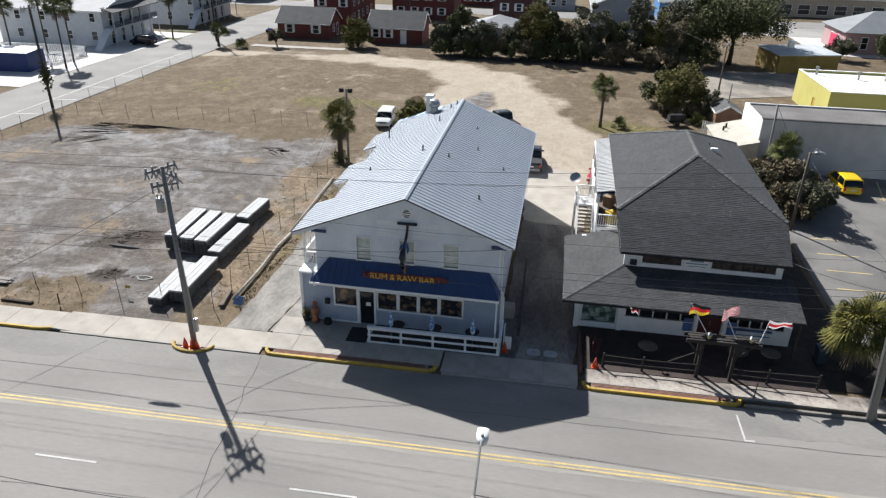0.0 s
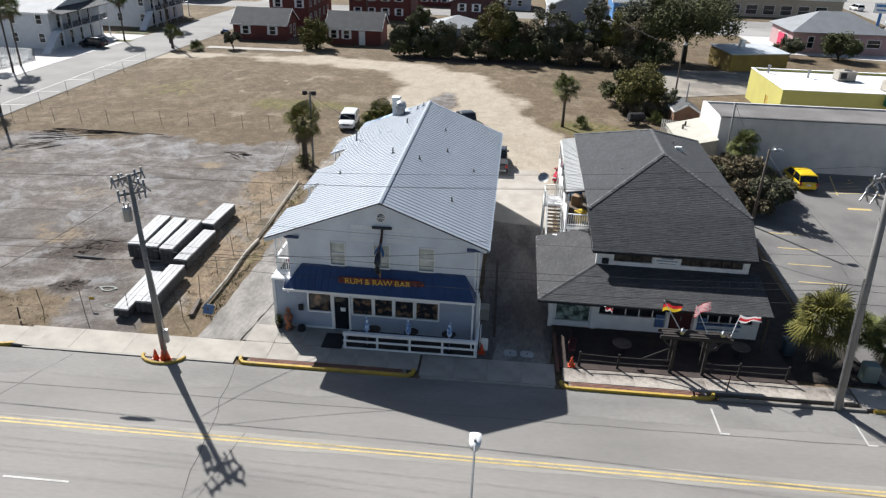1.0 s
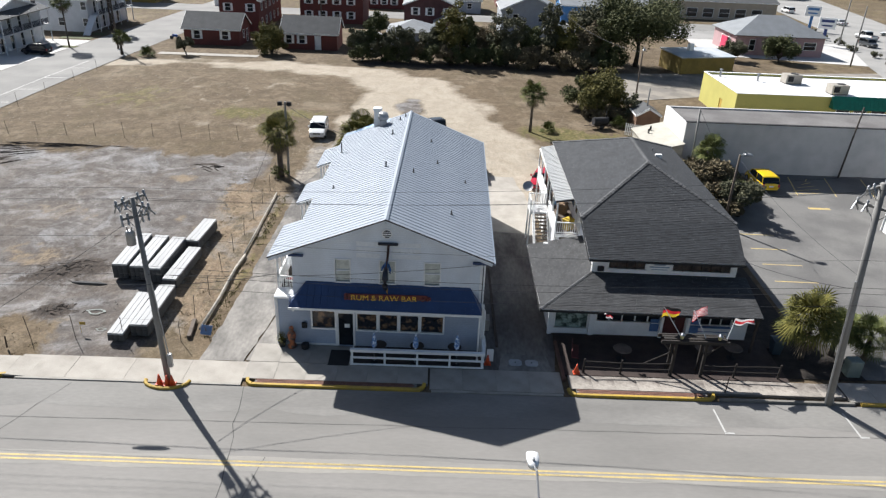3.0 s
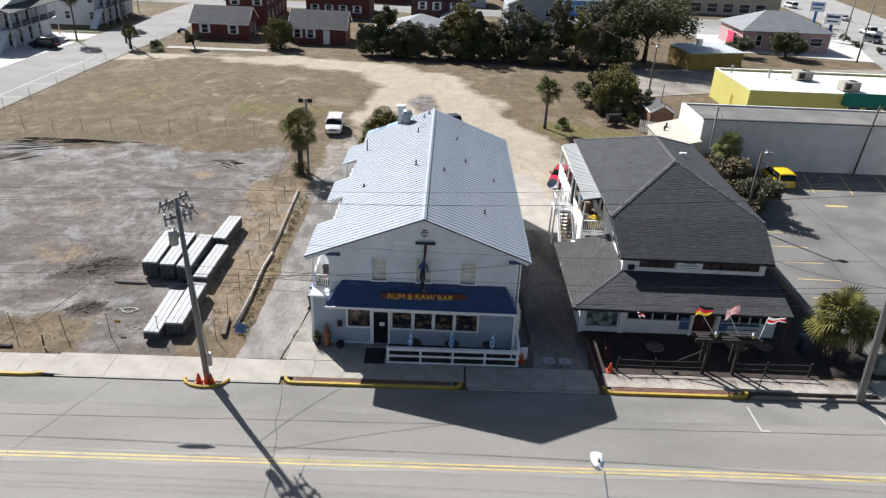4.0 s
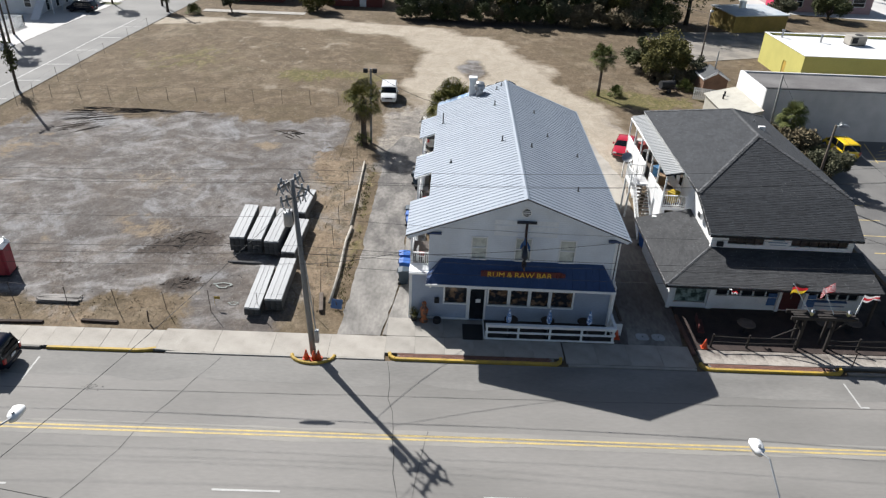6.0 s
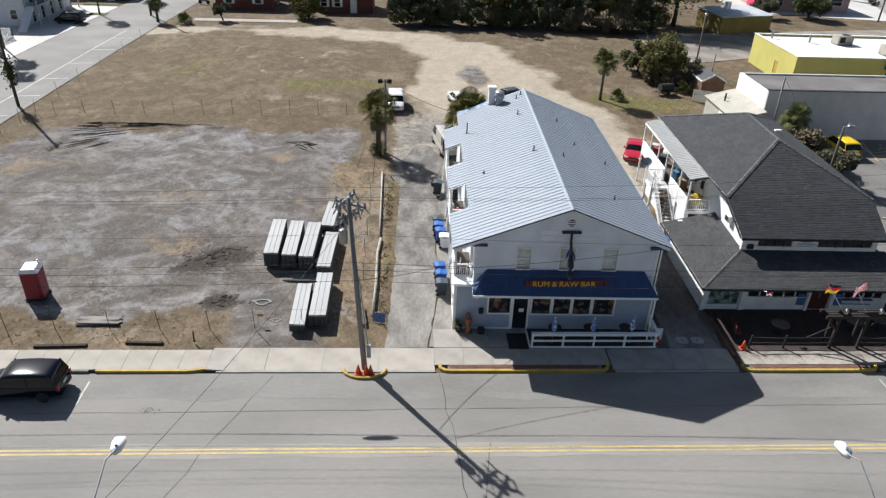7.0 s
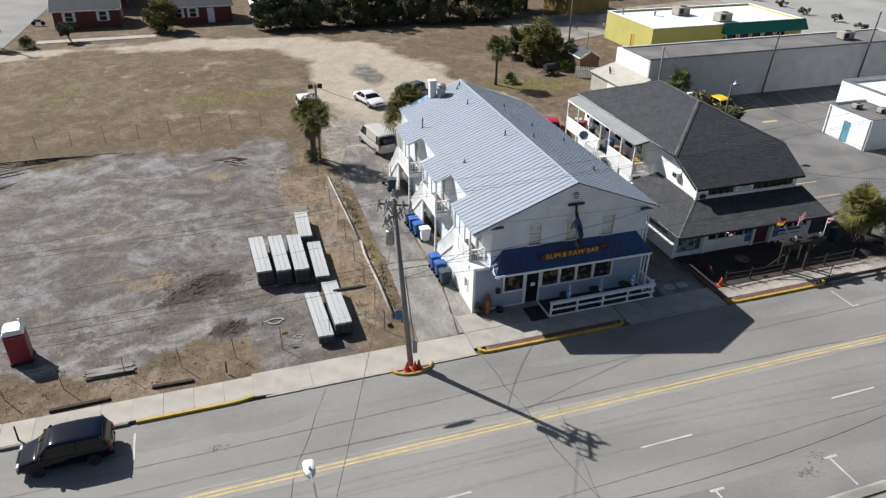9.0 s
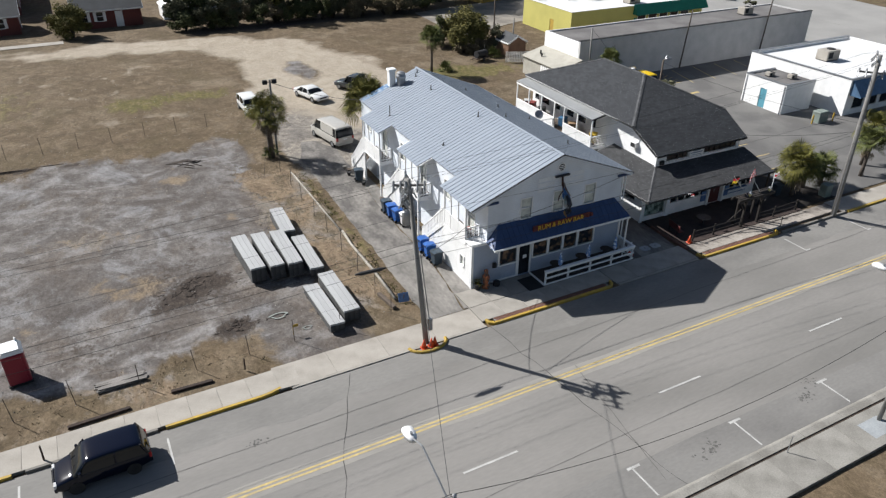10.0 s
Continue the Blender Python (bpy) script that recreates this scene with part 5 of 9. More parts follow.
dish = single("satellite_dish", Geo().lathe([(0.02, 0.0), (0.2, 0.02), (0.38, 0.1), (0.42, 0.15), (0.38, 0.12), (0.02, 0.03)], n=16).cyl((0, 0, 0), (0, 0.05, -0.6), 0.025), STEEL, "grey satellite dish on the gallery rail", "satellite dish", at=(17.6, 21.4, 4.6))
dish.matrix_world = pose(17.2, 20.4, 4.45, 45, -20, 0)

# balcony furniture of the bar
CUSHION = mat("red_cushion", (0.35, 0.07, 0.06), 0.8, var=0.2, fine=12)
for x, y, t in ((1.45, 5.7, 80), (1.45, 13.4, 100), (1.45, 20.6, 75)):
    ch = thing("patio_chair", "white patio chair with red cushion on balcony", "chair", "balcony chairs", at=(x, y, 3.23), turn=t)
    part("seat", Geo().bev(-0.24, -0.24, 0.38, 0.24, 0.24, 0.43, 0.02), WHITE, ch)
    part("backrest", Geo().bev(-0.24, 0.2, 0.43, 0.24, 0.25, 0.9, 0.02), WHITE, ch)
    part("cushion", Geo().bev(-0.21, -0.2, 0.43, 0.21, 0.2, 0.5, 0.03), CUSHION, ch)
    for u in (-0.2, 0.2):
        for v in (-0.2, 0.2):
            part("leg", Geo().cyl((u, v, 0), (u, v, 0.4), 0.02, n=6), WHITE, ch)


# ---- kerbs and pavements ----
def kerb(x0, x1, y, material, label, ends=0.0, z=0.14):
    """A kerb stone run along the street, its ends bent back by a quarter turn where asked."""
    pts = [(x0, y), (x1, y)]
    if ends == 2:
        pts = [(x0, y), (x1 - 0.8, y), (x1 - 0.2, y + 0.07), (x1 + 0.3, y + 0.22)]
    elif ends:
        pts = [(x0 - 0.32, y + 0.55), (x0 - 0.25, y + 0.25), (x0, y + 0.03), (x0 + 0.3, y), (x1 - 0.3, y), (x1, y + 0.03), (x1 + 0.25, y + 0.25), (x1 + 0.32, y + 0.55)]
    g = Geo()
    for (ax, ay), (bx, by) in zip(pts, pts[1:]):
        d = Vector((bx - ax, by - ay, 0)).normalized()
        n = Vector((-d.y, d.x, 0)) * 0.09
        a, b = Vector((ax, ay, 0)), Vector((bx, by, 0)) + d * 0.02
        prof = [(-1.0, -0.05), (-1.0, z - 0.03), (-0.7, z), (1.0, z), (1.0, -0.05)]
        vs = [e + n * u + Vector((0, 0, h)) for e in (a, b) for u, h in prof]
        g.add(vs, [(0, 1, 2, 3, 4), (9, 8, 7, 6, 5)] + [(i, (i + 1) % 5, 5 + (i + 1) % 5, 5 + i) for i in range(5)])
    return single("kerb", g, material, label, "kerb", kind="structure")


kerb(0.2, 9.4, 0.0, YELLOW, "yellow painted concrete kerb by the bar", 1)
kerb(18.1, 25.6, 0.0, YELLOW, "yellow painted concrete kerb by the restaurant", 1)
kerb(-19.3, -13.6, 0.0, YELLOW, "yellow painted concrete kerb by the lot", 2)
kerb(-60, -26.2, 0.0, YELLOW, "yellow painted concrete kerb along the lot")
kerb(-25.6, -19.7, 0.0, KERB, "dark worn concrete kerb along the lot")
kerb(26.1, 33.6, 0.0, KERB, "dark worn concrete kerb near the pole")
kerb(34.0, 46.0, 0.0, YELLOW, "yellow painted concrete kerb by the car park")
kerb(46.4, 90.0, 0.0, KERB, "worn concrete kerb along the car park")
kerb(10.1, 17.4, 0.02, CONCD, "low dropped concrete kerb at the alley", z=0.04)
kerb(-12.7, -0.4, 0.02, CONCD, "low dropped concrete kerb at the driveway", z=0.04)
GREYCONC = mat("grey_kerb_concrete", (0.26, 0.248, 0.222), 0.9, var=0.14, scale=0.7, fine=14, col2=(0.185, 0.175, 0.155), lo=0.4, hi=0.62, rnd=0.05)
g = Geo()
for i in range(72):
    x = -108 + 3.0 * i
    g.prism([(-15.47, -0.05), (-15.47, 0.115), (-15.1, 0.125), (-15.02, 0.10), (-14.9, 0.015), (-14.86, -0.05)], x + 0.012, x + 2.988, "x")
single("kerb", g, GREYCONC, "wide pale rolled concrete kerb across the street", "kerb", kind="structure")
g = Geo()
arc = [(-4.4 + 1.2 * math.cos(math.radians(a)), 0.15 + 0.75 * math.sin(math.radians(a))) for a in range(180, 361, 18)]
for (ax, ay), (bx, by) in zip(arc, arc[1:]):
    g.cyl((ax, ay, 0.05), (bx, by, 0.05), 0.1, n=8)
single("pole_kerb", g, YELLOW, "curved yellow kerb round the pole foot", "kerb", kind="structure")


def slabs(name, x0, x1, y0, y1, step, z, material, label, rows=1):
    """A pavement: a bed with separate slabs and open joints between them."""
    bed = single(name, Geo().box(x0, y0, -0.05, x1, y1, z - 0.012), KERB, label, "pavement", kind="structure")
    n = max(int(round((x1 - x0) / step)), 1)
    w, d = (x1 - x0) / n, (y1 - y0) / rows
    me = Geo().bev(0.006, 0.006, -0.03, w - 0.006, d - 0.006, 0.0, 0.008).mesh("slab", material)
    for j in range(rows):
        for i in range(n):
            o = part("slab", me, None, bed)
            o.location = (x0 + i * w, y0 + j * d, z + random.uniform(-0.006, 0.006))
            o.rotation_euler = (random.uniform(-0.003, 0.003), random.uniform(-0.003, 0.003), 0)
    return bed


slabs("pavement_lot", -60, -13.3, 0.09, 1.85, 1.55, 0.13, CONC, "pale concrete pavement slabs along the lot")
slabs("pavement_drive", -13.3, -0.4, 0.1, 2.15, 3.2, 0.035, CONC, "wide pale concrete driveway apron")
single("pavement_ramp", Geo().add([(-13.32, 0.1, 0.13), (-12.1, 0.1, 0.042), (-12.1, 1.85, 0.042), (-13.32, 1.85, 0.13), (-13.32, 0.1, 0.0), (-12.1, 0.1, 0.0), (-12.1, 1.85, 0.0), (-13.32, 1.85, 0.0)], [(0, 1, 2, 3), (7, 6, 5, 4), (0, 4, 5, 1), (1, 5, 6, 2), (2, 6, 7, 3), (3, 7, 4, 0)]), CONC, "sloping concrete ramp slab of the pavement", "pavement", kind="structure")
slabs("pavement_bar", -0.4, 9.9, 0.5, 2.1, 1.7, 0.1, CONCD, "old concrete pavement slabs before the bar")
slabs("pavement_bar_front", -0.4, 13.0, 2.12, 3.96, 1.7, 0.095, CONCD, "old concrete forecourt slabs before the bar")
slabs("pavement_alley", 10.0, 17.5, 0.14, 2.1, 1.85, 0.04, CONCD, "stained concrete slabs at the alley mouth")
DIRTYCONC = mat("dirty_pavement", (0.30, 0.27, 0.235), 0.9, var=0.16, scale=0.9, fine=9, col2=(0.135, 0.115, 0.10), lo=0.42, hi=0.60, rnd=0.16)
slabs("pavement_restaurant", 17.9, 33.4, 0.5, 1.75, 1.3, 0.12, DIRTYCONC, "pale concrete pavement slabs before the restaurant")
slabs("pavement_east", 33.5, 80, 0.12, 1.9, 1.6, 0.12, CONC, "concrete pavement slabs along the car park")
slabs("pavement_south", -40, 40, -17.65, -15.62, 2.4, 0.14, GREYCONC, "concrete pavement slabs across the street")
sheet("gutter_south", [(-120, -15.66), (120, -15.66), (120, -15.45), (-120, -15.45)], 0.06, RUST, "dark leaf-filled strip behind the kerb", "gutter")
BRICKPAVE = mat("brick_paving", (0.143, 0.0683, 0.0488), 0.9, var=0.2, scale=2.5, fine=14, col2=(0.104, 0.0585, 0.0455), rnd=0.2)
for x0, x1, lab in ((0.35, 9.3, "worn brick paving strip behind the kerb"), (18.2, 25.5, "worn brick strip along the yellow kerb")):
    bed = single("pavement_brick", Geo().box(x0, 0.1, -0.04, x1, 0.47, 0.1), KERB, lab, "pavement", kind="structure")
    me = Geo().bev(0.004, 0.004, 0, 0.226, 0.112, 0.03, 0.006).mesh("brick", BRICKPAVE)
    for r in range(3):
        for i in range(int((x1 - x0) / 0.235) - 1):
            part("brick", me, None, bed).location = (x0 + 0.02 + i * 0.235 + 0.11 * (r % 2), 0.11 + r * 0.12, 0.09 + random.uniform(-0.004, 0.004))
# Red brick taken almost to black: the terrace's shade is in the colour.
TERR = mat("shade_darkened_brick", (0.045, 0.03, 0.0252), 0.9, var=0.2, scale=1.5, fine=9)
single("terrace", Geo().box(17.7, 1.8, -0.03, 30.8, 6.2, 0.1), TERR, "brick terrace with shade put into its colour", "terrace", kind="structure")
single("brick_edging", Geo().bev(17.55, 1.3, 0, 17.75, 5.2, 0.2, 0.02), BRICKPAVE, "low brick edging beside the alley", "edging", kind="structure")
PATCH = mat("pale_patch", (0.323, 0.342, 0.351), 0.85, var=0.1, scale=1.5, fine=12)
sheet("paving_apron", ragged([(14.0, 2.12), (17.1, 2.12), (16.9, 3.7), (14.2, 3.8)], 0.08), 0.012, DRIVE, "worn concrete apron round the covers", "apron")
for x in (14.55, 15.52):
    cv = single("utility_cover", Geo().bev(x, 2.55, -0.02, x + 0.92, 3.35, 0.05, 0.14), PATCH, "pale rounded concrete utility cover in the alley", "utility cover", "alley covers")
    part("lifting_slot", Geo().box(x + 0.42, 2.9, 0.049, x + 0.5, 3.0, 0.053), DARK, cv)
sheet("paving_patch", [(12.05, -17.2), (13.6, -17.2), (13.6, -16.15), (12.05, -16.15)], 0.152, PATCH, "pale repaired patch in the pavement", "patch")
SEAL = mat("crack_sealant", (0.06, 0.057, 0.054), 0.8, var=0.15)
SEALW = mat("faint_dark_line", (0.146, 0.14, 0.13), 0.9, var=0.15)
rng = random.Random(5)


def crack(x, y, dx, dy, n, wob, w, material, lab="thin dark sealed crack in the asphalt"):
    g, p = Geo(), []
    for i in range(n):
        p.append((x + dx * i + rng.uniform(-wob, wob), y + dy * i + rng.uniform(-wob, wob)))
    for (ax, ay), (bx, by) in zip(p, p[1:]):
        q = strip(ax, ay, bx, by, w * rng.uniform(0.6, 1.3))
        g.add([(u, v, 0.0085) for u, v in q], [(0, 1, 2, 3)])
    single("road_crack", g, material, lab, "crack", kind="structure")


crack(-0.2, -0.2, 0.12, -1.0, 16, 0.10, 0.035, SEAL)
crack(-9.5, -0.2, -0.42, -1.0, 15, 0.09, 0.028, SEAL)
crack(-30, -3, -0.3, -1.0, 12, 0.3, 0.03, SEAL)
# A service wire's faint shadow, drawn as a strip on the road.
crack(2.2, -5.5, -0.12, -0.8, 12, 0.04, 0.05, SEALW, "faint painted wire shadow on the asphalt")
crack(-26, -11.6, 2.0, 0.04, 40, 0.05, 0.03, SEALW)
crack(-26, -3.3, 2.0, 0.02, 40, 0.05, 0.05, SEALW)
OIL = mat("oil_stain", (0.148, 0.142, 0.132), 0.85, var=0.3, scale=6, fine=20)
for x, y, r in ((3.9, -13.9, 0.45), (4.6, -13.6, 0.35), (11.9, -13.4, 0.5), (13.0, -12.6, 0.3), (-21, -13.8, 0.5), (-15.5, -3.1, 0.3)):
    g = Geo()
    for k in range(26):
        cx, cy, rr = x + rng.gauss(0, r * 0.8), y + rng.gauss(0, r * 0.45), r * rng.uniform(0.03, 0.22)
        g.add([(cx + rr * math.cos(a) * rng.uniform(0.7, 1.2), cy + rr * math.sin(a), 0.008 + 0.0001 * k) for a in np.linspace(0, 6.28, 8)[:-1]], [tuple(range(7))])
    single("oil_stain", g, OIL, "dark oil spots on the asphalt", "stain", kind="structure")


# ---- terrace rail of the bar ----
rail = thing("terrace_rail", "white timber terrace rail with three boards", "railing")
RL = 5.45
for i in range(5):
    x = RL + 0.05 + i * 1.87
    part("post", Geo().bev(x - 0.06, 2.12, 0.08, x + 0.06, 2.24, 1.1, 0.012), WHITE, rail)
for z, w in ((0.1, 0.1), (0.55, 0.13), (0.97, 0.15)):
    part("board", Geo().bev(RL - 0.05, 2.08, z, 13.1, 2.13, z + w, 0.008), WHITE, rail)
part("cap", Geo().bev(RL - 0.06, 2.03, 1.12, 13.12, 2.26, 1.17, 0.01), WHITE, rail)
for y in (3.2, 3.9):
    part("post", Geo().bev(12.99, y, 0.08, 13.11, y + 0.12, 1.1, 0.012), WHITE, rail)
for z, w in ((0.1, 0.1), (0.55, 0.13), (0.97, 0.15)):
    part("board", Geo().bev(13.05, 2.26, z, 13.1, 4.3, z + w, 0.008), WHITE, rail)
part("cap", Geo().bev(12.98, 2.26, 1.12, 13.15, 4.3, 1.17, 0.01), WHITE, rail)
part("kick_board", Geo().bev(RL - 0.1, 2.16, 0.08, RL - 0.05, 3.9, 0.24, 0.008), WHITE, rail)
sheet("terrace_floor", [(5.45, 2.25), (13, 2.25), (13, 3.96), (5.45, 3.96)], 0.13, DARKWOOD, "dark boarded terrace floor", "terrace")
sheet("doormat", [(4.1, 1.95), (5.3, 1.95), (5.3, 3.5), (4.1, 3.5)], 0.118, RUBBER, "black rubber mat before the door", "mat", kind="")
BLUECLOTH = mat("blue_white_cloth", (0.10, 0.20, 0.42), 0.8, var=0.3, scale=6, fine=14, col2=(0.6, 0.68, 0.78), lo=0.46, hi=0.54)
for x in (6.75, 9.1, 11.5):
    u = thing("folded_parasol", "folded blue and white parasol at the terrace rail", "parasol", "terrace parasols", at=(x, 2.38, 0.1), turn=x * 40)
    part("pole", Geo().cyl((0, 0, 0), (0.03, 0, 2.2), 0.02), STEEL, u)
    part("canopy", Geo().lathe([(0.03, 0), (0.13, 0.1), (0.17, 0.3), (0.12, 0.6), (0.05, 0.95), (0.01, 1.05)], (0.03, 0, 1.05), 9), BLUECLOTH, u)
    part("base", Geo().lathe([(0.22, 0), (0.22, 0.05), (0.05, 0.1)], n=12), DARK, u)
for i in range(3):
    x = 7.0 + 2.2 * i
    t = thing("terrace_table", "small dark round terrace table", "table", "terrace tables", at=(x, 3.15, 0.13))
    part("tabletop", Geo().lathe([(0.4, 0.7), (0.42, 0.72), (0.4, 0.74)], n=16), DARKWOOD, t)
    part("leg", Geo().cyl((0, 0, 0), (0, 0, 0.7), 0.04).lathe([(0.22, 0), (0.05, 0.05)], n=10), DARK, t)
single("utility_fence", Geo().box(13.2, 3.3, 0.02, 13.25, 4.4, 0.9).box(13.3, 3.0, 0.02, 13.7, 3.05, 0.85), WHITE, "small white board fence at the wall corner", "fence")
# by the door
FIG = mat("carved_figure", (0.40, 0.12, 0.04), 0.6, var=0.35, scale=5, fine=12, col2=(0.06, 0.045, 0.04), lo=0.45, hi=0.58)
single("carved_statue", Geo().lathe([(0.26, 0), (0.27, 0.1), (0.15, 0.3), (0.22, 0.55), (0.27, 0.85), (0.2, 1.0), (0.1, 1.1), (0.15, 1.25), (0.12, 1.38), (0.02, 1.45)], n=10), FIG, "red-brown carved wooden statue by the wall", "statue", at=(1.75, 3.7, 0.1), smooth=True)
single("mail_box", Geo().bev(2.35, 3.82, 1.35, 2.65, 3.97, 1.7, 0.03), DARK, "small dark letter box on the wall", "letter box")
single("ash_bin", Geo().lathe([(0.2, 0), (0.24, 0.03), (0.24, 0.3), (0.18, 0.34)], n=12), DARK, "low black tub by the wall", "tub", at=(2.55, 3.6, 0.1))

# No real bed: a near-black sheet paints the restaurant's and palms' shade on the ground.
SHADEGROUND = mat("shade_dark_ground", (0.03, 0.0228, 0.018), 0.95, var=0.3, scale=1.5, fine=7, bump=0.4)
sheet("planting_bed", [(29.9, 2.3), (35.6, 2.3), (35.2, 5.5), (33.5, 8.0), (33.5, 16), (33.9, 24), (29.5, 24), (29.9, 8.5)], 0.012, SHADEGROUND, "dark sheet painting the shade beside the restaurant", "ground")


# ---- poles and wires ----
DARKPOLE = mat("dark_pole_wood", (0.075, 0.062, 0.052), 0.85, var=0.18, scale=1.5, fine=22, stretch=(3, 3, 0.25))


def pole(name, base, top, r0, r1, label, arms=(), transformer=None, group="utility poles", steel=False, dark=False):
    b, t = Vector(base), Vector(top)
    p = thing(name, label, "utility pole", group, at=base)
    part("shaft", Geo().cyl((0, 0, -0.2), t - b, r0, r1, 12), STEEL if steel else DARKPOLE if dark else POLEWOOD, p, smooth=True)
    for f, half, ang in arms:
        c = (t - b) * f
        d = Vector((math.cos(radians(ang)), math.sin(radians(ang)), 0))
        n = Vector((-d.y, d.x, 0))
        g = Geo()
        vs = [c + n * 0.16 + d * s * half + n * u + Vector((0, 0, w)) for s in (-1, 1) for u, w in ((-0.05, -0.06), (0.05, -0.06), (0.05, 0.06), (-0.05, 0.06))]
        g.add(vs, [(0, 1, 2, 3), (7, 6, 5, 4)] + [(i, (i + 1) % 4, 4 + (i + 1) % 4, 4 + i) for i in range(4)])
        arm = part("crossarm", g, POLEWOOD, p)
        part("brace", Geo().cyl(c + n * 0.2 + d * half * 0.6, c + n * 0.1 - Vector((0, 0, 0.7)), 0.02, n=5).cyl(c + n * 0.2 - d * half * 0.6, c + n * 0.1 - Vector((0, 0, 0.7)), 0.02, n=5), STEEL, arm)
        for s in (-0.92, -0.5, 0.5, 0.92):
            q = c + n * 0.16 + d * s * half
            part("insulator", Geo().lathe([(0.03, 0.05), (0.07, 0.1), (0.05, 0.14), (0.08, 0.18), (0.05, 0.23), (0.03, 0.26)], q, 8), STEEL, arm)
            part("cutout", Geo().cyl(q + Vector((0, 0, -0.05)), q + n * 0.28 + Vector((0.06, 0, -0.45)), 0.045, n=6).cyl(q + Vector((0, 0, 0.1)), q - n * 0.3 + Vector((-0.05, 0, -0.3)), 0.04, n=6), STEEL, arm)
    if transformer:
        f, side = transformer
        c = (t - b) * f + Vector((side * 0.42, -0.1, 0))
        tr = part("transformer", Geo().lathe([(0.2, -0.4), (0.23, -0.38), (0.23, 0.35), (0.19, 0.4), (0.05, 0.43)], c, 14), STEEL, p, "grey transformer can", True)
        part("bushing", Geo().cyl(c + Vector((0.1, 0, 0.4)), c + Vector((0.14, 0, 0.62)), 0.035).cyl(c + Vector((-0.1, 0, 0.4)), c + Vector((-0.14, 0, 0.62)), 0.035), STEEL, tr)
    return p


P1, P1T = (-4.4, 0.25, 0.0), (-5.07, 1.0, 10.5)
P2, P2T = (32.2, 0.05, 0.0), (30.9, -0.4, 13.2)
up1 = pole("utility_pole", P1, P1T, 0.17, 0.12, "weathered grey timber pole with two crossarms", ((0.985, 0.95, 65), (0.96, 0.9, -25), (0.90, 0.7, 40)), (0.80, -1))
part("meter_box", Geo().bev(0.12, -0.1, 0.9, 0.36, 0.14, 1.7, 0.02).cyl((0.2, 0.05, 1.7), (-0.2, 0.3, 6.0), 0.035), STEEL, up1, "grey service box and conduit")
up2 = pole("utility_pole", P2, P2T, 0.21, 0.15, "tall grey timber pole with crossarms and conduit", ((0.985, 1.2, 35), (0.90, 1.1, -50)))
part("conduit", Geo().cyl((-0.24, -0.1, 0), (-1.1, -0.5, 8.0), 0.05).cyl((0.24, -0.05, 0), (0.12, 0.1, 0.7), 0.06), STEEL, up2)
vine_pole = pole("utility_pole", (-43.1, 42.6, 0.48), (-43.2, 42.6, 12.0), 0.17, 0.12, "slim dark timber pole at the side street", ((0.97, 1.0, 80),), dark=True)
pole("utility_pole", (-42.6, 85.7, 0.8), (-42.7, 85.7, 12.5), 0.17, 0.12, "slim dark timber pole by the side street", ((0.95, 1.0, 10),), dark=True)
pole("utility_pole", (-44.0, 0.4, 0.0), (-44.0, 0.4, 11.0), 0.17, 0.12, "grey timber pole beyond the lot", ((0.97, 1.0, 90),))
pole("utility_pole", (70.0, 0.4, 0.0), (70.0, 0.4, 13.0), 0.2, 0.14, "tall grey timber pole along the street", ((0.97, 1.2, 90),))
pole("utility_pole", (35.6, 36.2, 0.4), (35.4, 36.2, 7.2), 0.11, 0.09, "short grey pole behind the restaurant")
pole("utility_pole", (51.1, 36.8, 0.4), (51.5, 36.6, 7.8), 0.1, 0.08, "thin dark pole before the grey wall", dark=True)
pole("utility_pole", (66.0, 36.9, 0.4), (66.3, 36.7, 9.4), 0.1, 0.08, "thin dark pole before the grey wall", dark=True)
pole("utility_pole", (-12.2, 103.0, 0.8), (-12.2, 103.0, 11.0), 0.14, 0.1, "thin timber pole among the cottages", dark=True)
pole("utility_pole", (34.9, 52.0, 0.6), (34.9, 52.0, 5.4), 0.09, 0.08, "short dark timber pole by the shed")
pole("utility_pole", (92.0, 118.0, 0.8), (92.0, 118.0, 12.0), 0.15, 0.1, "timber pole along the highway")
pole("utility_pole", (83.0, 96.0, 0.8), (83.0, 96.0, 11.0), 0.15, 0.1, "timber pole along the highway")


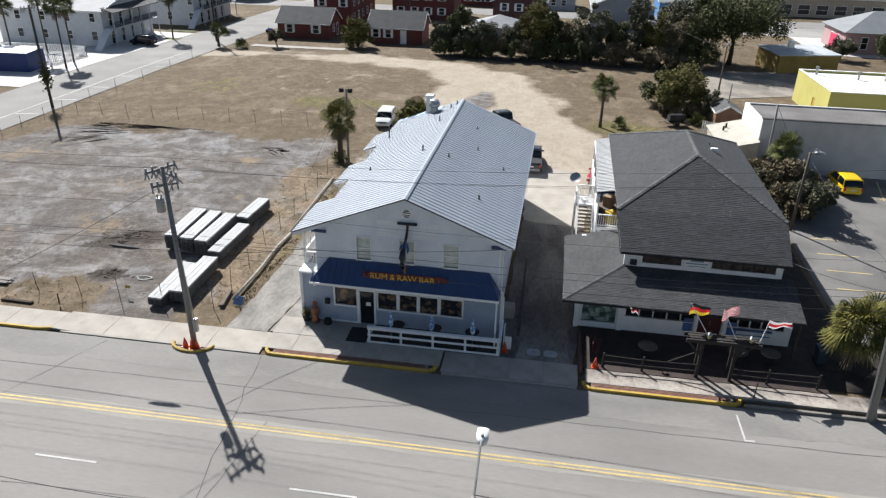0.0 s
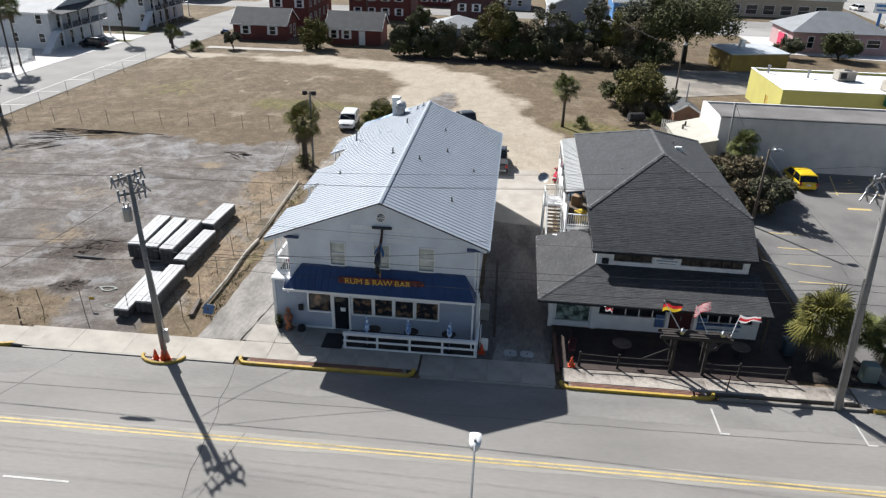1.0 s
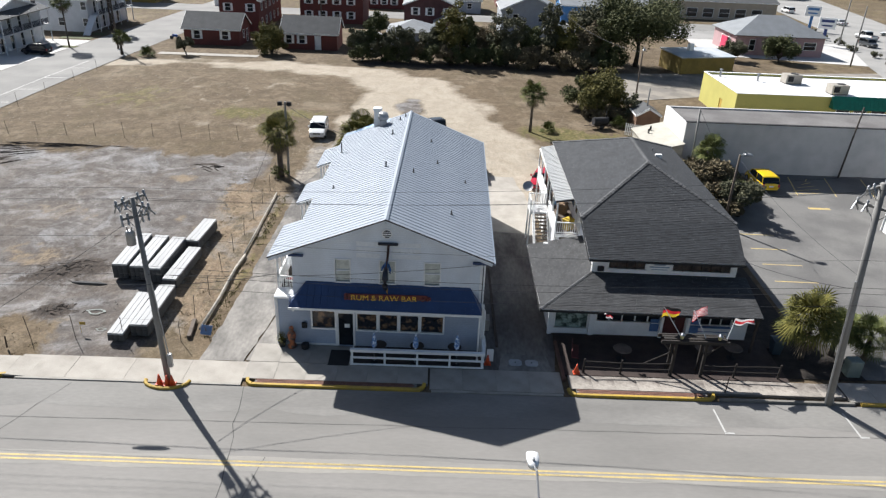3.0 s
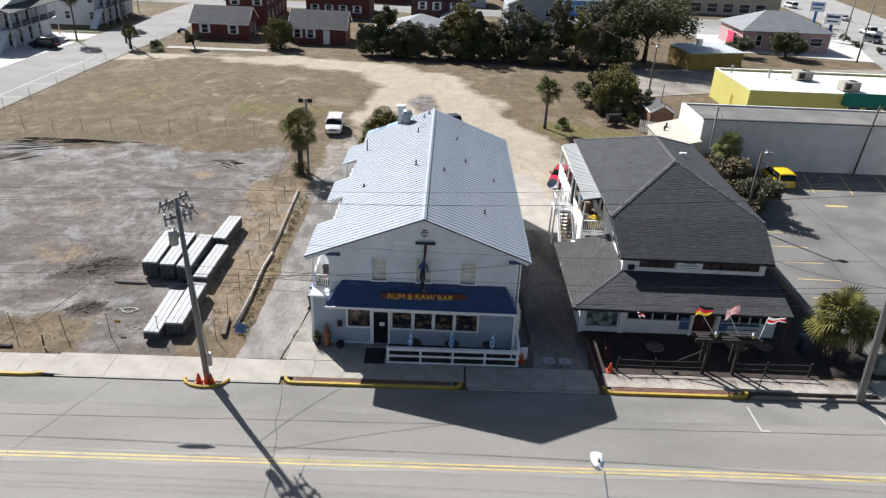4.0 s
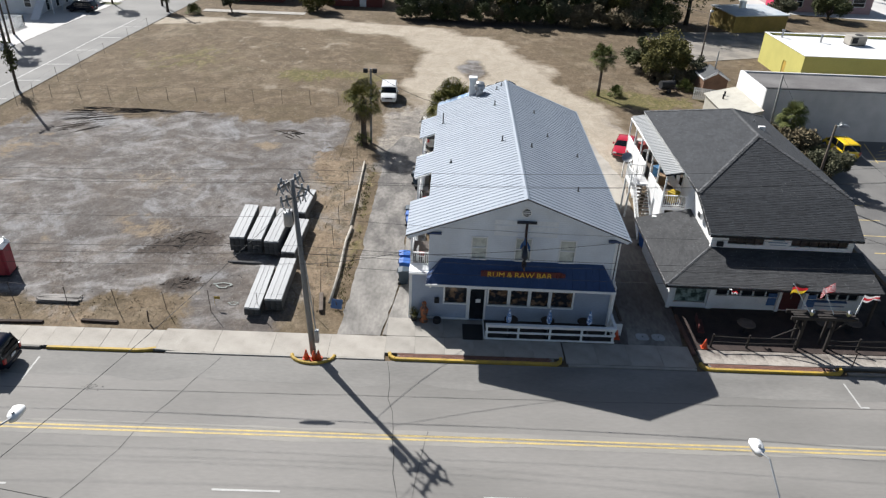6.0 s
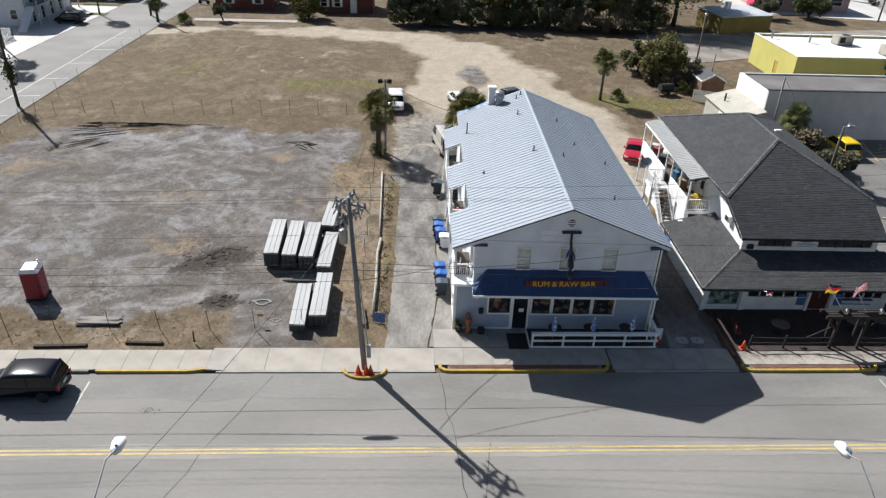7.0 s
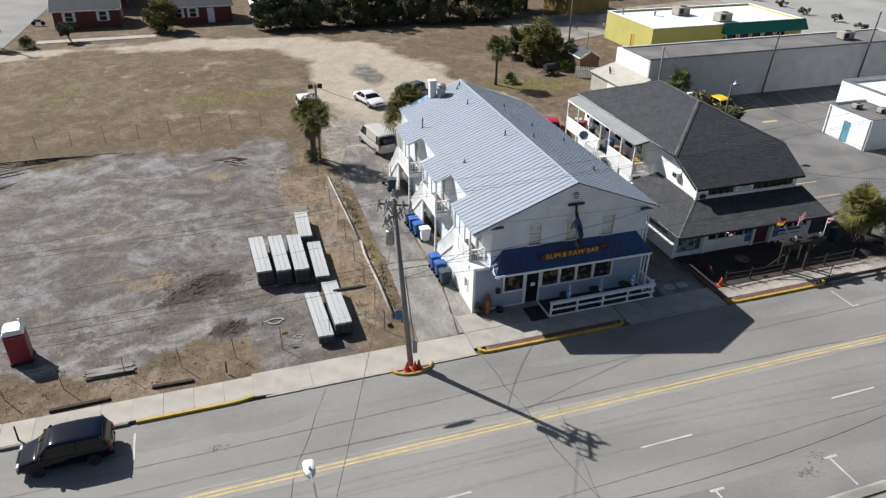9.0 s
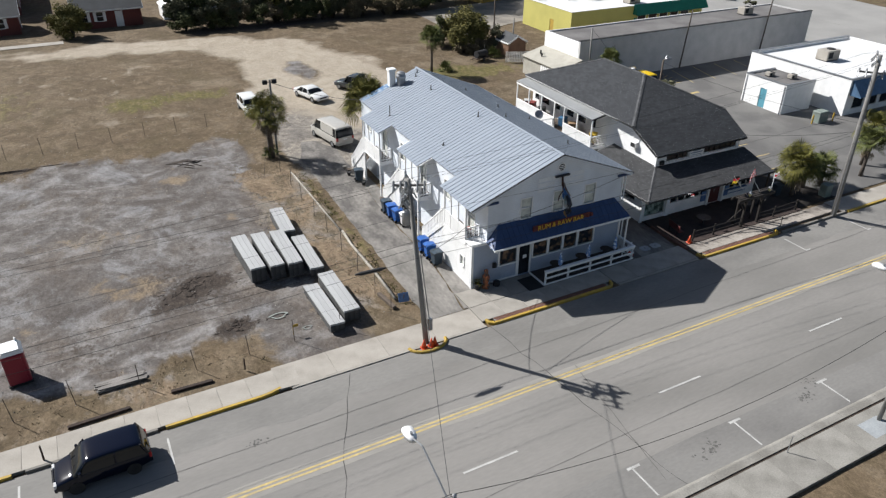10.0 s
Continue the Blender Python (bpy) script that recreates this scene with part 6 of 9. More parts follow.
def lamp_post(base, h, toward, label, dark=False):
    p = thing("street_lamp", label, "street lamp", "street lamps", at=base)
    part("shaft", Geo().cyl((0, 0, -0.1), (0, 0, h), 0.11, 0.09, 10), WOOD if dark else POLEWOOD, p, smooth=True)
    a, d = Vector((0, 0, h - 0.4)), Vector(toward)
    part("arm", Geo().tube([a, a + d * 0.3 + Vector((0, 0, 0.25)), a + d * 0.7 + Vector((0, 0, 0.5)), a + d], 0.035), STEEL, p)
    e = a + d
    m = Matrix.Translation(e) @ Vector((d.x, d.y, 0)).to_track_quat("Y", "Z").to_matrix().to_4x4()
    hd = Geo()
    ring = [(0.05, -0.25, 0.02), (0.16, -0.12, 0.05), (0.2, 0.12, 0.05), (0.19, 0.4, 0.04), (0.1, 0.52, 0.01)]
    top = [m @ Vector((s * x, y, 0.03 + z * 2.0)) for x, y, z in ring for s in (-1, 1)]
    bot = [m @ Vector((s * x, y, -0.06)) for x, y, z in ring for s in (-1, 1)]
    fs = []
    for i in range(4):
        k = 2 * i
        fs += [(k, k + 1, k + 3, k + 2), (10 + k + 2, 10 + k + 3, 10 + k + 1, 10 + k), (k, k + 2, 10 + k + 2, 10 + k), (k + 3, k + 1, 10 + k + 1, 10 + k + 3)]
    fs += [(1, 0, 10, 11), (8, 9, 19, 18)]
    hd.add(top + bot, fs)
    head = part("lamp_head", hd, STEEL if dark else WHITE, p, "grey box lantern" if dark else "white cobra-head lantern", True)
    part("photocell", Geo().cyl(e + Vector((0, 0, 0.1)), e + Vector((0, 0, 0.24)), 0.05), STEEL, head)
    return p


lamp_post((13.45, -16.4, 0.05), 7.9, (0, 2.45, 0.45), "street lamp with white head on a timber pole")
lp = lamp_post((-11.9, -16.4, 0.05), 7.9, (0, 2.9, 0.45), "street lamp with white head on a timber pole")
part("insulator", Geo().lathe([(0.03, 0), (0.08, 0.06), (0.05, 0.12), (0.08, 0.18), (0.02, 0.24)], (0.12, 0, 7.8), 8).lathe([(0.03, 0), (0.08, 0.06), (0.05, 0.12), (0.02, 0.2)], (-0.12, 0, 7.7), 8), STEEL, lp)
lamp_post((38.6, -16.4, 0.05), 7.9, (0, 2.45, 0.45), "street lamp with white head on a timber pole")
lamp_post((34.6, 23.5, 0.22), 6.5, (0.55, 0.0, 0.35), "car park lamp on a dark pole", True)
lamp_post((34.6, 56.5, 0.69), 8.2, (0.4, 0.9, 0.3), "yard lamp on a grey timber pole", True)
fl = thing("flood_light_pole", "timber pole with two black flood lights", "flood light", at=(-4.1, 31.9, 0.33))
part("shaft", Geo().cyl((0, 0, -0.1), (0.05, 0.0, 7.1), 0.12, 0.09, 10), POLEWOOD, fl)
for s in (-1, 1):
    part("flood_light", Geo().bev(s * 0.42 - 0.2, -0.2, 6.75, s * 0.42 + 0.2, 0.1, 7.1, 0.03).cyl((0, 0, 6.85), (s * 0.4, 0, 6.85), 0.03), DARK, fl)


def wire(a, b, sag, r=0.014, n=24):
    a, b = Vector(a), Vector(b)
    pts = [a.lerp(b, i / n) - Vector((0, 0, sag * 4 * (i / n) * (1 - i / n))) for i in range(n + 1)]
    g = Geo().tube(pts, r, 5)
    return single("power_line", g, CABLE, "thin black overhead cable between poles", "cable", "overhead cables")


PW, PE = Vector((-44, 0.4, 0)), Vector((70, 0.4, 0))
for dx, dy, z1, z2, zw, sag in ((-0.7, 0.8, 10.7, 13.2, 10.9, 0.5), (0.4, -0.5, 10.6, 13.1, 10.9, 0.5), (0.8, 0.7, 10.2, 12.6, 10.7, 0.55), (0, -0.2, 8.6, 9.2, 8.9, 0.5), (0.0, -0.15, 6.9, 7.6, 7.0, 0.45), (0, 0.15, 6.3, 7.1, 6.4, 0.45), (0, -0.25, 5.9, 6.6, 6.0, 0.5)):
    k = z1 / 10.5
    c1 = Vector((P1[0] + (P1T[0] - P1[0]) * k + dx, P1[1] + (P1T[1] - P1[1]) * k + dy, z1))
    k = z2 / 13.2
    c2 = Vector((P2[0] + (P2T[0] - P2[0]) * k + dx, P2[1] + (P2T[1] - P2[1]) * k + dy, z2))
    rr = 0.007 if z1 > 8 else 0.010
    wire(c1, c2, sag, rr)
    wire((PW.x, PW.y + dy, zw), c1, sag, rr)
    wire(c2, (PE.x, PE.y + dy, zw + 1.5), sag, rr)
wire((-4.75, 0.6, 5.8), (0.9, 4.9, 4.4), 0.2, 0.015)
wire((-4.75, 0.6, 6.4), (13.0, 4.0, 5.9), 0.35, 0.012)
wire((-4.05, 31.9, 7.2), (2.2, 25.9, 6.4), 0.3, 0.02)
wire((-4.15, 31.9, 7.0), (-6.6, 27.5, 0.3), 0.02, 0.012)
wire((31.6, -0.2, 8.0), (34.6, 23.5, 6.4), 0.5, 0.012)
wire((35.4, 36.2, 7.1), (37.6, 27.0, 0.3), 0.0, 0.02)
wire((31.6, -0.2, 7.4), (29.6, 8.2, 4.6), 0.2, 0.015)
wire((34.6, 56.5, 8.7), (27.6, 78.0, 10.5), 0.9, 0.02)
wire((13.45, -16.3, 7.2), (-11.9, -16.3, 8.0), 1.7, 0.012)
wire((13.45, -16.3, 8.0), (38.6, -16.3, 8.0), 0.5, 0.014)
wire((-11.9, -16.3, 8.0), (-40.0, -16.3, 8.0), 0.5, 0.014)
wire((-11.9, -16.35, 7.9), (-4.9, 0.9, 9.6), 0.4, 0.012)
single("cable_splice", Geo().tube([(-8.6, 0.34, 5.93), (-8.2, 0.34, 5.9), (-7.2, 0.33, 5.88), (-6.8, 0.33, 5.88)], [0.04, 0.11, 0.11, 0.04], 8), CABLE, "black splice case on the overhead cable", "cable splice")

# ---- chain-link fence posts ----
FENCE = mat("rusty_post", (0.112, 0.091, 0.077), 0.7, 0.3, var=0.2, fine=20)
rp = random.Random(11)


def fence(label, pts, h=1.65):
    f = thing("wire_fence", label, "fence", "lot fences")
    tops = []
    for x, y in pts:
        a = Vector((x, y, gz(y) - 0.1))
        b = a + Vector((rp.uniform(-0.12, 0.08), rp.uniform(-0.12, 0.05), h + rp.uniform(-0.15, 0.1)))
        part("post", Geo().cyl(a, b, 0.021, n=6), FENCE, f)
        tops.append((a, b))
    for (a, b), (c, d) in zip(tops, tops[1:]):
        for k in (0.12, 0.96):
            part("wire", Geo().cyl(a.lerp(b, k), c.lerp(d, k), 0.005, n=4), FENCE, f)
    return f


fence("leaning rusty wire fence posts along the pavement", [(x, 4.05) for x in (-38, -35, -32, -29, -26.1, -23.2, -20.0, -17.0, -14.0, -11.3, -8.4, -5.0)])
fence("rusty wire fence posts beside the lane", [(-5.0, 6.65 + 3.05 * i) for i in range(9)])
fence("rusty wire fence posts across the field", [(-38.5 + 3.0 * i, 40.6 + 0.13 * i) for i in range(11)])
fence("rusty wire fence posts along the side street", [(side_x(y) + 2.6 - 0.02 * y, y) for y in (28, 31.7, 34.5, 38, 41, 46, 51.1, 57, 63.9, 70)])

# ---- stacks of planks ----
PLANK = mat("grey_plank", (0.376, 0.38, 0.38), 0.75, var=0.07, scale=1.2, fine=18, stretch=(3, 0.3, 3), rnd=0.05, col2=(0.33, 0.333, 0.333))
# Lower layers: dark wrap and the shade of the sides in one colour.
PLANKD = mat("wrapped_shaded_plank", (0.0715, 0.0715, 0.0715), 0.8, var=0.2, scale=3, fine=18)
plank_me = None


def stack(cx, cy, w, length, turn, layers=6, lab="tidy stack of long grey planks on bearers"):
    s = thing("plank_stack", lab, "plank stack", "plank stacks", at=(cx, cy, gz(cy)), turn=turn)
    n = 3
    bw = w / n
    for j in range(3):
        y = -length / 2 + 0.5 + j * (length - 1) / 2
        part("bearer", Geo().bev(-w / 2, y - 0.06, 0, w / 2, y + 0.06, 0.12, 0.008), WOOD, s)
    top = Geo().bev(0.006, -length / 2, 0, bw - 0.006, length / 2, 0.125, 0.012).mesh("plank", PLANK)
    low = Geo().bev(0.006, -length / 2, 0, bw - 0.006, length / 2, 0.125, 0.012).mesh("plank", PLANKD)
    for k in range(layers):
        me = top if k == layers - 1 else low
        for i in range(n):
            o = part("plank", me, None, s)
            o.location = (-w / 2 + i * bw, rp.uniform(-0.03, 0.03), 0.125 + k * 0.135)
    return s


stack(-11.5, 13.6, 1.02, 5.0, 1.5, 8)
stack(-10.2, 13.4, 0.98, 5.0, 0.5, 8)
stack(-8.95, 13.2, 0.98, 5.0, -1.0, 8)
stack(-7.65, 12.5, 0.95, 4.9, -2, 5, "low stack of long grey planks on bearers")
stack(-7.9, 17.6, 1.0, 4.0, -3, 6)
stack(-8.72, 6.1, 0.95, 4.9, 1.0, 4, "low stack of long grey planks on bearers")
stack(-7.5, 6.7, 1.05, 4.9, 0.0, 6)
# white pipe, sleepers, boards, sign
PIPE = mat("pale_weathered_log", (0.383, 0.35, 0.297), 0.8, var=0.15, scale=2, fine=14)
single("edging_log", Geo().tube([(-4.2, 5.2, 0.16), (-4.1, 9, 0.16), (-4.15, 13, 0.2), (-4.0, 15.2, 0.22)], 0.10, 10), PIPE, "long pale timber pole lying beside the lane", "log", "edging logs", smooth=True)
single("edging_log", Geo().tube([(-4.1, 15.4, 0.22), (-4.15, 20, 0.28), (-4.2, 24, 0.34), (-4.25, 27.2, 0.38)], 0.07, 10), PIPE, "long thin pale timber pole lying beside the lane", "log", "edging logs", smooth=True)
single("sleeper", Geo().bev(-0.13, -1.0, 0, 0.13, 1.0, 0.2, 0.03), WOOD, "weathered timber sleeper on the dirt", "sleeper", "sleepers", at=(-4.75, 5.3, 0.0), turn=8)
BLUESIGN = mat("blue_sign", (0.128, 0.216, 0.384), 0.5, var=0.12, fine=12)
b = thing("fallen_sign", "pale blue sign board leaning by the log", "sign", at=(-3.75, 4.75, 0.02), turn=-10)
o = part("board", Geo().bev(-0.35, -0.02, 0, 0.35, 0.02, 0.6, 0.01), BLUESIGN, b)
o.rotation_euler = (radians(-35), 0, 0)
part("post", Geo().cyl((0, 0.2, 0), (0, 0.02, 0.55), 0.03), WOOD, b)
ROTWOOD = mat("rotting_timber", (0.05, 0.032, 0.024), 0.95, var=0.35, scale=3, fine=12, bump=0.6, col2=(0.02, 0.015, 0.013))
for x, y, t, L in ((-22.2, 2.35, 2, 1.5), (-17.5, 2.65, -2, 1.1)):
    single("sleeper", Geo().bev(-0.12, -L, -0.03, 0.12, L, 0.09, 0.035), ROTWOOD, "dark rotting timber sleeper along the pavement", "sleeper", "sleepers", at=(x, y, 0), turn=90 + t)
PALEBOARD = mat("silvery_board", (0.19, 0.175, 0.16), 0.85, var=0.2, scale=2, fine=20, stretch=(2, 0.3, 2), rnd=0.35)
for i in range(9):
    single("loose_board", Geo().bev(-0.1, -1.25, 0, 0.1, 1.25, 0.05, 0.008), PALEBOARD, "weathered board in a loose pile", "board", "board pile", at=(-20.9 + rp.uniform(-0.15, 0.15), 4.8 + (i % 4 - 1.5) * 0.2, 0.0 + 0.055 * (i // 4)), turn=90 + rp.uniform(-7, 7))
for x, y, s in ((-14.6, 2.7, 0.8), (-24.8, 0.35, 1.0)):
    single("marker_post", Geo().cyl((0, 0, 0), (0.03, 0, s), 0.05, 0.04, 8), RUST, "short rusty marker post by the pavement", "post", "marker posts", at=(x, y, 0.05))
single("marker_post", Geo().cyl((0, 0, 0), (0.02, 0, 1.1), 0.025, 0.025, 8), STEEL, "thin sign post on the pavement", "post", "marker posts", at=(7.3, -15.75, 0.1))
single("marker_post", Geo().cyl((0, 0, 0), (0.02, 0, 1.1), 0.03, 0.03, 8), RUST, "thin rusty post on the pavement", "post", "marker posts", at=(26.6, 0.6, 0.12))
single("survey_flag", Geo().cyl((0, 0, 0), (0, 0, 0.75), 0.012).box(0, -0.005, 0.55, 0.35, 0.005, 0.75), YELLOW, "small yellow survey flag in the dirt", "flag", at=(-11.2, 4.6, 0))
PUDDLE = mat("salt_patch", (0.24, 0.262, 0.241), 0.9, var=0.15, scale=5, fine=14)
for x, y, r in ((-11.4, 7.0, 0.55), (-10.2, 5.0, 0.3)):
    single("lime_ring", Geo().add([(r * (1 + 0.28 * math.sin(3 * a) + 0.15 * math.sin(7 * a + 1)) * math.cos(a) * k, 0.6 * r * math.sin(a) * k, -0.005) for a in np.linspace(0, 6.283, 17)[:-1] for k in (1.0, 0.72)], [(2 * i, (2 * i + 2) % 32, (2 * i + 3) % 32, 2 * i + 1) for i in range(16)]), PUDDLE, "pale dried ring in the dirt", "stain", kind="structure", at=(x, y, 0))
# portable toilet
REDP = mat("red_plastic", (0.264, 0.016, 0.036), 0.45, var=0.08, fine=10)
loo = thing("portable_toilet", "red portable toilet with white roof on dirt", "portable toilet", at=(-25.75, 7.6, 0.0), turn=6)
part("cabin", Geo().bev(-0.55, -0.55, 0.08, 0.55, 0.55, 2.0, 0.06), REDP, loo)
part("roof", Geo().add([(-0.58, -0.58, 2.0), (0.58, -0.58, 2.0), (0.58, 0.58, 2.0), (-0.58, 0.58, 2.0), (-0.4, -0.5, 2.25), (0.4, -0.5, 2.25), (0.4, 0.5, 2.25), (-0.4, 0.5, 2.25)], [(3, 2, 1, 0), (4, 5, 6, 7), (0, 1, 5, 4), (1, 2, 6, 5), (2, 3, 7, 6), (3, 0, 4, 7)]), WHITE, loo, "white translucent roof")
part("door", Geo().bev(-0.38, -0.6, 0.15, 0.38, -0.55, 1.92, 0.01), REDP, loo)
part("skid", Geo().box(-0.6, -0.6, 0, 0.6, -0.4, 0.1).box(-0.6, 0.4, 0, 0.6, 0.6, 0.1), DARK, loo)
part("vent_pipe", Geo().cyl((0.35, 0.4, 2.0), (0.35, 0.4, 2.45), 0.05), WHITE, loo)
# cones
ORANGE = mat("cone_orange", (0.6, 0.08, 0.024), 0.5, var=0.1, fine=12)


def cone(x, y, z, h=0.6):
    c = thing("traffic_cone", "orange traffic cone with a white band", "traffic cone", "traffic cones", at=(x, y, z))
    part("body", Geo().lathe([(0.17, 0.03), (0.03, h)], n=14), ORANGE, c, smooth=True)
    part("base", Geo().bev(-0.2, -0.2, 0, 0.2, 0.2, 0.035, 0.02), ORANGE, c)
    part("band", Geo().lathe([(0.112, h * 0.42), (0.08, h * 0.65)], n=14), WHITE, c)


for x, y, z in ((-4.75, -0.12, 0.02), (-4.05, -0.15, 0.02), (-4.3, -0.2, 0.02), (18.45, 2.0, 0.12), (13.35, 2.7, 0.06)):
    cone(x, y, z)
# bins
BINB = mat("blue_bin_plastic", (0.0213, 0.102, 0.357), 0.45, var=0.08, fine=10)
BIND = mat("dark_bin_plastic", (0.03, 0.05, 0.07), 0.5, var=0.12, fine=10)


def bin_(x, y, z, turn, material, lab, group="wheelie bins"):
    b = thing("wheelie_bin", lab, "bin", group, at=(x, y, z), turn=turn)
    t = [(-0.3, -0.36), (0.3, -0.36), (0.3, 0.36), (-0.3, 0.36)]
    g = Geo().add([(u * 0.78, v * 0.75, 0.06) for u, v in t] + [(u, v, 0.98) for u, v in t], [(3, 2, 1, 0), (4, 5, 6, 7), (0, 1, 5, 4), (1, 2, 6, 5), (2, 3, 7, 6), (3, 0, 4, 7)])
    part("body", g, material, b)
    part("lid", Geo().prism([(-0.4, 0.98), (0.4, 1.0), (0.38, 1.06), (0.1, 1.11), (-0.38, 1.05)], -0.33, 0.33, "x"), material, b)
    part("handle", Geo().cyl((-0.25, 0.43, 0.97), (0.25, 0.43, 0.97), 0.025), DARK, b)
    for s in (-1, 1):
        part("wheel", Geo().cyl((s * 0.22, 0.3, 0.11), (s * 0.27, 0.3, 0.11), 0.11, n=12), RUBBER, b)


# The last bin is a blue one; dark plastic paints in its shade.
for x, y, t, m, lab in ((0.25, 10.1, 95, BINB, "blue wheelie bin beside the stair"), (0.3, 9.1, 88, BINB, "blue wheelie bin beside the stair"), (0.3, 8.0, 92, BIND, "dark navy wheelie bin beside the stair"), (0.4, 15.9, 85, BINB, "blue wheelie bin below the balcony"), (0.5, 15.0, 94, BINB, "blue wheelie bin below the balcony"), (0.35, 16.8, 90, BIND, "dark wheelie bin by the wall"), (0.75, 14.1, 90, WHITE, "grey-white wheelie bin by the wall"), (0.6, 23.2, 80, BIND, "dark green wheelie bin by the wall"), (17.7, 13.9, 20, BINB, "blue wheelie bin in the alley"), (18.35, 14.1, 10, BINB, "blue wheelie bin in the alley"), (31.2, 4.9, 0, BIND, "dark navy wheelie bin under the palm")):
    bin_(x, y, gz(y) + 0.012, t, m, lab)
# clutter along the lane wall
for i, (x, y) in enumerate(((0.2, 24.6), (0.45, 25.2), (0.3, 25.9), (0.6, 22.2), (0.75, 18.6))):
    single("plant_pot", Geo().lathe([(0.12, 0), (0.2, 0.3), (0.22, 0.32), (0.18, 0.3), (0.02, 0.28)], n=10), (DARK, WOOD, CONC)[i % 3], "small plant pot along the wall", "plant pot", "plant pots", at=(x, y, gz(y) + 0.01))

# ---- restaurant terrace fence, gate, flags ----
RAILWOOD = mat("split_rail_wood", (0.0263, 0.021, 0.0179), 0.85, var=0.2, scale=3, fine=24)
rf = thing("split_rail_fence", "dark split-rail timber fence round the terrace", "fence")
FX = [18.85, 21.0, 23.85, 25.7, 27.6, 30.2]
for x in FX:
    part("post", Geo().cyl((x, 2.1, 0.08), (x + 0.02, 2.1, 1.05), 0.07, 0.055, 8), RAILWOOD, rf)
for a, b in ((0, 1), (1, 2), (3, 4), (4, 5)):
    for z in (0.45, 0.85):
        part("rail", Geo().tube([(FX[a], 2.1, z + rp.uniform(-0.04, 0.04)), ((FX[a] + FX[b]) / 2, 2.12, z + rp.uniform(-0.08, 0.02)), (FX[b], 2.1, z + rp.uniform(-0.04, 0.04))], 0.038, 7), RAILWOOD, rf)
part("rail", Geo().tube([(22.3, 2.1, 0.9), (23.85, 2.15, 1.75)], 0.045, 7), RAILWOOD, rf)
gate = thing("entrance_arbour", "dark timber entrance arbour with plank top", "arbour")
for x in (23.9, 25.65):
    part("post", Geo().bev(x - 0.08, 2.0, 0.08, x + 0.08, 2.16, 2.35, 0.015), RAILWOOD, gate)
    part("lower_post", Geo().bev(x - 0.07, 2.65, 0.08, x + 0.07, 2.79, 2.35, 0.015), RAILWOOD, gate)
for y in (1.95, 2.65):
    part("beam", Geo().bev(23.0, y, 2.35, 26.9, y + 0.14, 2.55, 0.02), RAILWOOD, gate)
for i in range(2):
    part("plank", Geo().bev(23.1 + rp.uniform(-0.1, 0.1), 2.12 + i * 0.23, 2.552, 26.8 + rp.uniform(-0.1, 0.1), 2.31 + i * 0.23, 2.59, 0.006), RAILWOOD, gate)
for x, d in ((25.75, 0.75), (23.8, -0.7)):
    part("brace", Geo().cyl((x, 2.08, 1.6), (x + d, 2.02, 2.4), 0.045, n=6), RAILWOOD, gate)
LANTERN = mat("yellow_lantern_glass", (0.55, 0.5, 0.25), 0.3, var=0.2, fine=8)
for x in (24.15, 26.3):
    l = thing("lantern", "small brass lantern on the arbour", "lantern", "arbour lanterns", at=(x, 2.1, 2.59))
    part("glass", Geo().lathe([(0.08, 0.05), (0.15, 0.3)], n=6), LANTERN, l)
    part("cap", Geo().lathe([(0.18, 0.3), (0.05, 0.42), (0.01, 0.48)], n=6), STEEL, l)
    part("foot", Geo().lathe([(0.07, 0), (0.03, 0.05)], n=6), DARK, l)


def cloth(name, w, h, bands, parent, seed, rise=-0.3):
    """A rippling flag, one mesh a band; bands: (from, to, material) down its height."""
    rr = random.Random(seed)
    ph = rr.uniform(0, 6)
    for k, (a, b, m) in enumerate(bands):
        vs, fs, n = [], [], 14
        for i in range(n + 1):
            u = i / n
            for q in (a, (a + b) / 2, b):
                vs.append((u * w * 0.86, 0.11 * w * math.sin(5 * u + ph + 1.5 * q) * u, -q * h * (1 - 0.35 * u) + rise * w * u + 0.05 * math.sin(9 * u + ph)))
        for i in range(n):
            for j in range(2):
                fs.append((3 * i + j, 3 * i + 3 + j, 3 * i + 4 + j, 3 * i + 1 + j))
        part("stripe" if len(bands) > 1 else "cloth", Geo().add(vs, fs), m, parent)


def flagmat(name, col):
    """Thin woven cloth: sunlight shines through it."""
    m = mat(name, col, 0.8, var=0.1, fine=20)
    nd, ln = m.node_tree.nodes, m.node_tree.links
    b = nd["Principled BSDF"]
    tr, mx = nd.new("ShaderNodeBsdfTranslucent"), nd.new("ShaderNodeMixShader")
    ln.new(b.inputs["Base Color"].links[0].from_socket, tr.inputs["Color"])
    mx.inputs[0].default_value = 0.3
    ln.new(b.outputs[0], mx.inputs[1]), ln.new(tr.outputs[0], mx.inputs[2])
    ln.new(mx.outputs[0], nd["Material Output"].inputs["Surface"])
    return m


FRED = flagmat("flag_red", (0.62, 0.03, 0.04))
FWHITE = flagmat("flag_white", (0.8, 0.78, 0.78))
FGOLD = flagmat("flag_gold", (0.78, 0.55, 0.04))
FBLACK = flagmat("flag_black", (0.02, 0.02, 0.02))


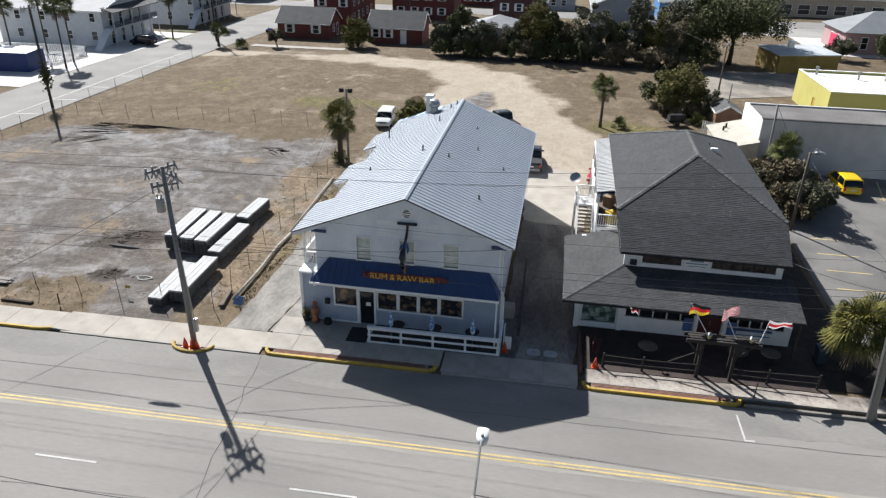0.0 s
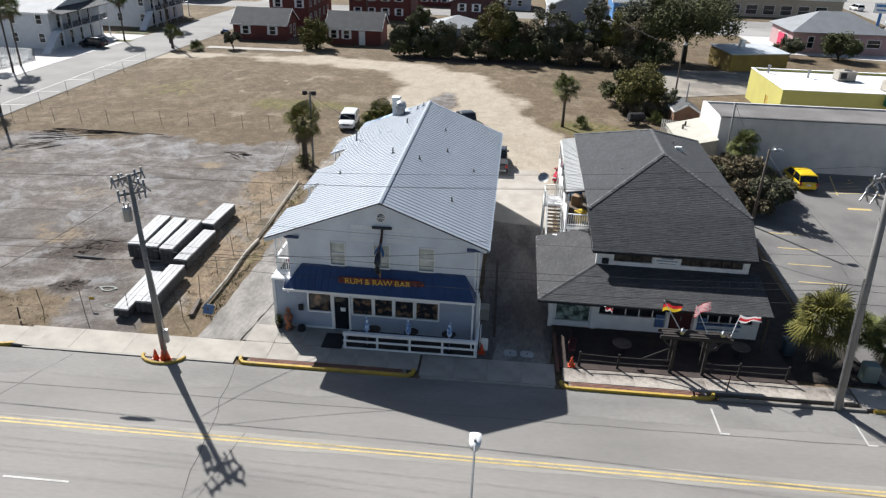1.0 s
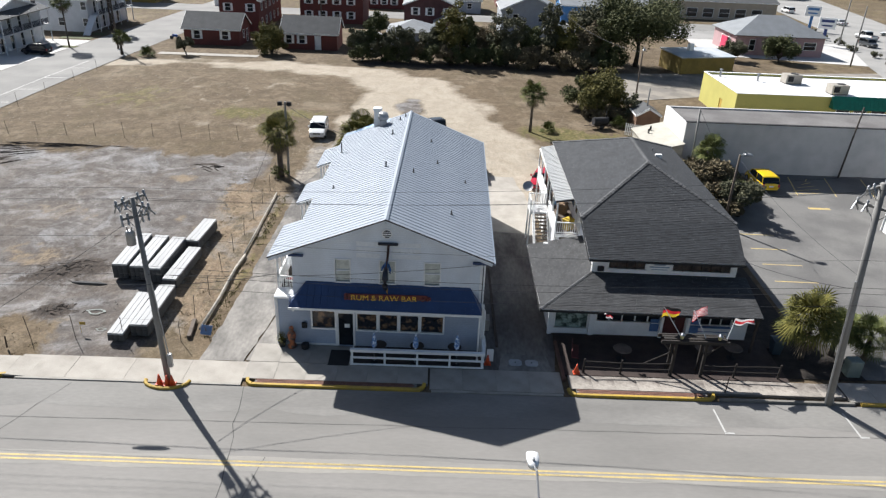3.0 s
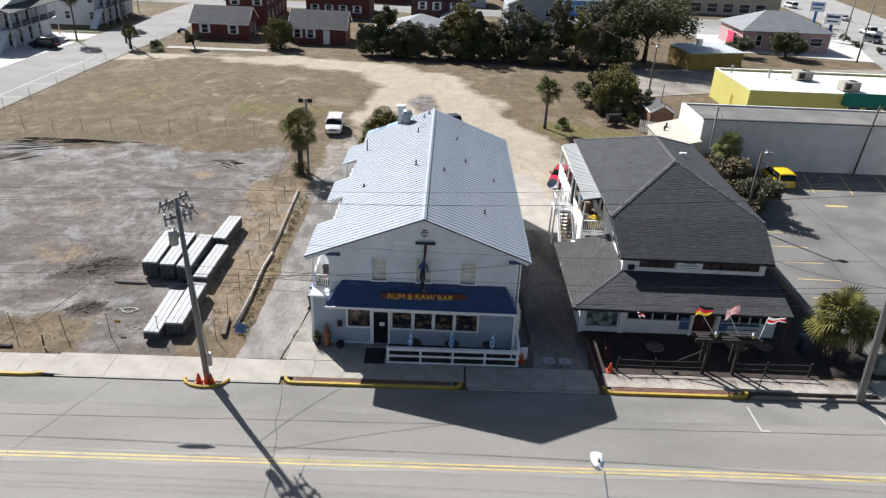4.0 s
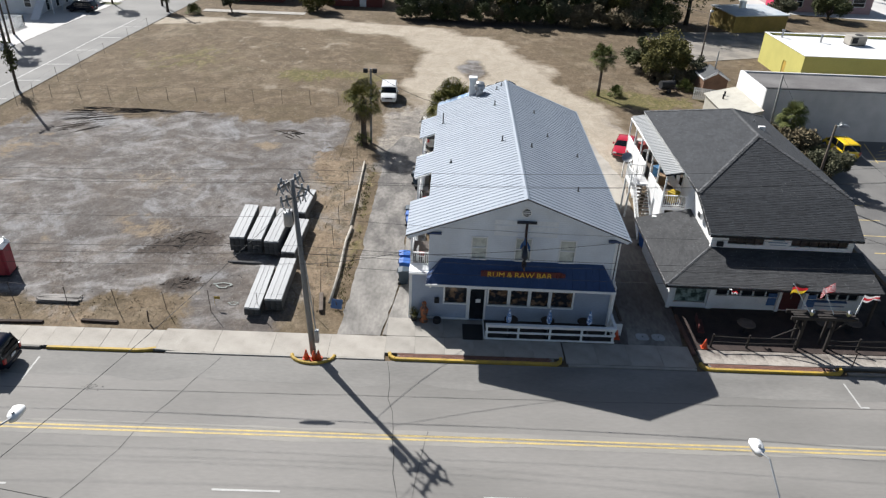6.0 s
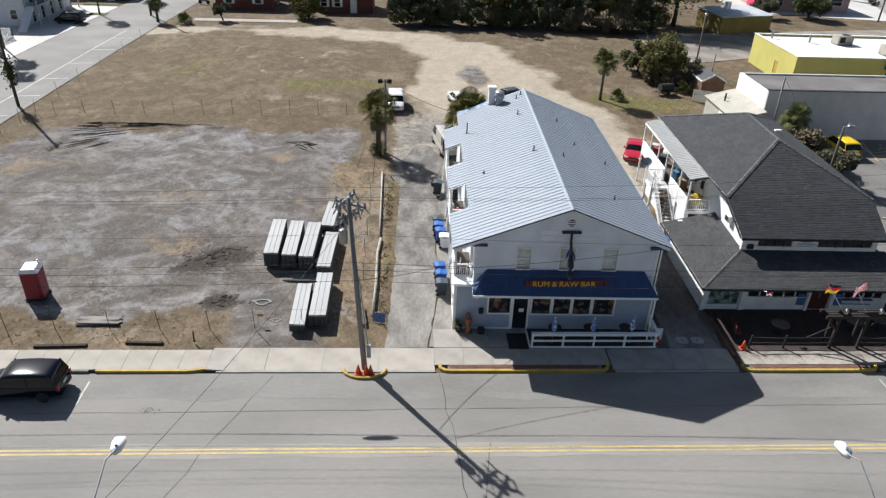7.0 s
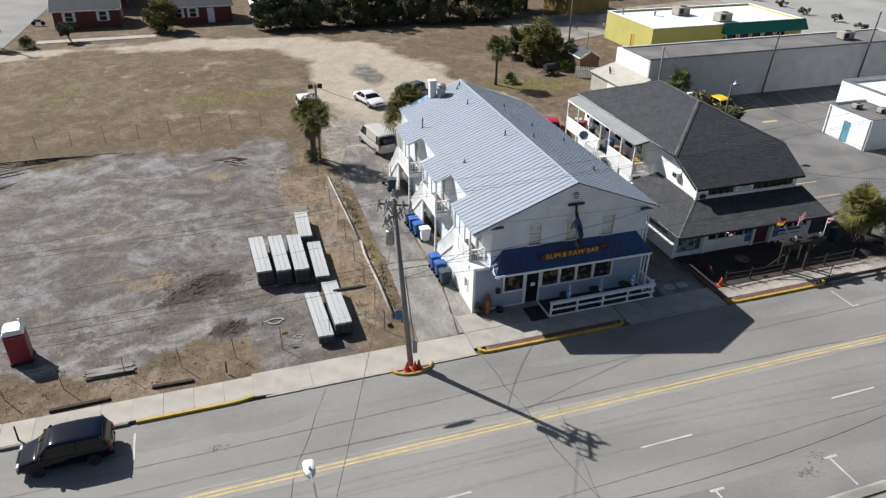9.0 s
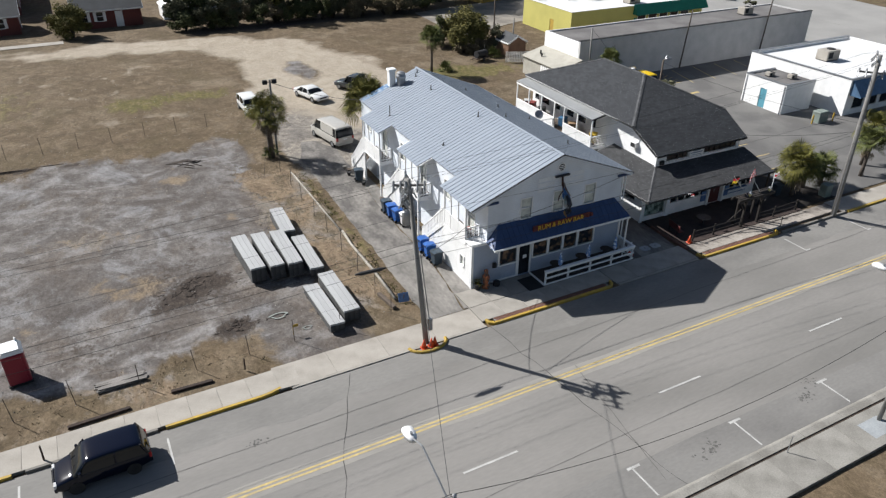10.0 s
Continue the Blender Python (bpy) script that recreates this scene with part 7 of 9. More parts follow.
def flag(base, tip, w, h, bands, lab, seed, turn, rise=-0.3):
    f = thing("flag", lab, "flag", "restaurant flags", at=base)
    d = Vector(tip) - Vector(base)
    part("pole", Geo().cyl((0, 0, 0), d, 0.022, n=7), WHITE, f)
    before = set(bpy.data.objects)
    cloth("cloth", w, h, bands, f, seed, rise)
    for o in [o for o in bpy.data.objects if o not in before]:
        o.matrix_basis = pose(*d, 0, 0, turn)


flag((24.2, 2.35, 2.58), (23.15, 3.1, 4.1), 1.4, 0.68, [(0, 0.33, FBLACK), (0.33, 0.66, FRED), (0.66, 1.0, FGOLD)], "black, red and gold flag on a leaning pole", 2, 25, -0.3)
STARS = [(i / 13, (i + 1) / 13, FRED if i % 2 == 0 else FWHITE) for i in range(13)]
flag((25.6, 2.35, 2.58), (24.85, 2.95, 4.0), 1.1, 0.75, STARS, "red and white striped flag on a leaning pole", 5, 20, 0.1)
flag((26.8, 2.3, 2.55), (27.15, 2.6, 3.8), 1.75, 0.45, [(0, 0.35, FWHITE), (0.35, 0.75, FRED), (0.75, 1.0, FWHITE)], "red and white banner on a short pole", 9, 18, -0.2)
flag((20.3, 4.62, 2.58), (20.3, 4.3, 2.75), 0.5, 0.25, [(0, 0.5, FRED), (0.5, 1.0, FWHITE)], "small red and white pennant at the eave", 12, 0)
for x, y in ((26.4, 4.0), (28.2, 4.1), (21.4, 3.6)):
    t = thing("terrace_table", "round weathered terrace table in shade", "table", "restaurant tables", at=(x, y, 0.1))
    part("tabletop", Geo().lathe([(0.52, 0.7), (0.55, 0.72), (0.53, 0.75)], n=18), WOOD, t)
    part("leg", Geo().cyl((0, 0, 0), (0, 0, 0.7), 0.05).lathe([(0.3, 0), (0.05, 0.06)], n=10), DARK, t)
bench = thing("bench", "maroon painted bench on the terrace", "bench", at=(18.6, 3.6, 0.1), turn=80)
part("seat", Geo().bev(-0.7, -0.2, 0.4, 0.7, 0.2, 0.46, 0.01), MAROON, bench)
part("backrest", Geo().bev(-0.7, 0.18, 0.5, 0.7, 0.23, 0.9, 0.01), MAROON, bench)
for s in (-0.6, 0.6):
    part("leg", Geo().box(s - 0.04, -0.18, 0, s + 0.04, 0.18, 0.4), DARK, bench)
PADM = mat("pad_green", (0.18, 0.216, 0.192), 0.6, var=0.08, fine=10)
single("utility_cabinet", Geo().bev(-0.4, -0.35, 0, 0.4, 0.35, 1.05, 0.05), PADM, "pale green utility cabinet by the pavement", "utility cabinet", at=(34.9, 2.9, 0.05))


# ---- vehicles ----
CARGLASS = mat("tinted_car_glass", (0.006, 0.008, 0.010), 0.06, var=0.1, fine=6, bump=0, spec=0.35)
TAIL = mat("tail_lamp_red", (0.35, 0.01, 0.01), 0.3, var=0.1)
LAMPG = mat("head_lamp_glass", (0.6, 0.6, 0.6), 0.2, var=0.1)
PLATE = mat("number_plate", (0.7, 0.7, 0.7), 0.5, var=0.08)
PROFILES = {
    # y from the rear, hood and belt heights, glasshouse (rear base, rear top, front top, front base), roof height
    "suv": (4.2, 1.8, 1.0, 1.08, (0.04, 0.26, 2.7, 3.3), 1.68),
    "van": (5.3, 2.0, 1.15, 1.2, (0.02, 0.12, 3.9, 4.55), 2.05),
    "hatchback": (4.3, 1.76, 0.96, 1.0, (0.08, 0.36, 2.8, 3.55), 1.6),
    "minivan": (4.8, 1.9, 1.0, 1.05, (0.1, 0.45, 3.1, 4.0), 1.72),
    "sedan": (4.75, 1.85, 0.86, 0.9, (0.75, 1.45, 2.75, 3.5), 1.34),
    "pickup": (5.6, 1.95, 1.02, 1.06, (1.95, 2.15, 3.5, 4.05), 1.82),
}


def car(kind, x, y, z, turn, paint, label, group="parked cars"):
    L, W, hood, belt, (rb, rt, ft, fb), top = PROFILES[kind]
    c = thing("car" if kind in ("sedan", "suv") else {"van": "van", "minivan": "minivan", "hatchback": "hatchback", "pickup": "pickup_truck"}[kind], label, "car" if kind in ("sedan", "suv") else kind.replace("pickup", "pickup truck"), group, at=(x, y, z), turn=turn)
    w = W / 2
    # lower body: rounded cross-sections from tail to nose
    secs = [(0.0, 0.45, belt - 0.12, w * 0.88), (0.08, 0.3, belt - 0.02, w * 0.96), (0.5, 0.26, belt, w), (rb + 0.3, 0.26, belt, w), (fb - 0.1, 0.26, belt, w),
            (fb + 0.15, 0.26, hood, w), (L - 0.5, 0.26, hood - 0.08, w * 0.98), (L - 0.12, 0.3, hood - 0.2, w * 0.9), (L, 0.42, hood - 0.36, w * 0.8)]
    g, n = Geo(), 10
    vs = []
    for yy, zb, zt, hw in secs:
        m = (zb + zt) / 2
        vs += [(s * a * hw, yy - L / 2, q) for s, a, q in ((-1, 0.9, zb), (-1, 1.0, zb + 0.1), (-1, 1.0, m), (-1, 0.97, zt - 0.09), (-1, 0.88, zt), (1, 0.88, zt), (1, 0.97, zt - 0.09), (1, 1.0, m), (1, 1.0, zb + 0.1), (1, 0.9, zb))]
    fs = [(i * n + k, i * n + (k + 1) % n, (i + 1) * n + (k + 1) % n, (i + 1) * n + k) for i in range(len(secs) - 1) for k in range(n)]
    fs += [tuple(range(n - 1, -1, -1)), tuple(range((len(secs) - 1) * n, len(secs) * n))]
    def rounded(ob):
        md = ob.modifiers.new("round", "SUBSURF")
        md.levels = md.render_levels = 2
        ob.data.shade_smooth()
        return ob

    body = rounded(part("body", g.add(vs, fs), paint, c))
    wi, hb = w * 0.76, belt - 0.1
    k = 0.80 if kind == "sedan" else 0.88
    rows = [(rb - 0.02, hb, 0.93, 0.0), (rb + 0.04, hb + 0.1, 0.93, 0.0), (rt, top - 0.06, k, 0.0), (rt + 0.25, top, k, 0.0), ((rt + ft) / 2, top + 0.03, k + 0.01, 0.0), (ft - 0.2, top, k, 0.0), (ft + 0.06, top - 0.07, k - 0.01, 0.0), (fb, hb + 0.1, 0.92, 0.0), (fb + 0.05, hb, 0.92, 0.0)]
    gl = Geo()
    pts = []
    for yy, zz, k, _ in rows:
        pts += [(-w * 0.95, yy - L / 2, hb), (-w * (0.95 + k) / 2, yy - L / 2, (hb + zz) / 2 + 0.02), (-w * k, yy - L / 2, zz - 0.07), (-w * k * 0.86, yy - L / 2, zz), (w * k * 0.86, yy - L / 2, zz), (w * k, yy - L / 2, zz - 0.07), (w * (0.95 + k) / 2, yy - L / 2, (hb + zz) / 2 + 0.02), (w * 0.95, yy - L / 2, hb)]
    fl, top_faces = [], []
    for i in range(len(rows) - 1):
        for k in range(7):
            if k in (2, 3, 4) and 2 <= i <= 5:
                top_faces.append(len(fl))
            fl.append((i * 8 + k, i * 8 + k + 1, (i + 1) * 8 + k + 1, (i + 1) * 8 + k))
    cab = part("cabin", gl.add(pts, fl), CARGLASS, c, "painted roof over dark tinted windows")
    cab.data.materials.append(paint)
    for i in top_faces:
        cab.data.polygons[i].material_index = 1
    rounded(cab)
    for s in (-1, 1):
        for ya, yb in ((rb + 0.12, rt + 0.12), ((rb + fb) / 2 - 0.15, (rt + ft) / 2), (fb - 0.12, ft - 0.06)):
            part("pillar", Geo().cyl((s * w * 0.93, ya - L / 2, belt - 0.06), (s * w * (0.80 if kind == "sedan" else 0.88), yb - L / 2, top - 0.09), 0.045, n=6), paint, c)
        if kind == "van":
            part("side_panel", Geo().slab([(s * (w * 0.965), 0.7 - L / 2, belt - 0.02), (s * (w * 0.965), 3.0 - L / 2, belt - 0.02), (s * (w * 0.915), 3.0 - L / 2, top - 0.1), (s * (w * 0.915), 0.7 - L / 2, top - 0.1)], 0.02), paint, c)
    for s in (-1, 1):
        for yy in (0.85, L - 0.9):
            a = Vector((s * (w - 0.2), yy - L / 2, 0.33))
            ty = part("wheel", Geo().cyl(a, a + Vector((s * 0.215, 0, 0)), 0.33, n=18), RUBBER, c)
            part("rim", Geo().cyl(a + Vector((s * 0.21, 0, 0)), a + Vector((s * 0.225, 0, 0)), 0.2, n=12), DARK if paint is PBLACK else STEEL, ty)
        part("head_lamp", Geo().bev(s * w * 0.68 - 0.16, L / 2 - 0.16, hood - 0.42, s * w * 0.68 + 0.16, L / 2 - 0.03, hood - 0.24, 0.02), LAMPG, c)
        part("tail_lamp", Geo().bev(s * w * 0.84 - 0.09, -L / 2 - 0.015, belt - 0.4, s * w * 0.84 + 0.09, -L / 2 + 0.1, belt - 0.1, 0.01), TAIL, c)
        part("mirror", Geo().bev(s * (w + 0.08) - 0.09, fb - 0.35 - L / 2, belt, s * (w + 0.08) + 0.09, fb - 0.22 - L / 2, belt + 0.16, 0.03), paint, c)
    for ya, yb in ((L / 2 - 0.14, L / 2 + 0.0), (-L / 2 - 0.02, -L / 2 + 0.12)):
        part("bumper", Geo().bev(-w * 0.82, ya, 0.32, w * 0.82, yb, 0.52, 0.04), paint if kind != "pickup" else STEEL, c)
    part("grille", Geo().box(-w * 0.45, L / 2 - 0.06, hood - 0.4, w * 0.45, L / 2 + 0.005, hood - 0.26), DARK, c)
    part("plate", Geo().box(-0.2, -L / 2 - 0.03, belt - 0.38, 0.2, -L / 2 - 0.005, belt - 0.26), PLATE, c)
    if kind == "pickup":
        part("bed", Geo().box(-w * 0.8, 0.12 - L / 2, belt - 0.02, w * 0.8, rb - 0.1 - L / 2, belt + 0.006), DARK, c)
    return c


def paint(name, col, rough=0.12, spec=0.5):
    m = mat(name, col, rough, 0.0, var=0.04, scale=0.8, fine=6, bump=0.0, spec=spec)
    m.node_tree.nodes["Principled BSDF"].inputs["Coat Weight"].default_value = 0.5 * spec
    return m


PBLACK, PWHITE, PBEIGE, PYEL, PRED, PSILV, PDARK = (paint("paint_black", (0.0025, 0.0045, 0.013), 0.1, 0.22), paint("paint_white", (0.74, 0.74, 0.72)), paint("paint_beige", (0.47, 0.45, 0.41)),
    paint("paint_yellow", (0.75, 0.50, 0.015)), paint("paint_red", (0.42, 0.02, 0.04)), paint("paint_silver", (0.40, 0.41, 0.43)), paint("paint_charcoal", (0.05, 0.055, 0.06)))
car("suv", -22.3, -1.55, 0.0, 91, PBLACK, "glossy black sport utility car parked at the kerb")
car("hatchback", 41.9, 33.9, 0.36, 2, PYEL, "yellow hatchback parked by the grey wall")
car("suv", -3.3, 44.7, 0.5, 182, PWHITE, "white sport utility car parked on sandy dirt")
car("sedan", 4.0, 46.0, 0.52, 196, PWHITE, "white coupe parked on the sandy yard")
car("van", 1.75, 33.2, 0.33, 10, PBEIGE, "beige panel van parked behind the bar")
car("pickup", 9.7, 46.4, 0.54, 30, PDARK, "charcoal pickup truck on the sandy yard")
car("pickup", 13.5, 34.6, 0.37, 2, PDARK, "dark pickup truck parked behind the bar")
car("sedan", 20.2, 32.2, 0.34, 160, PRED, "red car parked in the sandy yard")
car("suv", -52.6, 79.6, 0.806, 88, PBLACK, "black sport utility car before the motel")
for x, y, t, p, k, tint in ((100, 96, 8, PSILV, "suv", "silver"), (103, 128, 8, PWHITE, "pickup", "white"), (98, 118, 188, PDARK, "suv", "charcoal"), (108, 150, 9, PSILV, "sedan", "silver"), (112, 134, 60, PWHITE, "sedan", "white"), (116, 128, 60, PDARK, "sedan", "charcoal"), (104, 170, 9, PWHITE, "suv", "white")):
    car(k, x, y, 0.81, t, p, tint + " car on the distant highway", "highway cars")

# ---- plants ----
PALMLEAF = leafmat("palm_leaf", (0.029, 0.0455, 0.0149), (0.132, 0.14, 0.0455))
PALMGOLD = leafmat("sunlit_palm_leaf", (0.028, 0.038, 0.012), (0.175, 0.158, 0.042))
DEADLEAF = leafmat("dead_palm_leaf", (0.0884, 0.068, 0.0476), (0.204, 0.163, 0.116))
LEAF = leafmat("tree_leaf", (0.0227, 0.0312, 0.0132), (0.0992, 0.104, 0.0425))
LEAFY = leafmat("yellow_green_leaf", (0.0382, 0.0407, 0.0128), (0.17, 0.149, 0.0467))
LEAFG = leafmat("grey_green_leaf", (0.0398, 0.0442, 0.0265), (0.115, 0.111, 0.0663))
LEAFB = leafmat("brown_twig_leaf", (0.0601, 0.0473, 0.0301), (0.163, 0.133, 0.0773))
TRUNK = mat("palm_trunk", (0.091, 0.0735, 0.0595), 0.9, var=0.2, scale=3, fine=14, bump=0.5)
BARK = mat("tree_bark", (0.063, 0.0525, 0.042), 0.9, var=0.2, scale=3, fine=14, bump=0.5)


def fan_leaves(g, c, r, count, rr, low=-0.5, high=1.2, blades=15):
    """Fan leaves round a palm's top: stalk and a spread of narrow folded blades."""
    for _ in range(count):
        az, el = rr.uniform(0, 6.283), rr.uniform(low, high)
        d = Vector((math.cos(az) * math.cos(el), math.sin(az) * math.cos(el), math.sin(el)))
        s = d.cross(Vector((0, 0, 1))).normalized()
        u = s.cross(d)
        tw = rr.gauss(0, 0.45)
        s, u = s * math.cos(tw) + u * math.sin(tw), u * math.cos(tw) - s * math.sin(tw)
        L = r * rr.uniform(0.3, 0.72)
        hub = c + d * L + Vector((0, 0, -0.12 * r * (1 - math.sin(el))))
        q = 0.018
        g.add([c + s * q, c - s * q, hub - s * q, hub + s * q], [(0, 1, 2, 3)])
        fl, droop = r * rr.uniform(0.34, 0.6), rr.uniform(0.05, 0.5)
        for i in range(blades):
            a = (i / (blades - 1) - 0.5) * 3.3
            bd = (d * math.cos(a) + s * math.sin(a)).normalized()
            tip = hub + bd * fl * (0.75 + 0.25 * math.cos(a)) * rr.uniform(0.82, 1.12) - Vector((0, 0, droop * fl)) + u * 0.05
            mid = hub + bd * fl * 0.55 + u * 0.06 * fl
            wv = bd.cross(u).normalized() * fl * 0.042
            g.add([hub, mid + wv, tip, mid - wv], [(0, 1, 2, 3)])


def palm(x, y, h, r, label, leaves=60, leaf=None, dead=10, seed=0, skirt=False, lean=(0.0, 0.0), group="palms", tr=0.16):
    rr = random.Random(seed + int(x * 7 + y * 13))
    p = thing("palm_tree", label, "palm tree", group, at=(x, y, gz(y) - 0.02))
    pts = [Vector((lean[0] * t * t, lean[1] * t * t, h * t)) for t in (0, 0.25, 0.5, 0.75, 1.0)]
    part("trunk", Geo().tube(pts, [tr * 1.25, tr, tr * 0.95, tr, tr * 1.15], 9), TRUNK, p, smooth=True)
    c = pts[-1]
    g = Geo()
    fan_leaves(g, c, r, int(leaves * 1.5), rr, -0.5)
    part("crown", g, leaf or PALMLEAF, p)
    if dead:
        g = Geo()
        fan_leaves(g, c - Vector((0, 0, 0.2)), r * 0.78, dead, rr, -1.35, -0.7)
        part("dead_fronds", g, DEADLEAF, p, "grey-brown hanging dead fronds")
    if skirt:
        g = Geo()
        fan_leaves(g, Vector((0.1, 0, 0.3)), 1.0, 24, rr, -0.1, 1.3)
        fan_leaves(g, Vector((-0.3, -0.2, 0.4)), 0.8, 14, rr, -0.1, 1.3)
        part("undergrowth", g, PALMLEAF, p, "low palm shoots round the trunk")
    return p


palm(-4.75, 31.5, 4.4, 2.0, "shaggy palm with hanging dead fronds in the dirt", 46, PALMGOLD, dead=30, skirt=True, tr=0.27)
palm(20.7, 48.6, 4.6, 1.75, "single palm standing in the dry grass", 52, dead=8)
palm(3.3, 27.5, 5.7, 2.2, "bushy palm behind the bar", 90, PALMGOLD, dead=0)
palm(32.6, 4.4, 2.9, 2.0, "broad sunlit palm beside the restaurant", 70, PALMGOLD, dead=10)
palm(34.7, 4.9, 2.2, 1.35, "low palm beside the restaurant", 50, PALMLEAF, dead=4)
palm(36.6, 4.6, 1.7, 1.5, "low palm by the car park", 46, PALMLEAF, dead=4)
palm(44.0, 5.8, 3.6, 1.7, "leaning palm by the pavement", 50, PALMGOLD, dead=8, lean=(0.5, 0.2))
palm(41.6, 4.2, 3.2, 1.6, "leaning palm by the pavement", 50, PALMLEAF, dead=8, lean=(0.7, 0.3))
palm(36.1, 33.2, 3.9, 1.6, "palm among shrubs behind the restaurant", 60, PALMLEAF, dead=6)
palm(-53.4, 60.4, 8.6, 1.7, "tall slim palm on the motel forecourt", 46, tr=0.12, dead=10)
palm(-55.0, 64.5, 8.0, 1.7, "tall slim palm on the motel forecourt", 46, tr=0.12, dead=10)
palm(-60.5, 66.5, 9.0, 1.8, "tall slim palm by the pool", 46, tr=0.12, dead=10)
palm(-66.0, 66.0, 7.6, 1.8, "tall slim palm by the pool", 46, tr=0.12, dead=10)
palm(-50.6, 85.8, 7.2, 1.8, "tall slim palm on the verge", 46, tr=0.12, dead=8)
palm(-51.0, 103.0, 8.6, 2.0, "tall palm before the far motel", 46, tr=0.14, dead=8)
palm(-40.3, 81.6, 2.8, 1.3, "short shaggy palm by the track", 40, dead=16, tr=0.2)
for x, y, s in ((-36.2, 81.2, 1.2), (22.8, 48.9, 0.9), (31.9, 52.0, 1.0), (-44.0, 92.0, 1.0)):
    p = thing("palmetto", "low bushy palmetto clump in the grass", "palmetto", "palmettos", at=(x, y, gz(y) - 0.05))
    g = Geo()
    fan_leaves(g, Vector((0, 0, 0.25)), 1.25 * s, 44, random.Random(int(x * 3 + 90)), -0.1, 1.4)
    part("leaves", g, PALMLEAF, p)
pp = thing("potted_plant", "leafy green plant in a dark pot", "plant", at=(1.15, 3.75, 0.1))
part("pot", Geo().lathe([(0.16, 0), (0.24, 0.4), (0.26, 0.42), (0.2, 0.4), (0.02, 0.38)], n=12), DARK, pp)
g = Geo()
fan_leaves(g, Vector((0, 0, 0.42)), 0.6, 26, random.Random(3), 0.1, 1.4, 5)
part("leaves", g, PALMGOLD, pp)


def tree(x, y, h, r, label, leaf, clumps=26, per=95, size=0.3, trunk_h=0.35, seed=0, name="tree", squash=0.8, group="tree line"):
    """Tapered trunk, forking limbs and a crown of leaf clumps with gaps."""
    rr = random.Random(int(x * 31 + y * 17) + seed)
    p = thing(name, label, name.replace("_", " "), group, at=(x, y, gz(y) - 0.05))
    top = Vector((rr.uniform(-0.3, 0.3), rr.uniform(-0.3, 0.3), h * trunk_h))
    g = Geo().tube([(0, 0, 0), top * 0.5 + Vector((rr.uniform(-0.1, 0.1), 0, 0)), top], [0.05 * r + 0.08, 0.04 * r + 0.06, 0.035 * r + 0.05], 8)
    cr = Geo()
    for k in range(clumps):
        az, el, q = rr.uniform(0, 6.283), math.asin(rr.uniform(-0.75, 1.0)), rr.uniform(0.4, 1.12)
        c = Vector((math.cos(az) * math.cos(el) * r * q, math.sin(az) * math.cos(el) * r * q, h * (0.5 + 0.5 * trunk_h) + math.sin(el) * (h * (1 - trunk_h)) * 0.5 * q * squash * 1.2))
        c.z = max(c.z, 0.3)
        if k < 9:
            g.tube([top, top.lerp(c, 0.55) + Vector((0, 0, 0.1 * h)), c], [0.03 * r + 0.03, 0.02 * r + 0.02, 0.015], 5)
        cs = r * rr.uniform(0.2, 0.42)
        for _ in range(int(per * 2.4)):
            d = Vector((rr.gauss(0, 1), rr.gauss(0, 1), rr.gauss(0, 0.75)))
            o = c + d.normalized() * cs * rr.uniform(0.35, 1.05)
            if o.z < 0.1:
                continue
            a = Vector((rr.gauss(0, 1), rr.gauss(0, 1), rr.gauss(0, 0.6))).normalized()
            b = a.orthogonal().normalized()
            s = size * 0.62 * rr.uniform(0.55, 1.3)
            cr.add([o - a * s, o + b * s * 0.45, o + a * s, o - b * s * 0.45], [(0, 1, 2, 3)])
    part("trunk", g, BARK, p, smooth=True)
    part("crown", cr, leaf, p)
    return p


rt = random.Random(21)
line = [(-3.6, 85.5, 4.6, 1.7, LEAFG), (-0.8, 87, 6.6, 2.0, LEAF), (3.2, 85, 4.8, 2.4, LEAFG), (8.6, 86.5, 5.0, 2.2, LEAFG), (11.8, 85.5, 8.6, 2.2, LEAFY), (14, 87.5, 7.4, 2.0, LEAF), (17.6, 88, 5.0, 2.0, LEAFB), (20.6, 86, 8.0, 2.6, LEAFG),
        (24.6, 87, 5.6, 2.2, LEAF), (28, 87.5, 9.2, 2.1, LEAFG), (30.6, 86, 7.6, 2.2, LEAFY), (34, 85, 6.6, 2.4, LEAFB), (37, 84, 8.0, 2.8, LEAF)]
for x, y, h, r, m in line:
    tree(x, y, h, r, "dense dark evergreen tree behind the lot", m, 46, 90, 0.28, 0.08, squash=0.95)
for i in range(16):
    x = -2.5 + 2.6 * i + rt.uniform(-0.5, 0.5)
    tree(x, 83.9 - 0.09 * max(x - 12, 0) + rt.uniform(-0.5, 0.6), rt.uniform(2.4, 3.6), rt.uniform(1.6, 2.3), "dark overgrown shrub along the back fence", rt.choice((LEAF, LEAFB, LEAFG)), 24, 80, 0.26, 0.05, name="shrub", group="back shrubs")
tree(42.5, 88, 11.0, 7.4, "big spreading live oak with dark crown", LEAF, 64, 150, 0.36, 0.35, squash=0.75)
tree(36, 92, 9.0, 4.5, "dark evergreen tree beside the oak", LEAFG, 36, 110, 0.34, 0.3)
tree(-18.2, 87.2, 4.4, 2.3, "rounded yellow-green bush by the cottage", LEAFY, 52, 110, 0.24, 0.02, squash=0.95)
tree(-31.0, 83.8, 2.6, 1.3, "small grey-green bush by the track", LEAFG, 18, 80, 0.2, 0.25, name="shrub", group="track shrubs")
tree(30.8, 57.5, 4.9, 3.0, "large yellow-green bush in the yard", LEAFY, 56, 110, 0.26, 0.04, name="shrub", group="yard shrubs")
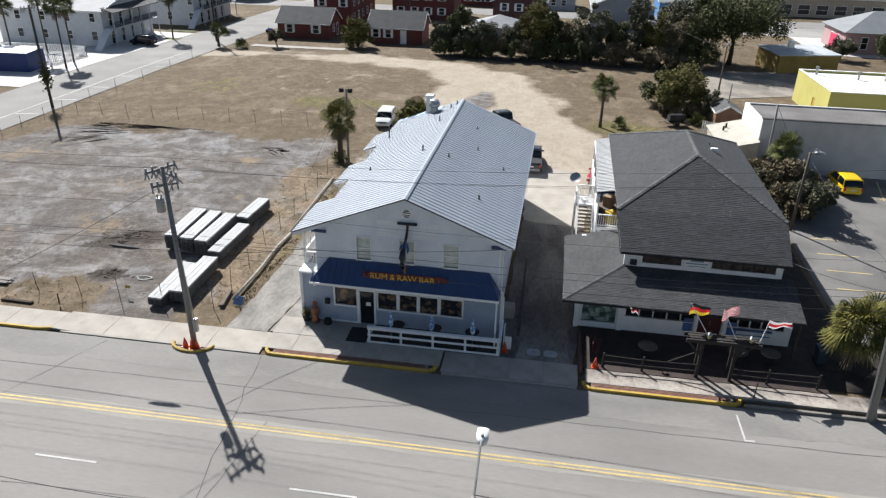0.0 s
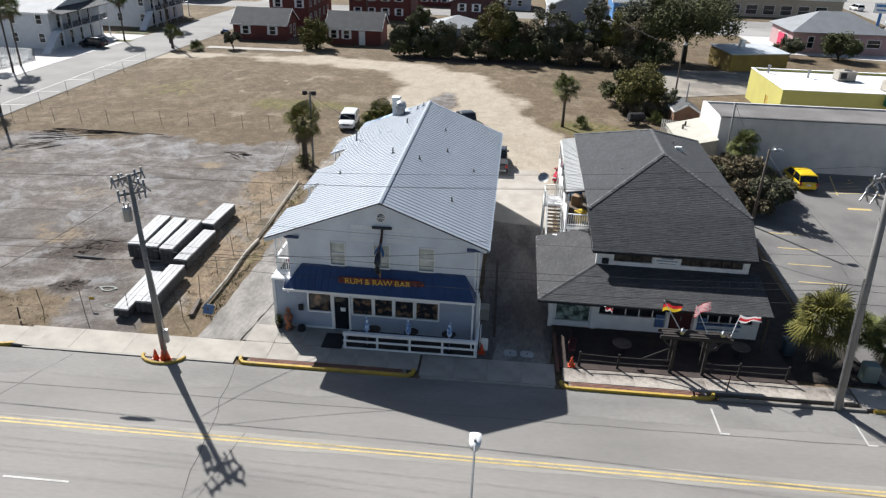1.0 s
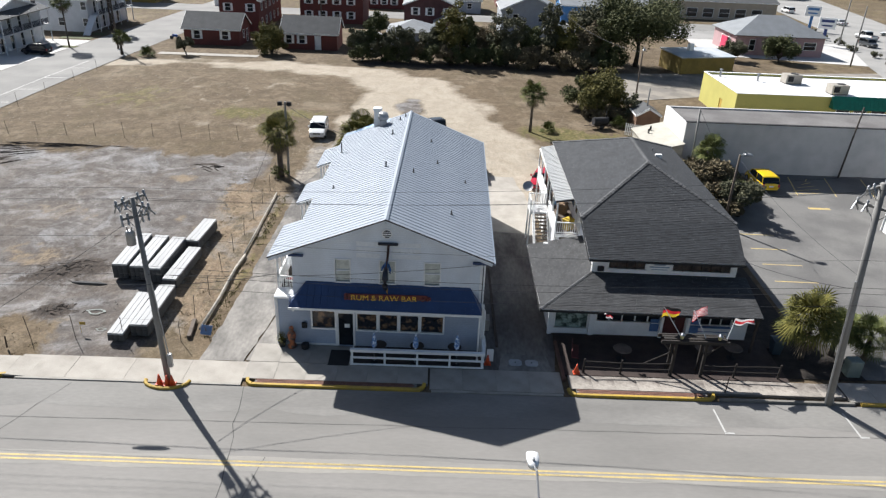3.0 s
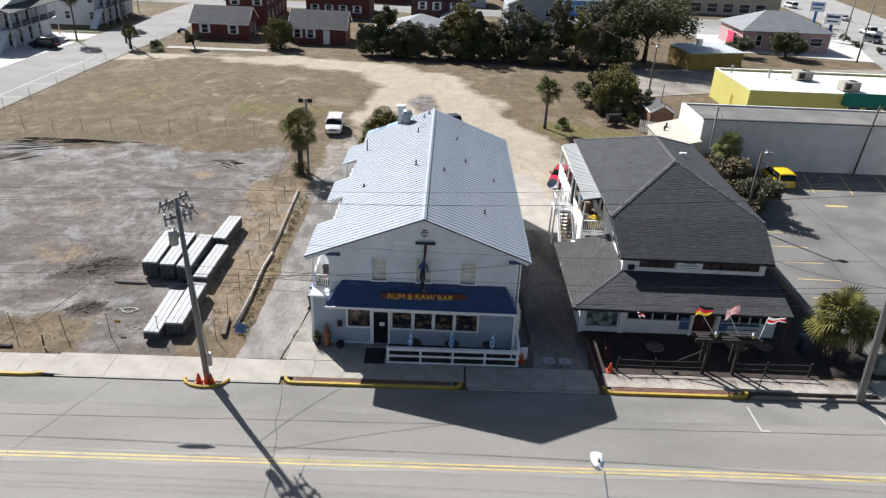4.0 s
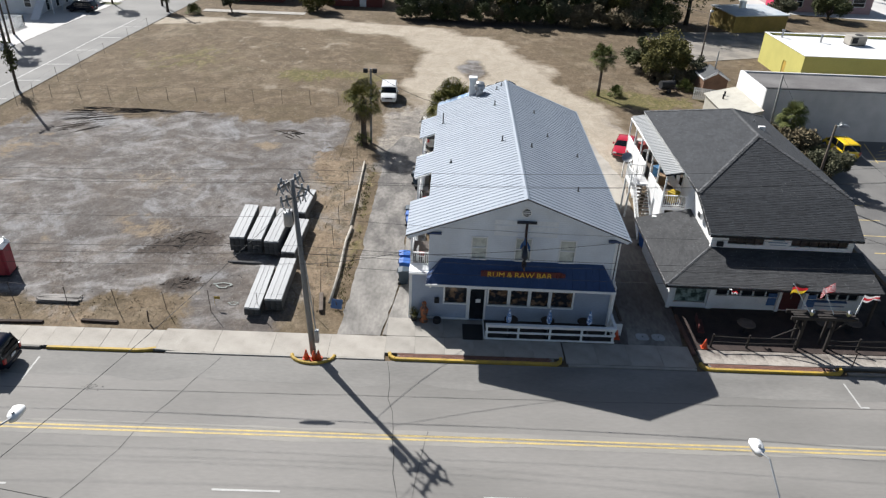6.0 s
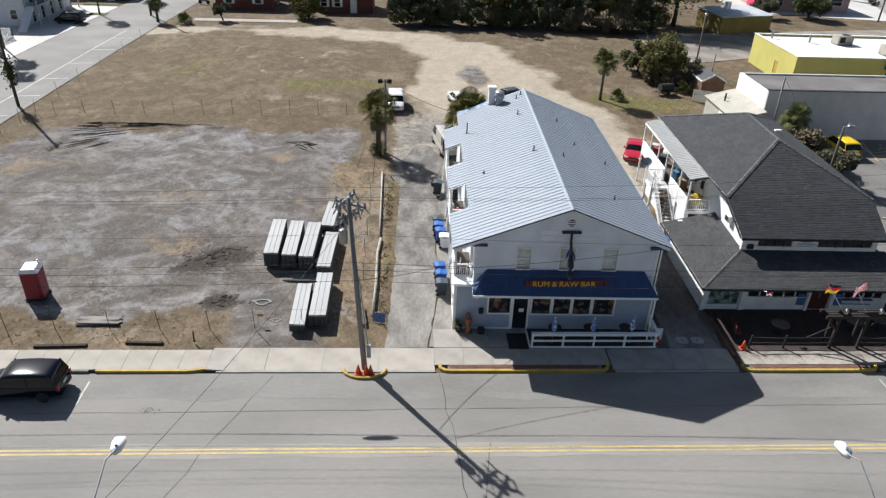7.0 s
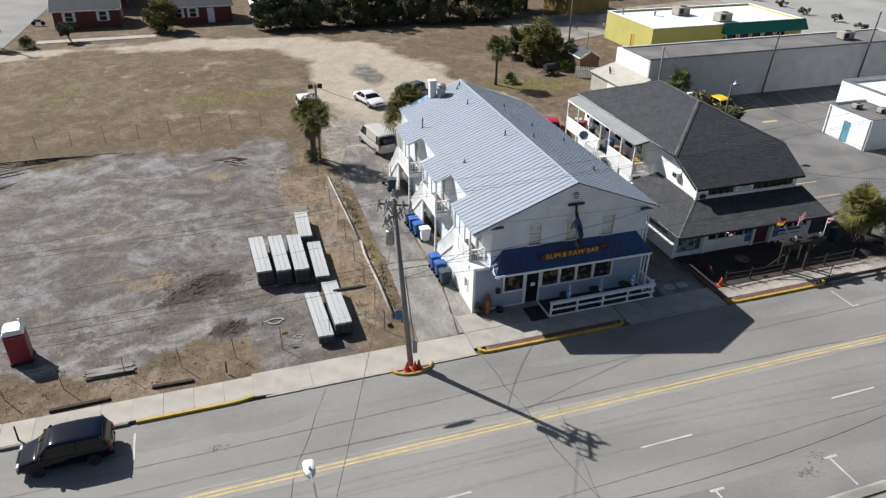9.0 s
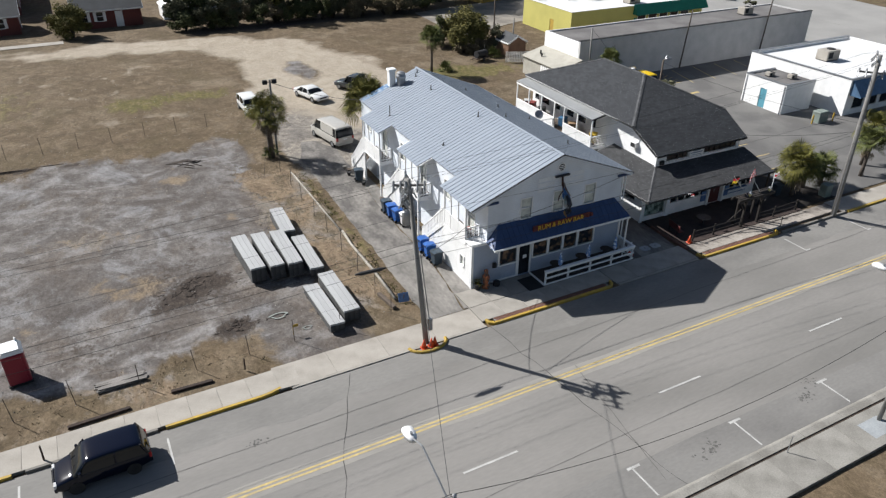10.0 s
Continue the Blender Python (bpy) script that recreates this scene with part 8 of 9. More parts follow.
for x, y in ((29.0, 55.4), (32.8, 55.2), (31.2, 54.6)):
    tree(x, y, 1.7, 1.3, "dry brown brush round the big bush", LEAFB, 18, 80, 0.22, 0.05, name="shrub", group="yard shrubs")
tree(28.6, 60.5, 3.6, 2.2, "green bush in the yard", LEAF, 22, 100, 0.26, 0.12, name="shrub", group="yard shrubs")
tree(34.2, 54.5, 3.2, 1.5, "thin brown bush by the shed", LEAFG, 16, 70, 0.22, 0.2, name="shrub", group="yard shrubs")
tree(35.4, 29.2, 4.3, 1.7, "tall tangled shrub behind the restaurant", LEAFB, 26, 80, 0.24, 0.25, name="shrub", group="car park shrubs")
tree(36.8, 26.0, 3.6, 1.6, "tall tangled shrub by the car park lamp", LEAFG, 20, 80, 0.24, 0.3, name="shrub", group="car park shrubs")
for x, y, h, r, m in ((35.6, 29.5, 2.2, 1.4, LEAFB), (37.2, 31.0, 2.3, 1.5, LEAFG), (36.2, 34.8, 2.4, 1.6, LEAFB), (38.0, 29.6, 2.0, 1.3, LEAFB), (36.0, 27.4, 2.2, 1.2, LEAFB), (37.6, 33.0, 2.4, 1.5, LEAFG), (34.4, 27.5, 2.6, 1.5, LEAFB), (33.8, 30.2, 2.8, 1.6, LEAFG), (36.9, 28.4, 2.7, 1.7, LEAF), (35.2, 25.2, 1.7, 1.1, LEAFB), (34.2, 33.0, 2.4, 1.4, LEAFB)):
    tree(x, y, h, r, "tangled shrub behind the restaurant", m, 20, 90, 0.22, 0.15, name="shrub", group="car park shrubs")
tree(70.5, 97, 4.4, 3.2, "dense green bush before the pink house", LEAF, 30, 110, 0.3, 0.15, name="shrub", group="pink house shrubs")
tree(62.0, 97, 3.4, 2.4, "grey-green bush before the pink house", LEAFG, 24, 100, 0.28, 0.15, name="shrub", group="pink house shrubs")
for i in range(14):
    tree(90.5 + 0.1 * i + (i % 2) * 1.0, 60 + i * 6.5, 1.3, 1.1, "low clipped verge shrub by the highway", LEAFG, 8, 50, 0.2, 0.1, name="shrub", group="verge shrubs")
for i in range(26):
    x, y = rt.uniform(-120, 190), rt.uniform(150, 260)
    if abs(x - side_x(y) + 5) < 9 or 96 < x < 150:
        continue
    tree(x, y, rt.uniform(5, 9), rt.uniform(3, 5), "distant dark tree among the houses", rt.choice((LEAF, LEAFG)), 18, 60, 0.55, 0.25, name="tree", group="distant trees")

rv, vine = random.Random(8), Geo()
for _ in range(420):
    o = Vector((rv.gauss(0, 0.28), rv.gauss(0, 0.28), 3.6 + rv.gauss(0, 0.75)))
    a = Vector((rv.gauss(0, 1), rv.gauss(0, 1), rv.gauss(0, 0.6))).normalized() * rv.uniform(0.08, 0.2)
    b = a.orthogonal() * 0.5
    vine.add([o - a, o + b, o + a, o - b], [(0, 1, 2, 3)])
part("vine", vine, LEAF, vine_pole, "green vine clump on the pole")

# ---- grass tufts and litter in the lot ----
TUFT = leafmat("dry_tuft", (0.149, 0.115, 0.0682), (0.26, 0.214, 0.136))
TUFTG = leafmat("green_tuft", (0.0455, 0.052, 0.013), (0.13, 0.124, 0.0455))


def tufts(name, label, n, area, material, size, seed, blades=5):
    rr, g = random.Random(seed), Geo()
    done = 0
    while done < n:
        x, y = rr.uniform(area[0], area[1]), rr.uniform(area[2], area[3])
        if noise.noise((x * 0.35, y * 0.35, seed)) < rr.uniform(-0.35, 0.25):
            done += 0.2
            continue
        done += 1
        z = gz(y) - 0.05
        for _ in range(blades):
            a, s = rr.uniform(0, 6.283), size * rr.uniform(0.5, 1.3)
            dx, dy = math.cos(a), math.sin(a)
            px, py = x + rr.uniform(-0.15, 0.15), y + rr.uniform(-0.15, 0.15)
            g.add([(px - dy * 0.03, py + dx * 0.03, z), (px + dy * 0.03, py - dx * 0.03, z), (px + dx * s * 0.6, py + dy * s * 0.6, z + s)], [(0, 1, 2)])
    single(name, g, material, label, "grass", kind="stuff")


tufts("green_grass", "sparse green grass beside the log", 260, (-3.95, -3.2, 4.5, 27), TUFTG, 0.1, 4)
tufts("dry_grass", "dry straw grass between pavement and lot", 320, (-42, -13.2, 1.95, 5.6), TUFT, 0.06, 7)
tufts("dry_grass", "dry straw grass beside the lane", 320, (-9.2, -4.3, 4.5, 31), TUFT, 0.07, 9)


def pebbles(name, label, n, area, material, lo, hi, seed):
    rr, g = random.Random(seed), Geo()
    for _ in range(n):
        x, y, s = rr.uniform(area[0], area[1]), rr.uniform(area[2], area[3]), rr.uniform(lo, hi)
        z = gz(y) - 0.04
        a = rr.uniform(0, 1.5)
        p = [(x + s * math.cos(a + k * 1.571) * rr.uniform(0.6, 1.2), y + s * math.sin(a + k * 1.571) * rr.uniform(0.6, 1.2), z) for k in range(4)]
        g.add(p + [(x, y, z + s * 0.7)], [(0, 1, 4), (1, 2, 4), (2, 3, 4), (3, 0, 4)])
    single(name, g, material, label, "rubble", kind="stuff")


pebbles("pale_rubble", "pale shell rubble scattered in the lot", 1500, (-40, -4, 4, 70), mat("pale_rubble", (0.32, 0.30, 0.265), 0.9, var=0.2, fine=9), 0.02, 0.07, 2)
SOIL = mat("turned_soil", (0.063, 0.048, 0.0384), 0.95, var=0.25, scale=3, fine=9, bump=0.5)
rr = random.Random(4)
for k in range(110):
    yl, f0 = rr.uniform(29.8, 39.2), rr.uniform(0, 1) ** 1.5 * 0.75
    f1 = min(f0 + rr.uniform(0.08, 0.32), 1.0)
    path = []
    for i in range(9):
        f = f0 + (f1 - f0) * i / 8
        path.append((-35.5 + 0.25 * abs(yl - 36) + (15.5 - 0.25 * abs(yl - 36)) * f + rr.uniform(-0.05, 0.05), yl + (38.2 - yl) * (1 - (1 - f) ** 1.7) + rr.uniform(-0.07, 0.07), gz(yl) - 0.045))
    w = rr.uniform(0.03, 0.075)
    single("soil_ridge", Geo().tube(path, [0.01 + w * rr.uniform(0.3, 1.0) * math.sin(math.pi * i / 8) for i in range(9)], 5), SOIL, "low ridge of dark turned soil in the lot", "soil", "soil ridges")
for k in range(11):
    px, py = -13.8 + rr.uniform(-0.6, 2.4), 33.4 + rr.uniform(-0.8, 0.8)
    a, bend = rr.uniform(-0.9, 0.2), rr.uniform(-0.15, 0.25)
    path = [(px + 0.22 * i * math.cos(a + bend * i), py + 0.22 * i * math.sin(a + bend * i) + rr.uniform(-0.04, 0.04), gz(py) - 0.03) for i in range(6)]
    single("fallen_branch", Geo().tube(path, [0.01, 0.04, 0.055, 0.045, 0.035, 0.01], 5), SOIL, "dark fallen branch lying in the dirt", "branch", "fallen branches")
for cx, cy, n, spread in ((-14.1, 7.1, 40, 0.6), (-15.6, 12.6, 75, 1.3)):
    for k in range(n):
        px, py, a, L = cx + rr.gauss(0, spread), cy + rr.gauss(0, spread * 0.6), rr.uniform(-0.3, 1.5), rr.uniform(0.2, 0.6)
        path = [(px + L * f * math.cos(a), py + L * f * math.sin(a), gz(py) - 0.055) for f in (0, 0.3, 0.6, 1.0)]
        single("soil_ridge", Geo().tube(path, [0.01, 0.03, 0.04, 0.01], 5), SOIL, "churned dark tyre-marked soil in the lot", "soil", "soil ridges")


# ---- buildings round about ----
def house(name, label, x0, y0, x1, y1, h, rise, wall, roofm, along="x", windows=(), hip=False, over=0.35, turn=0.0, storeys=1, doorx=(), group="", gable=None):
    """A house: walls, pitched roof, framed windows on its sides. windows: (side, u from, u to, z from, z to)."""
    z = gz((y0 + y1) / 2)
    t = thing(name, label, "house", group, at=((x0 + x1) / 2, (y0 + y1) / 2, z), turn=turn)
    a, b = (x1 - x0) / 2, (y1 - y0) / 2
    for nm, g in (("wall_front", wallgeo(Geo(), -a, a, -0.1, h, -b, -b + 0.2, [w[1:] for w in windows if w[0] == "s"])),
                  ("wall_back", Geo().box(-a, b - 0.2, -0.1, a, b, h)),
                  ("wall_left", wallgeo(Geo(), -b + 0.2, b - 0.2, -0.1, h, -a, -a + 0.2, [w[1:] for w in windows if w[0] == "w"], "y")),
                  ("wall_right", wallgeo(Geo(), -b + 0.2, b - 0.2, -0.1, h, a - 0.2, a, [w[1:] for w in windows if w[0] == "e"], "y"))):
        part(nm, g, wall, t)
    for s, ua, ub, za, zb in windows:
        tall = za < 0.3
        if s == "s":
            wd = window(t, ua, ub, za, zb, -b, -1, "x", GLASS if not tall else WHITE, 0 if tall else 1, 0.09, "door" if tall else "window")
            if not tall and wall in (BRICK, DARKBRICK):
                for e in (ua - 0.42, ub + 0.1):
                    part("shutter", Geo().bev(e, -b - 0.05, za - 0.05, e + 0.32, -b - 0.005, zb + 0.05, 0.008), WHITE, wd)
        elif s == "w":
            window(t, ua, ub, za, zb, -a, -1, "y", GLASS, 1, 0.09)
        else:
            window(t, ua, ub, za, zb, a, 1, "y", GLASS, 1, 0.09)
    o = over
    if hip:
        m = min(a, b)
        r = [(-a + m, 0), (a - m, 0)] if a >= b else [(0, -b + m), (0, b - m)]
        R0, R1 = (r[0][0], r[0][1], h + rise), (r[1][0], r[1][1], h + rise)
        c = [(-a - o, -b - o, h), (a + o, -b - o, h), (a + o, b + o, h), (-a - o, b + o, h)]
        g = Geo()
        if a >= b:
            g.slab([c[0], c[1], R1, R0], 0.12).slab([c[2], c[3], R0, R1], 0.12).slab([c[1], c[2], R1], 0.12).slab([c[3], c[0], R0], 0.12)
        else:
            g.slab([c[1], c[2], R1, R0], 0.12).slab([c[3], c[0], R0, R1], 0.12).slab([c[0], c[1], R0], 0.12).slab([c[2], c[3], R1], 0.12)
        rf = part("roof", g, roofm, t)
    else:
        if along == "x":
            k = rise / b
            g = Geo().slab([(-a - o, -b - o, h - k * o), (a + o, -b - o, h - k * o), (a + o, 0, h + rise), (-a - o, 0, h + rise)], 0.12)
            g.slab([(-a - o, 0, h + rise), (a + o, 0, h + rise), (a + o, b + o, h - k * o), (-a - o, b + o, h - k * o)], 0.12)
            ga = Geo().prism([(-b, h), (b, h), (0, h + rise - 0.13)], -a, -a + 0.2, "x").prism([(-b, h), (b, h), (0, h + rise - 0.13)], a - 0.2, a, "x")
        else:
            k = rise / a
            g = Geo().slab([(-a - o, -b - o, h - k * o), (0, -b - o, h + rise), (0, b + o, h + rise), (-a - o, b + o, h - k * o)], 0.12)
            g.slab([(0, -b - o, h + rise), (a + o, -b - o, h - k * o), (a + o, b + o, h - k * o), (0, b + o, h + rise)], 0.12)
            ga = Geo().prism([(-a, h), (a, h), (0, h + rise - 0.13)], -b, -b + 0.2).prism([(-a, h), (a, h), (0, h + rise - 0.13)], b - 0.2, b)
        rf = part("roof", g, roofm, t)
        part("gable", ga, wall, t)
        tr = Geo()
        if along == "x":
            tr.box(-a - o, -b - o - 0.03, h - k * o - 0.22, a + o, -b - o, h - k * o - 0.02)
            for s in (-1, 1):
                for q in (-1, 1):
                    tr.slab([(s * (a + o), q * (b + o), h - k * o - 0.01), (s * (a + o + 0.04), q * (b + o), h - k * o - 0.01), (s * (a + o + 0.04), 0, h + rise - 0.01), (s * (a + o), 0, h + rise - 0.01)], 0.2)
        else:
            for q in (-1, 1):
                tr.slab([(q * (a + o), -b - o, h - k * o - 0.01), (q * (a + o), -b - o - 0.04, h - k * o - 0.01), (0, -b - o - 0.04, h + rise - 0.01), (0, -b - o, h + rise - 0.01)], 0.22)
                tr.box(q * (a + o) - 0.02, -b - o, h - k * o - 0.22, q * (a + o) + 0.02, b + o, h - k * o - 0.02)
        part("trim", tr, WHITE, rf, "white eave trim")
    return t


house("brick_cottage", "single-storey red brick cottage with white shutters", -34.0, 92.4, -24.6, 99.4, 2.9, 2.1, BRICK, GREYROOF, "x",
      [("s", -3.0, -2.0, 1.0, 2.3), ("s", 1.8, 2.8, 1.0, 2.3), ("e", -1.0, -0.2, 1.0, 2.2), ("e", 1.2, 2.1, 0.1, 2.1)], group="brick cottages")
house("brick_cottage", "single-storey red brick cottage with white shutters", -17.2, 91.6, -7.8, 98.6, 2.9, 2.2, BRICK, GREYROOF, "x",
      [("s", -3.9, -3.0, 1.0, 2.3), ("s", -1.7, -0.8, 1.0, 2.3), ("s", 1.0, 1.9, 0.1, 2.2)], group="brick cottages")
house("brick_house", "two-storey red brick house with white windows", -32.0, 107, -24.5, 126, 5.8, 2.2, BRICK, GREYROOF, "y",
      [("s", -2.6, -1.6, 3.7, 5.0), ("s", 1.6, 2.6, 3.7, 5.0)] + [("e", -8 + 3.4 * i, -7 + 3.4 * i, z, z + 1.3) for i in range(5) for z in (1.0, 3.8)], group="brick houses")
house("brick_house", "two-storey red brick house with dark porch roofs", -19.5, 121, -6.5, 133, 5.8, 2.4, BRICK, GREYROOF, "x",
      [("s", -5.2 + 2.9 * i, -4.2 + 2.9 * i, z, z + 1.3) for i in range(4) for z in (1.0, 3.8)], group="brick houses")
house("brick_house", "two-storey plum brick house with pale trim", 2.5, 112, 12.8, 122, 5.6, 2.0, DARKBRICK, LIGHTROOF, "y",
      [("s", -3.4, -2.5, 3.6, 4.9), ("s", -0.6, 0.3, 3.6, 4.9), ("s", 2.8, 3.6, 3.6, 4.9), ("s", -3.2, -2.3, 0.9, 2.2)], group="brick houses")
house("brick_annex", "small plum brick annex with pale gable", 8.6, 107.5, 13.6, 112, 2.9, 1.2, DARKBRICK, LIGHTROOF, "y", [("s", -0.5, 0.3, 1.0, 2.0)])
house("bungalow", "low grey-roofed bungalow behind the trees", 0.5, 96.5, 9.0, 105, 2.7, 1.7, BLUEWALL, LIGHTROOF, "y", [("s", -2.4, -1.4, 0.9, 2.0), ("s", 1.4, 2.4, 0.9, 2.0)], hip=True)
house("white_house", "two-storey pale grey house with gable roof", 21.5, 112, 33.0, 124, 5.4, 2.6, BLUEWALL, LIGHTROOF, "y", [("s", 1.5, 2.8, 3.2, 4.4), ("s", -3.5, -2.5, 3.2, 4.4), ("s", -2, -1, 0.9, 2.2)])
house("porch_house", "small pale house with grey porch roof", 29.0, 107, 35.0, 112, 2.6, 1.0, BLUEWALL, LIGHTROOF, "y", [("s", -0.5, 0.5, 0.8, 2.0)])
BLUEW = mat("bright_blue_wall", (0.06, 0.20, 0.45), 0.7, var=0.1, fine=6)
house("blue_shop", "long bright blue shop building", 37, 136, 57, 146, 3.8, 1.4, BLUEW, LIGHTROOF, "x", [("s", -8 + 3.2 * i, -6.4 + 3.2 * i, 0.8, 2.4) for i in range(5)])
PINK = mat("pink_wall", (0.42, 0.27, 0.277), 0.7, var=0.06, fine=6)
house("pink_house", "pink house with pale hip roof and red trim", 64.5, 103, 81, 114.5, 3.6, 3.0, PINK, LIGHTROOF, "x",
      [("s", -5.6, -4.6, 0.9, 2.8), ("s", -1.6, 0.4, 1.3, 2.6), ("s", 2.2, 3.2, 1.3, 2.6), ("s", 4.6, 6.8, 1.3, 2.6), ("w", -3.0, -2.0, 1.2, 2.6), ("w", 0.5, 1.5, 1.2, 2.6)], hip=True, over=0.6)
REDTRIM = mat("hot_pink_trim", (0.60, 0.03, 0.10), 0.6, var=0.08, fine=8)
single("pink_signboard", Geo().bev(63.6, 105, 0.8, 63.8, 108, 3.6, 0.02), REDTRIM, "hot pink board fixed by the house", "board")
OCHRE = mat("ochre_wall", (0.252, 0.182, 0.049), 0.8, var=0.12, scale=0.6, fine=6)
PALEROOF = mat("bleached_roof", (0.462, 0.476, 0.483), 0.7, var=0.1, scale=0.4, fine=5, col2=(0.315, 0.364, 0.406))
oc = thing("ochre_building", "low ochre building with bleached flat roof", "building", at=(52.4, 87.6, 0.8), turn=14)
part("wall", Geo().box(-4.8, -3.4, -0.1, 4.8, 3.4, 2.6), OCHRE, oc)
part("roof", Geo().slab([(-5, -3.6, 2.7), (5, -3.6, 2.7), (5, 3.6, 3.0), (-5, 3.6, 3.0)], 0.15), PALEROOF, oc)
part("chimney", Geo().bev(-1.0, 1.0, 2.8, -0.2, 1.8, 4.0, 0.04), WHITE, oc)

# yellow store
YELWALL = mat("pale_yellow_wall", (0.475, 0.432, 0.122), 0.75, var=0.05, scale=0.5, fine=6)
GREENAWN = mat("green_awning", (0.0075, 0.165, 0.105), 0.6, var=0.1, fine=6)
WROOF = mat("white_membrane_roof", (0.68, 0.68, 0.671), 0.7, var=0.05, scale=0.3, fine=4, col2=(0.595, 0.595, 0.586))
ys_ = thing("yellow_store", "pale yellow flat-roofed store with green awning", "store", at=(46.3, 54.2, 0.68), turn=0)
part("wall_front", wallgeo(Geo(), 0, 26, -0.1, 4.0, 0, 0.25, [(12.6 + 2.2 * i, 14.2 + 2.2 * i, 0.4, 2.5) for i in range(5)]), YELWALL, ys_)
part("wall_side", wallgeo(Geo(), 0.25, 12.4, -0.1, 4.0, 0, 0.25, [(4.2, 5.2, 0, 2.2)], "y"), YELWALL, ys_)
part("wall_right", Geo().box(25.75, 0.25, -0.1, 26, 12.4, 4.0), YELWALL, ys_)
part("wall_back", Geo().box(0.25, 12.15, -0.1, 25.75, 12.4, 4.0), YELWALL, ys_)
part("roof", Geo().box(0.25, 0.25, 3.6, 25.75, 12.15, 3.75), WROOF, ys_, "white membrane flat roof")
part("coping", Geo().box(-0.05, -0.05, 4.0, 26.05, 0.28, 4.06).box(-0.05, 0.28, 4.0, 0.28, 12.45, 4.06).box(0.28, 12.12, 4.0, 26.05, 12.45, 4.06).box(25.72, 0.28, 4.0, 26.05, 12.12, 4.06), WHITE, ys_)
for i in range(5):
    window(ys_, 12.6 + 2.2 * i, 14.2 + 2.2 * i, 0.4, 2.5, 0, -1, "x", GLASS, 0, 0.06)
aw = part("awning", Geo().slab([(11.6, -1.1, 2.75), (26.2, -1.1, 2.75), (26.2, -0.06, 4.15), (11.6, -0.06, 4.15)], 0.08).slab([(11.6, -1.1, 2.75), (11.6, -0.06, 4.15), (11.5, -0.06, 2.75)], 0.05), GREENAWN, ys_, "green metal awning")
for i in range(29):
    x = 11.7 + i * 0.5
    part("seam", Geo().slab([(x, -1.1, 2.79), (x + 0.05, -1.1, 2.79), (x + 0.05, -0.06, 4.19), (x, -0.06, 4.19)], 0.04), GREENAWN, aw)
part("green_door", Geo().box(11.9, -0.03, 0, 12.5, 0.05, 2.2), GREENAWN, ys_)
part("side_door", Geo().box(0.06, 4.2, 0, 0.12, 5.2, 2.2), YELLOW, ys_)


def rooftop_unit(x, y, z, s, turn=0, lab="grey rooftop air-conditioning unit with fan grille"):
    u = thing("rooftop_unit", lab, "rooftop unit", "rooftop units", at=(x, y, z), turn=turn)
    part("case", Geo().bev(-1.0 * s, -0.7 * s, 0.1, 1.0 * s, 0.7 * s, 1.1 * s, 0.04), CONC, u)
    part("louvre", Geo().box(-0.8 * s, -0.712 * s, 0.3 * s, -0.1 * s, -0.702 * s, 0.95 * s), DARK, u)
    part("fan", Geo().lathe([(0.45 * s, 1.1 * s), (0.45 * s, 1.16 * s), (0.4 * s, 1.17 * s)], (0.3 * s, 0, 0), 14), DARK, u)
    part("skid", Geo().box(-0.95 * s, -0.65 * s, 0, 0.95 * s, 0.65 * s, 0.12), DARK, u)


rooftop_unit(56.5, 62.5, 4.43, 1.1, 5)
rooftop_unit(60.0, 57.2, 4.43, 1.1, 3)
for x, y in ((48.0, 65.0), (52.3, 63.0)):
    single("roof_pipe", Geo().cyl((x, y, 4.4), (x, y, 5.3), 0.14).lathe([(0.25, 0), (0.25, 0.12), (0.02, 0.2)], (x, y, 5.3), 10), STEEL, "grey vent pipe on the white roof", "vent pipe", "roof pipes")

# long grey building with annex
GREYW = linemat("grey_block_wall", (0.48, 0.474, 0.468), (0.42, 0.414, 0.408), "Z", 0.4, 0.85, 0.004, 0.04)
GRAVROOF = mat("grey_gravel_roof", (0.109, 0.102, 0.0992), 0.95, var=0.1, scale=0.3, fine=5, col2=(0.173, 0.166, 0.16))
gb_ = thing("grey_warehouse", "long windowless pale grey block building", "warehouse", at=(34.7, 37.2, 0.4))
part("wall_front", Geo().box(0, 0, -0.1, 41, 0.3, 5.1), GREYW, gb_)
part("wall_side", Geo().box(0, 0.3, -0.1, 0.3, 7.2, 4.9), WHITE, gb_)
part("wall_right", Geo().box(40.7, 0.3, -0.1, 41, 7.2, 4.9), GREYW, gb_)
part("wall_back", Geo().box(0.3, 6.9, -0.1, 40.7, 7.2, 4.9), GREYW, gb_)
part("roof", Geo().box(0.3, 0.3, 4.6, 40.7, 6.9, 4.75), GRAVROOF, gb_, "grey gravel flat roof")
part("coping", Geo().box(-0.04, -0.04, 5.1, 41.04, 0.34, 5.17), DARK, gb_)
rooftop_unit(66.5, 41.0, 5.15, 0.9, 0)
an = thing("annex", "low cream annex with pale mono-pitch roof", "building", at=(31.5, 40.4, 0.45))
CREAM = mat("cream_wall", (0.383, 0.363, 0.31), 0.8, var=0.08, fine=8)
part("wall", Geo().prism([(0.0, -0.1), (3.15, -0.1), (3.15, 2.9), (0.0, 2.1)], -3.8, 3.8), CREAM, an)
part("roof", Geo().slab([(-0.25, -4.0, 2.2), (3.17, -4.0, 3.05), (3.17, 4.0, 3.05), (-0.25, 4.0, 2.2)], 0.1), CREAM, an)
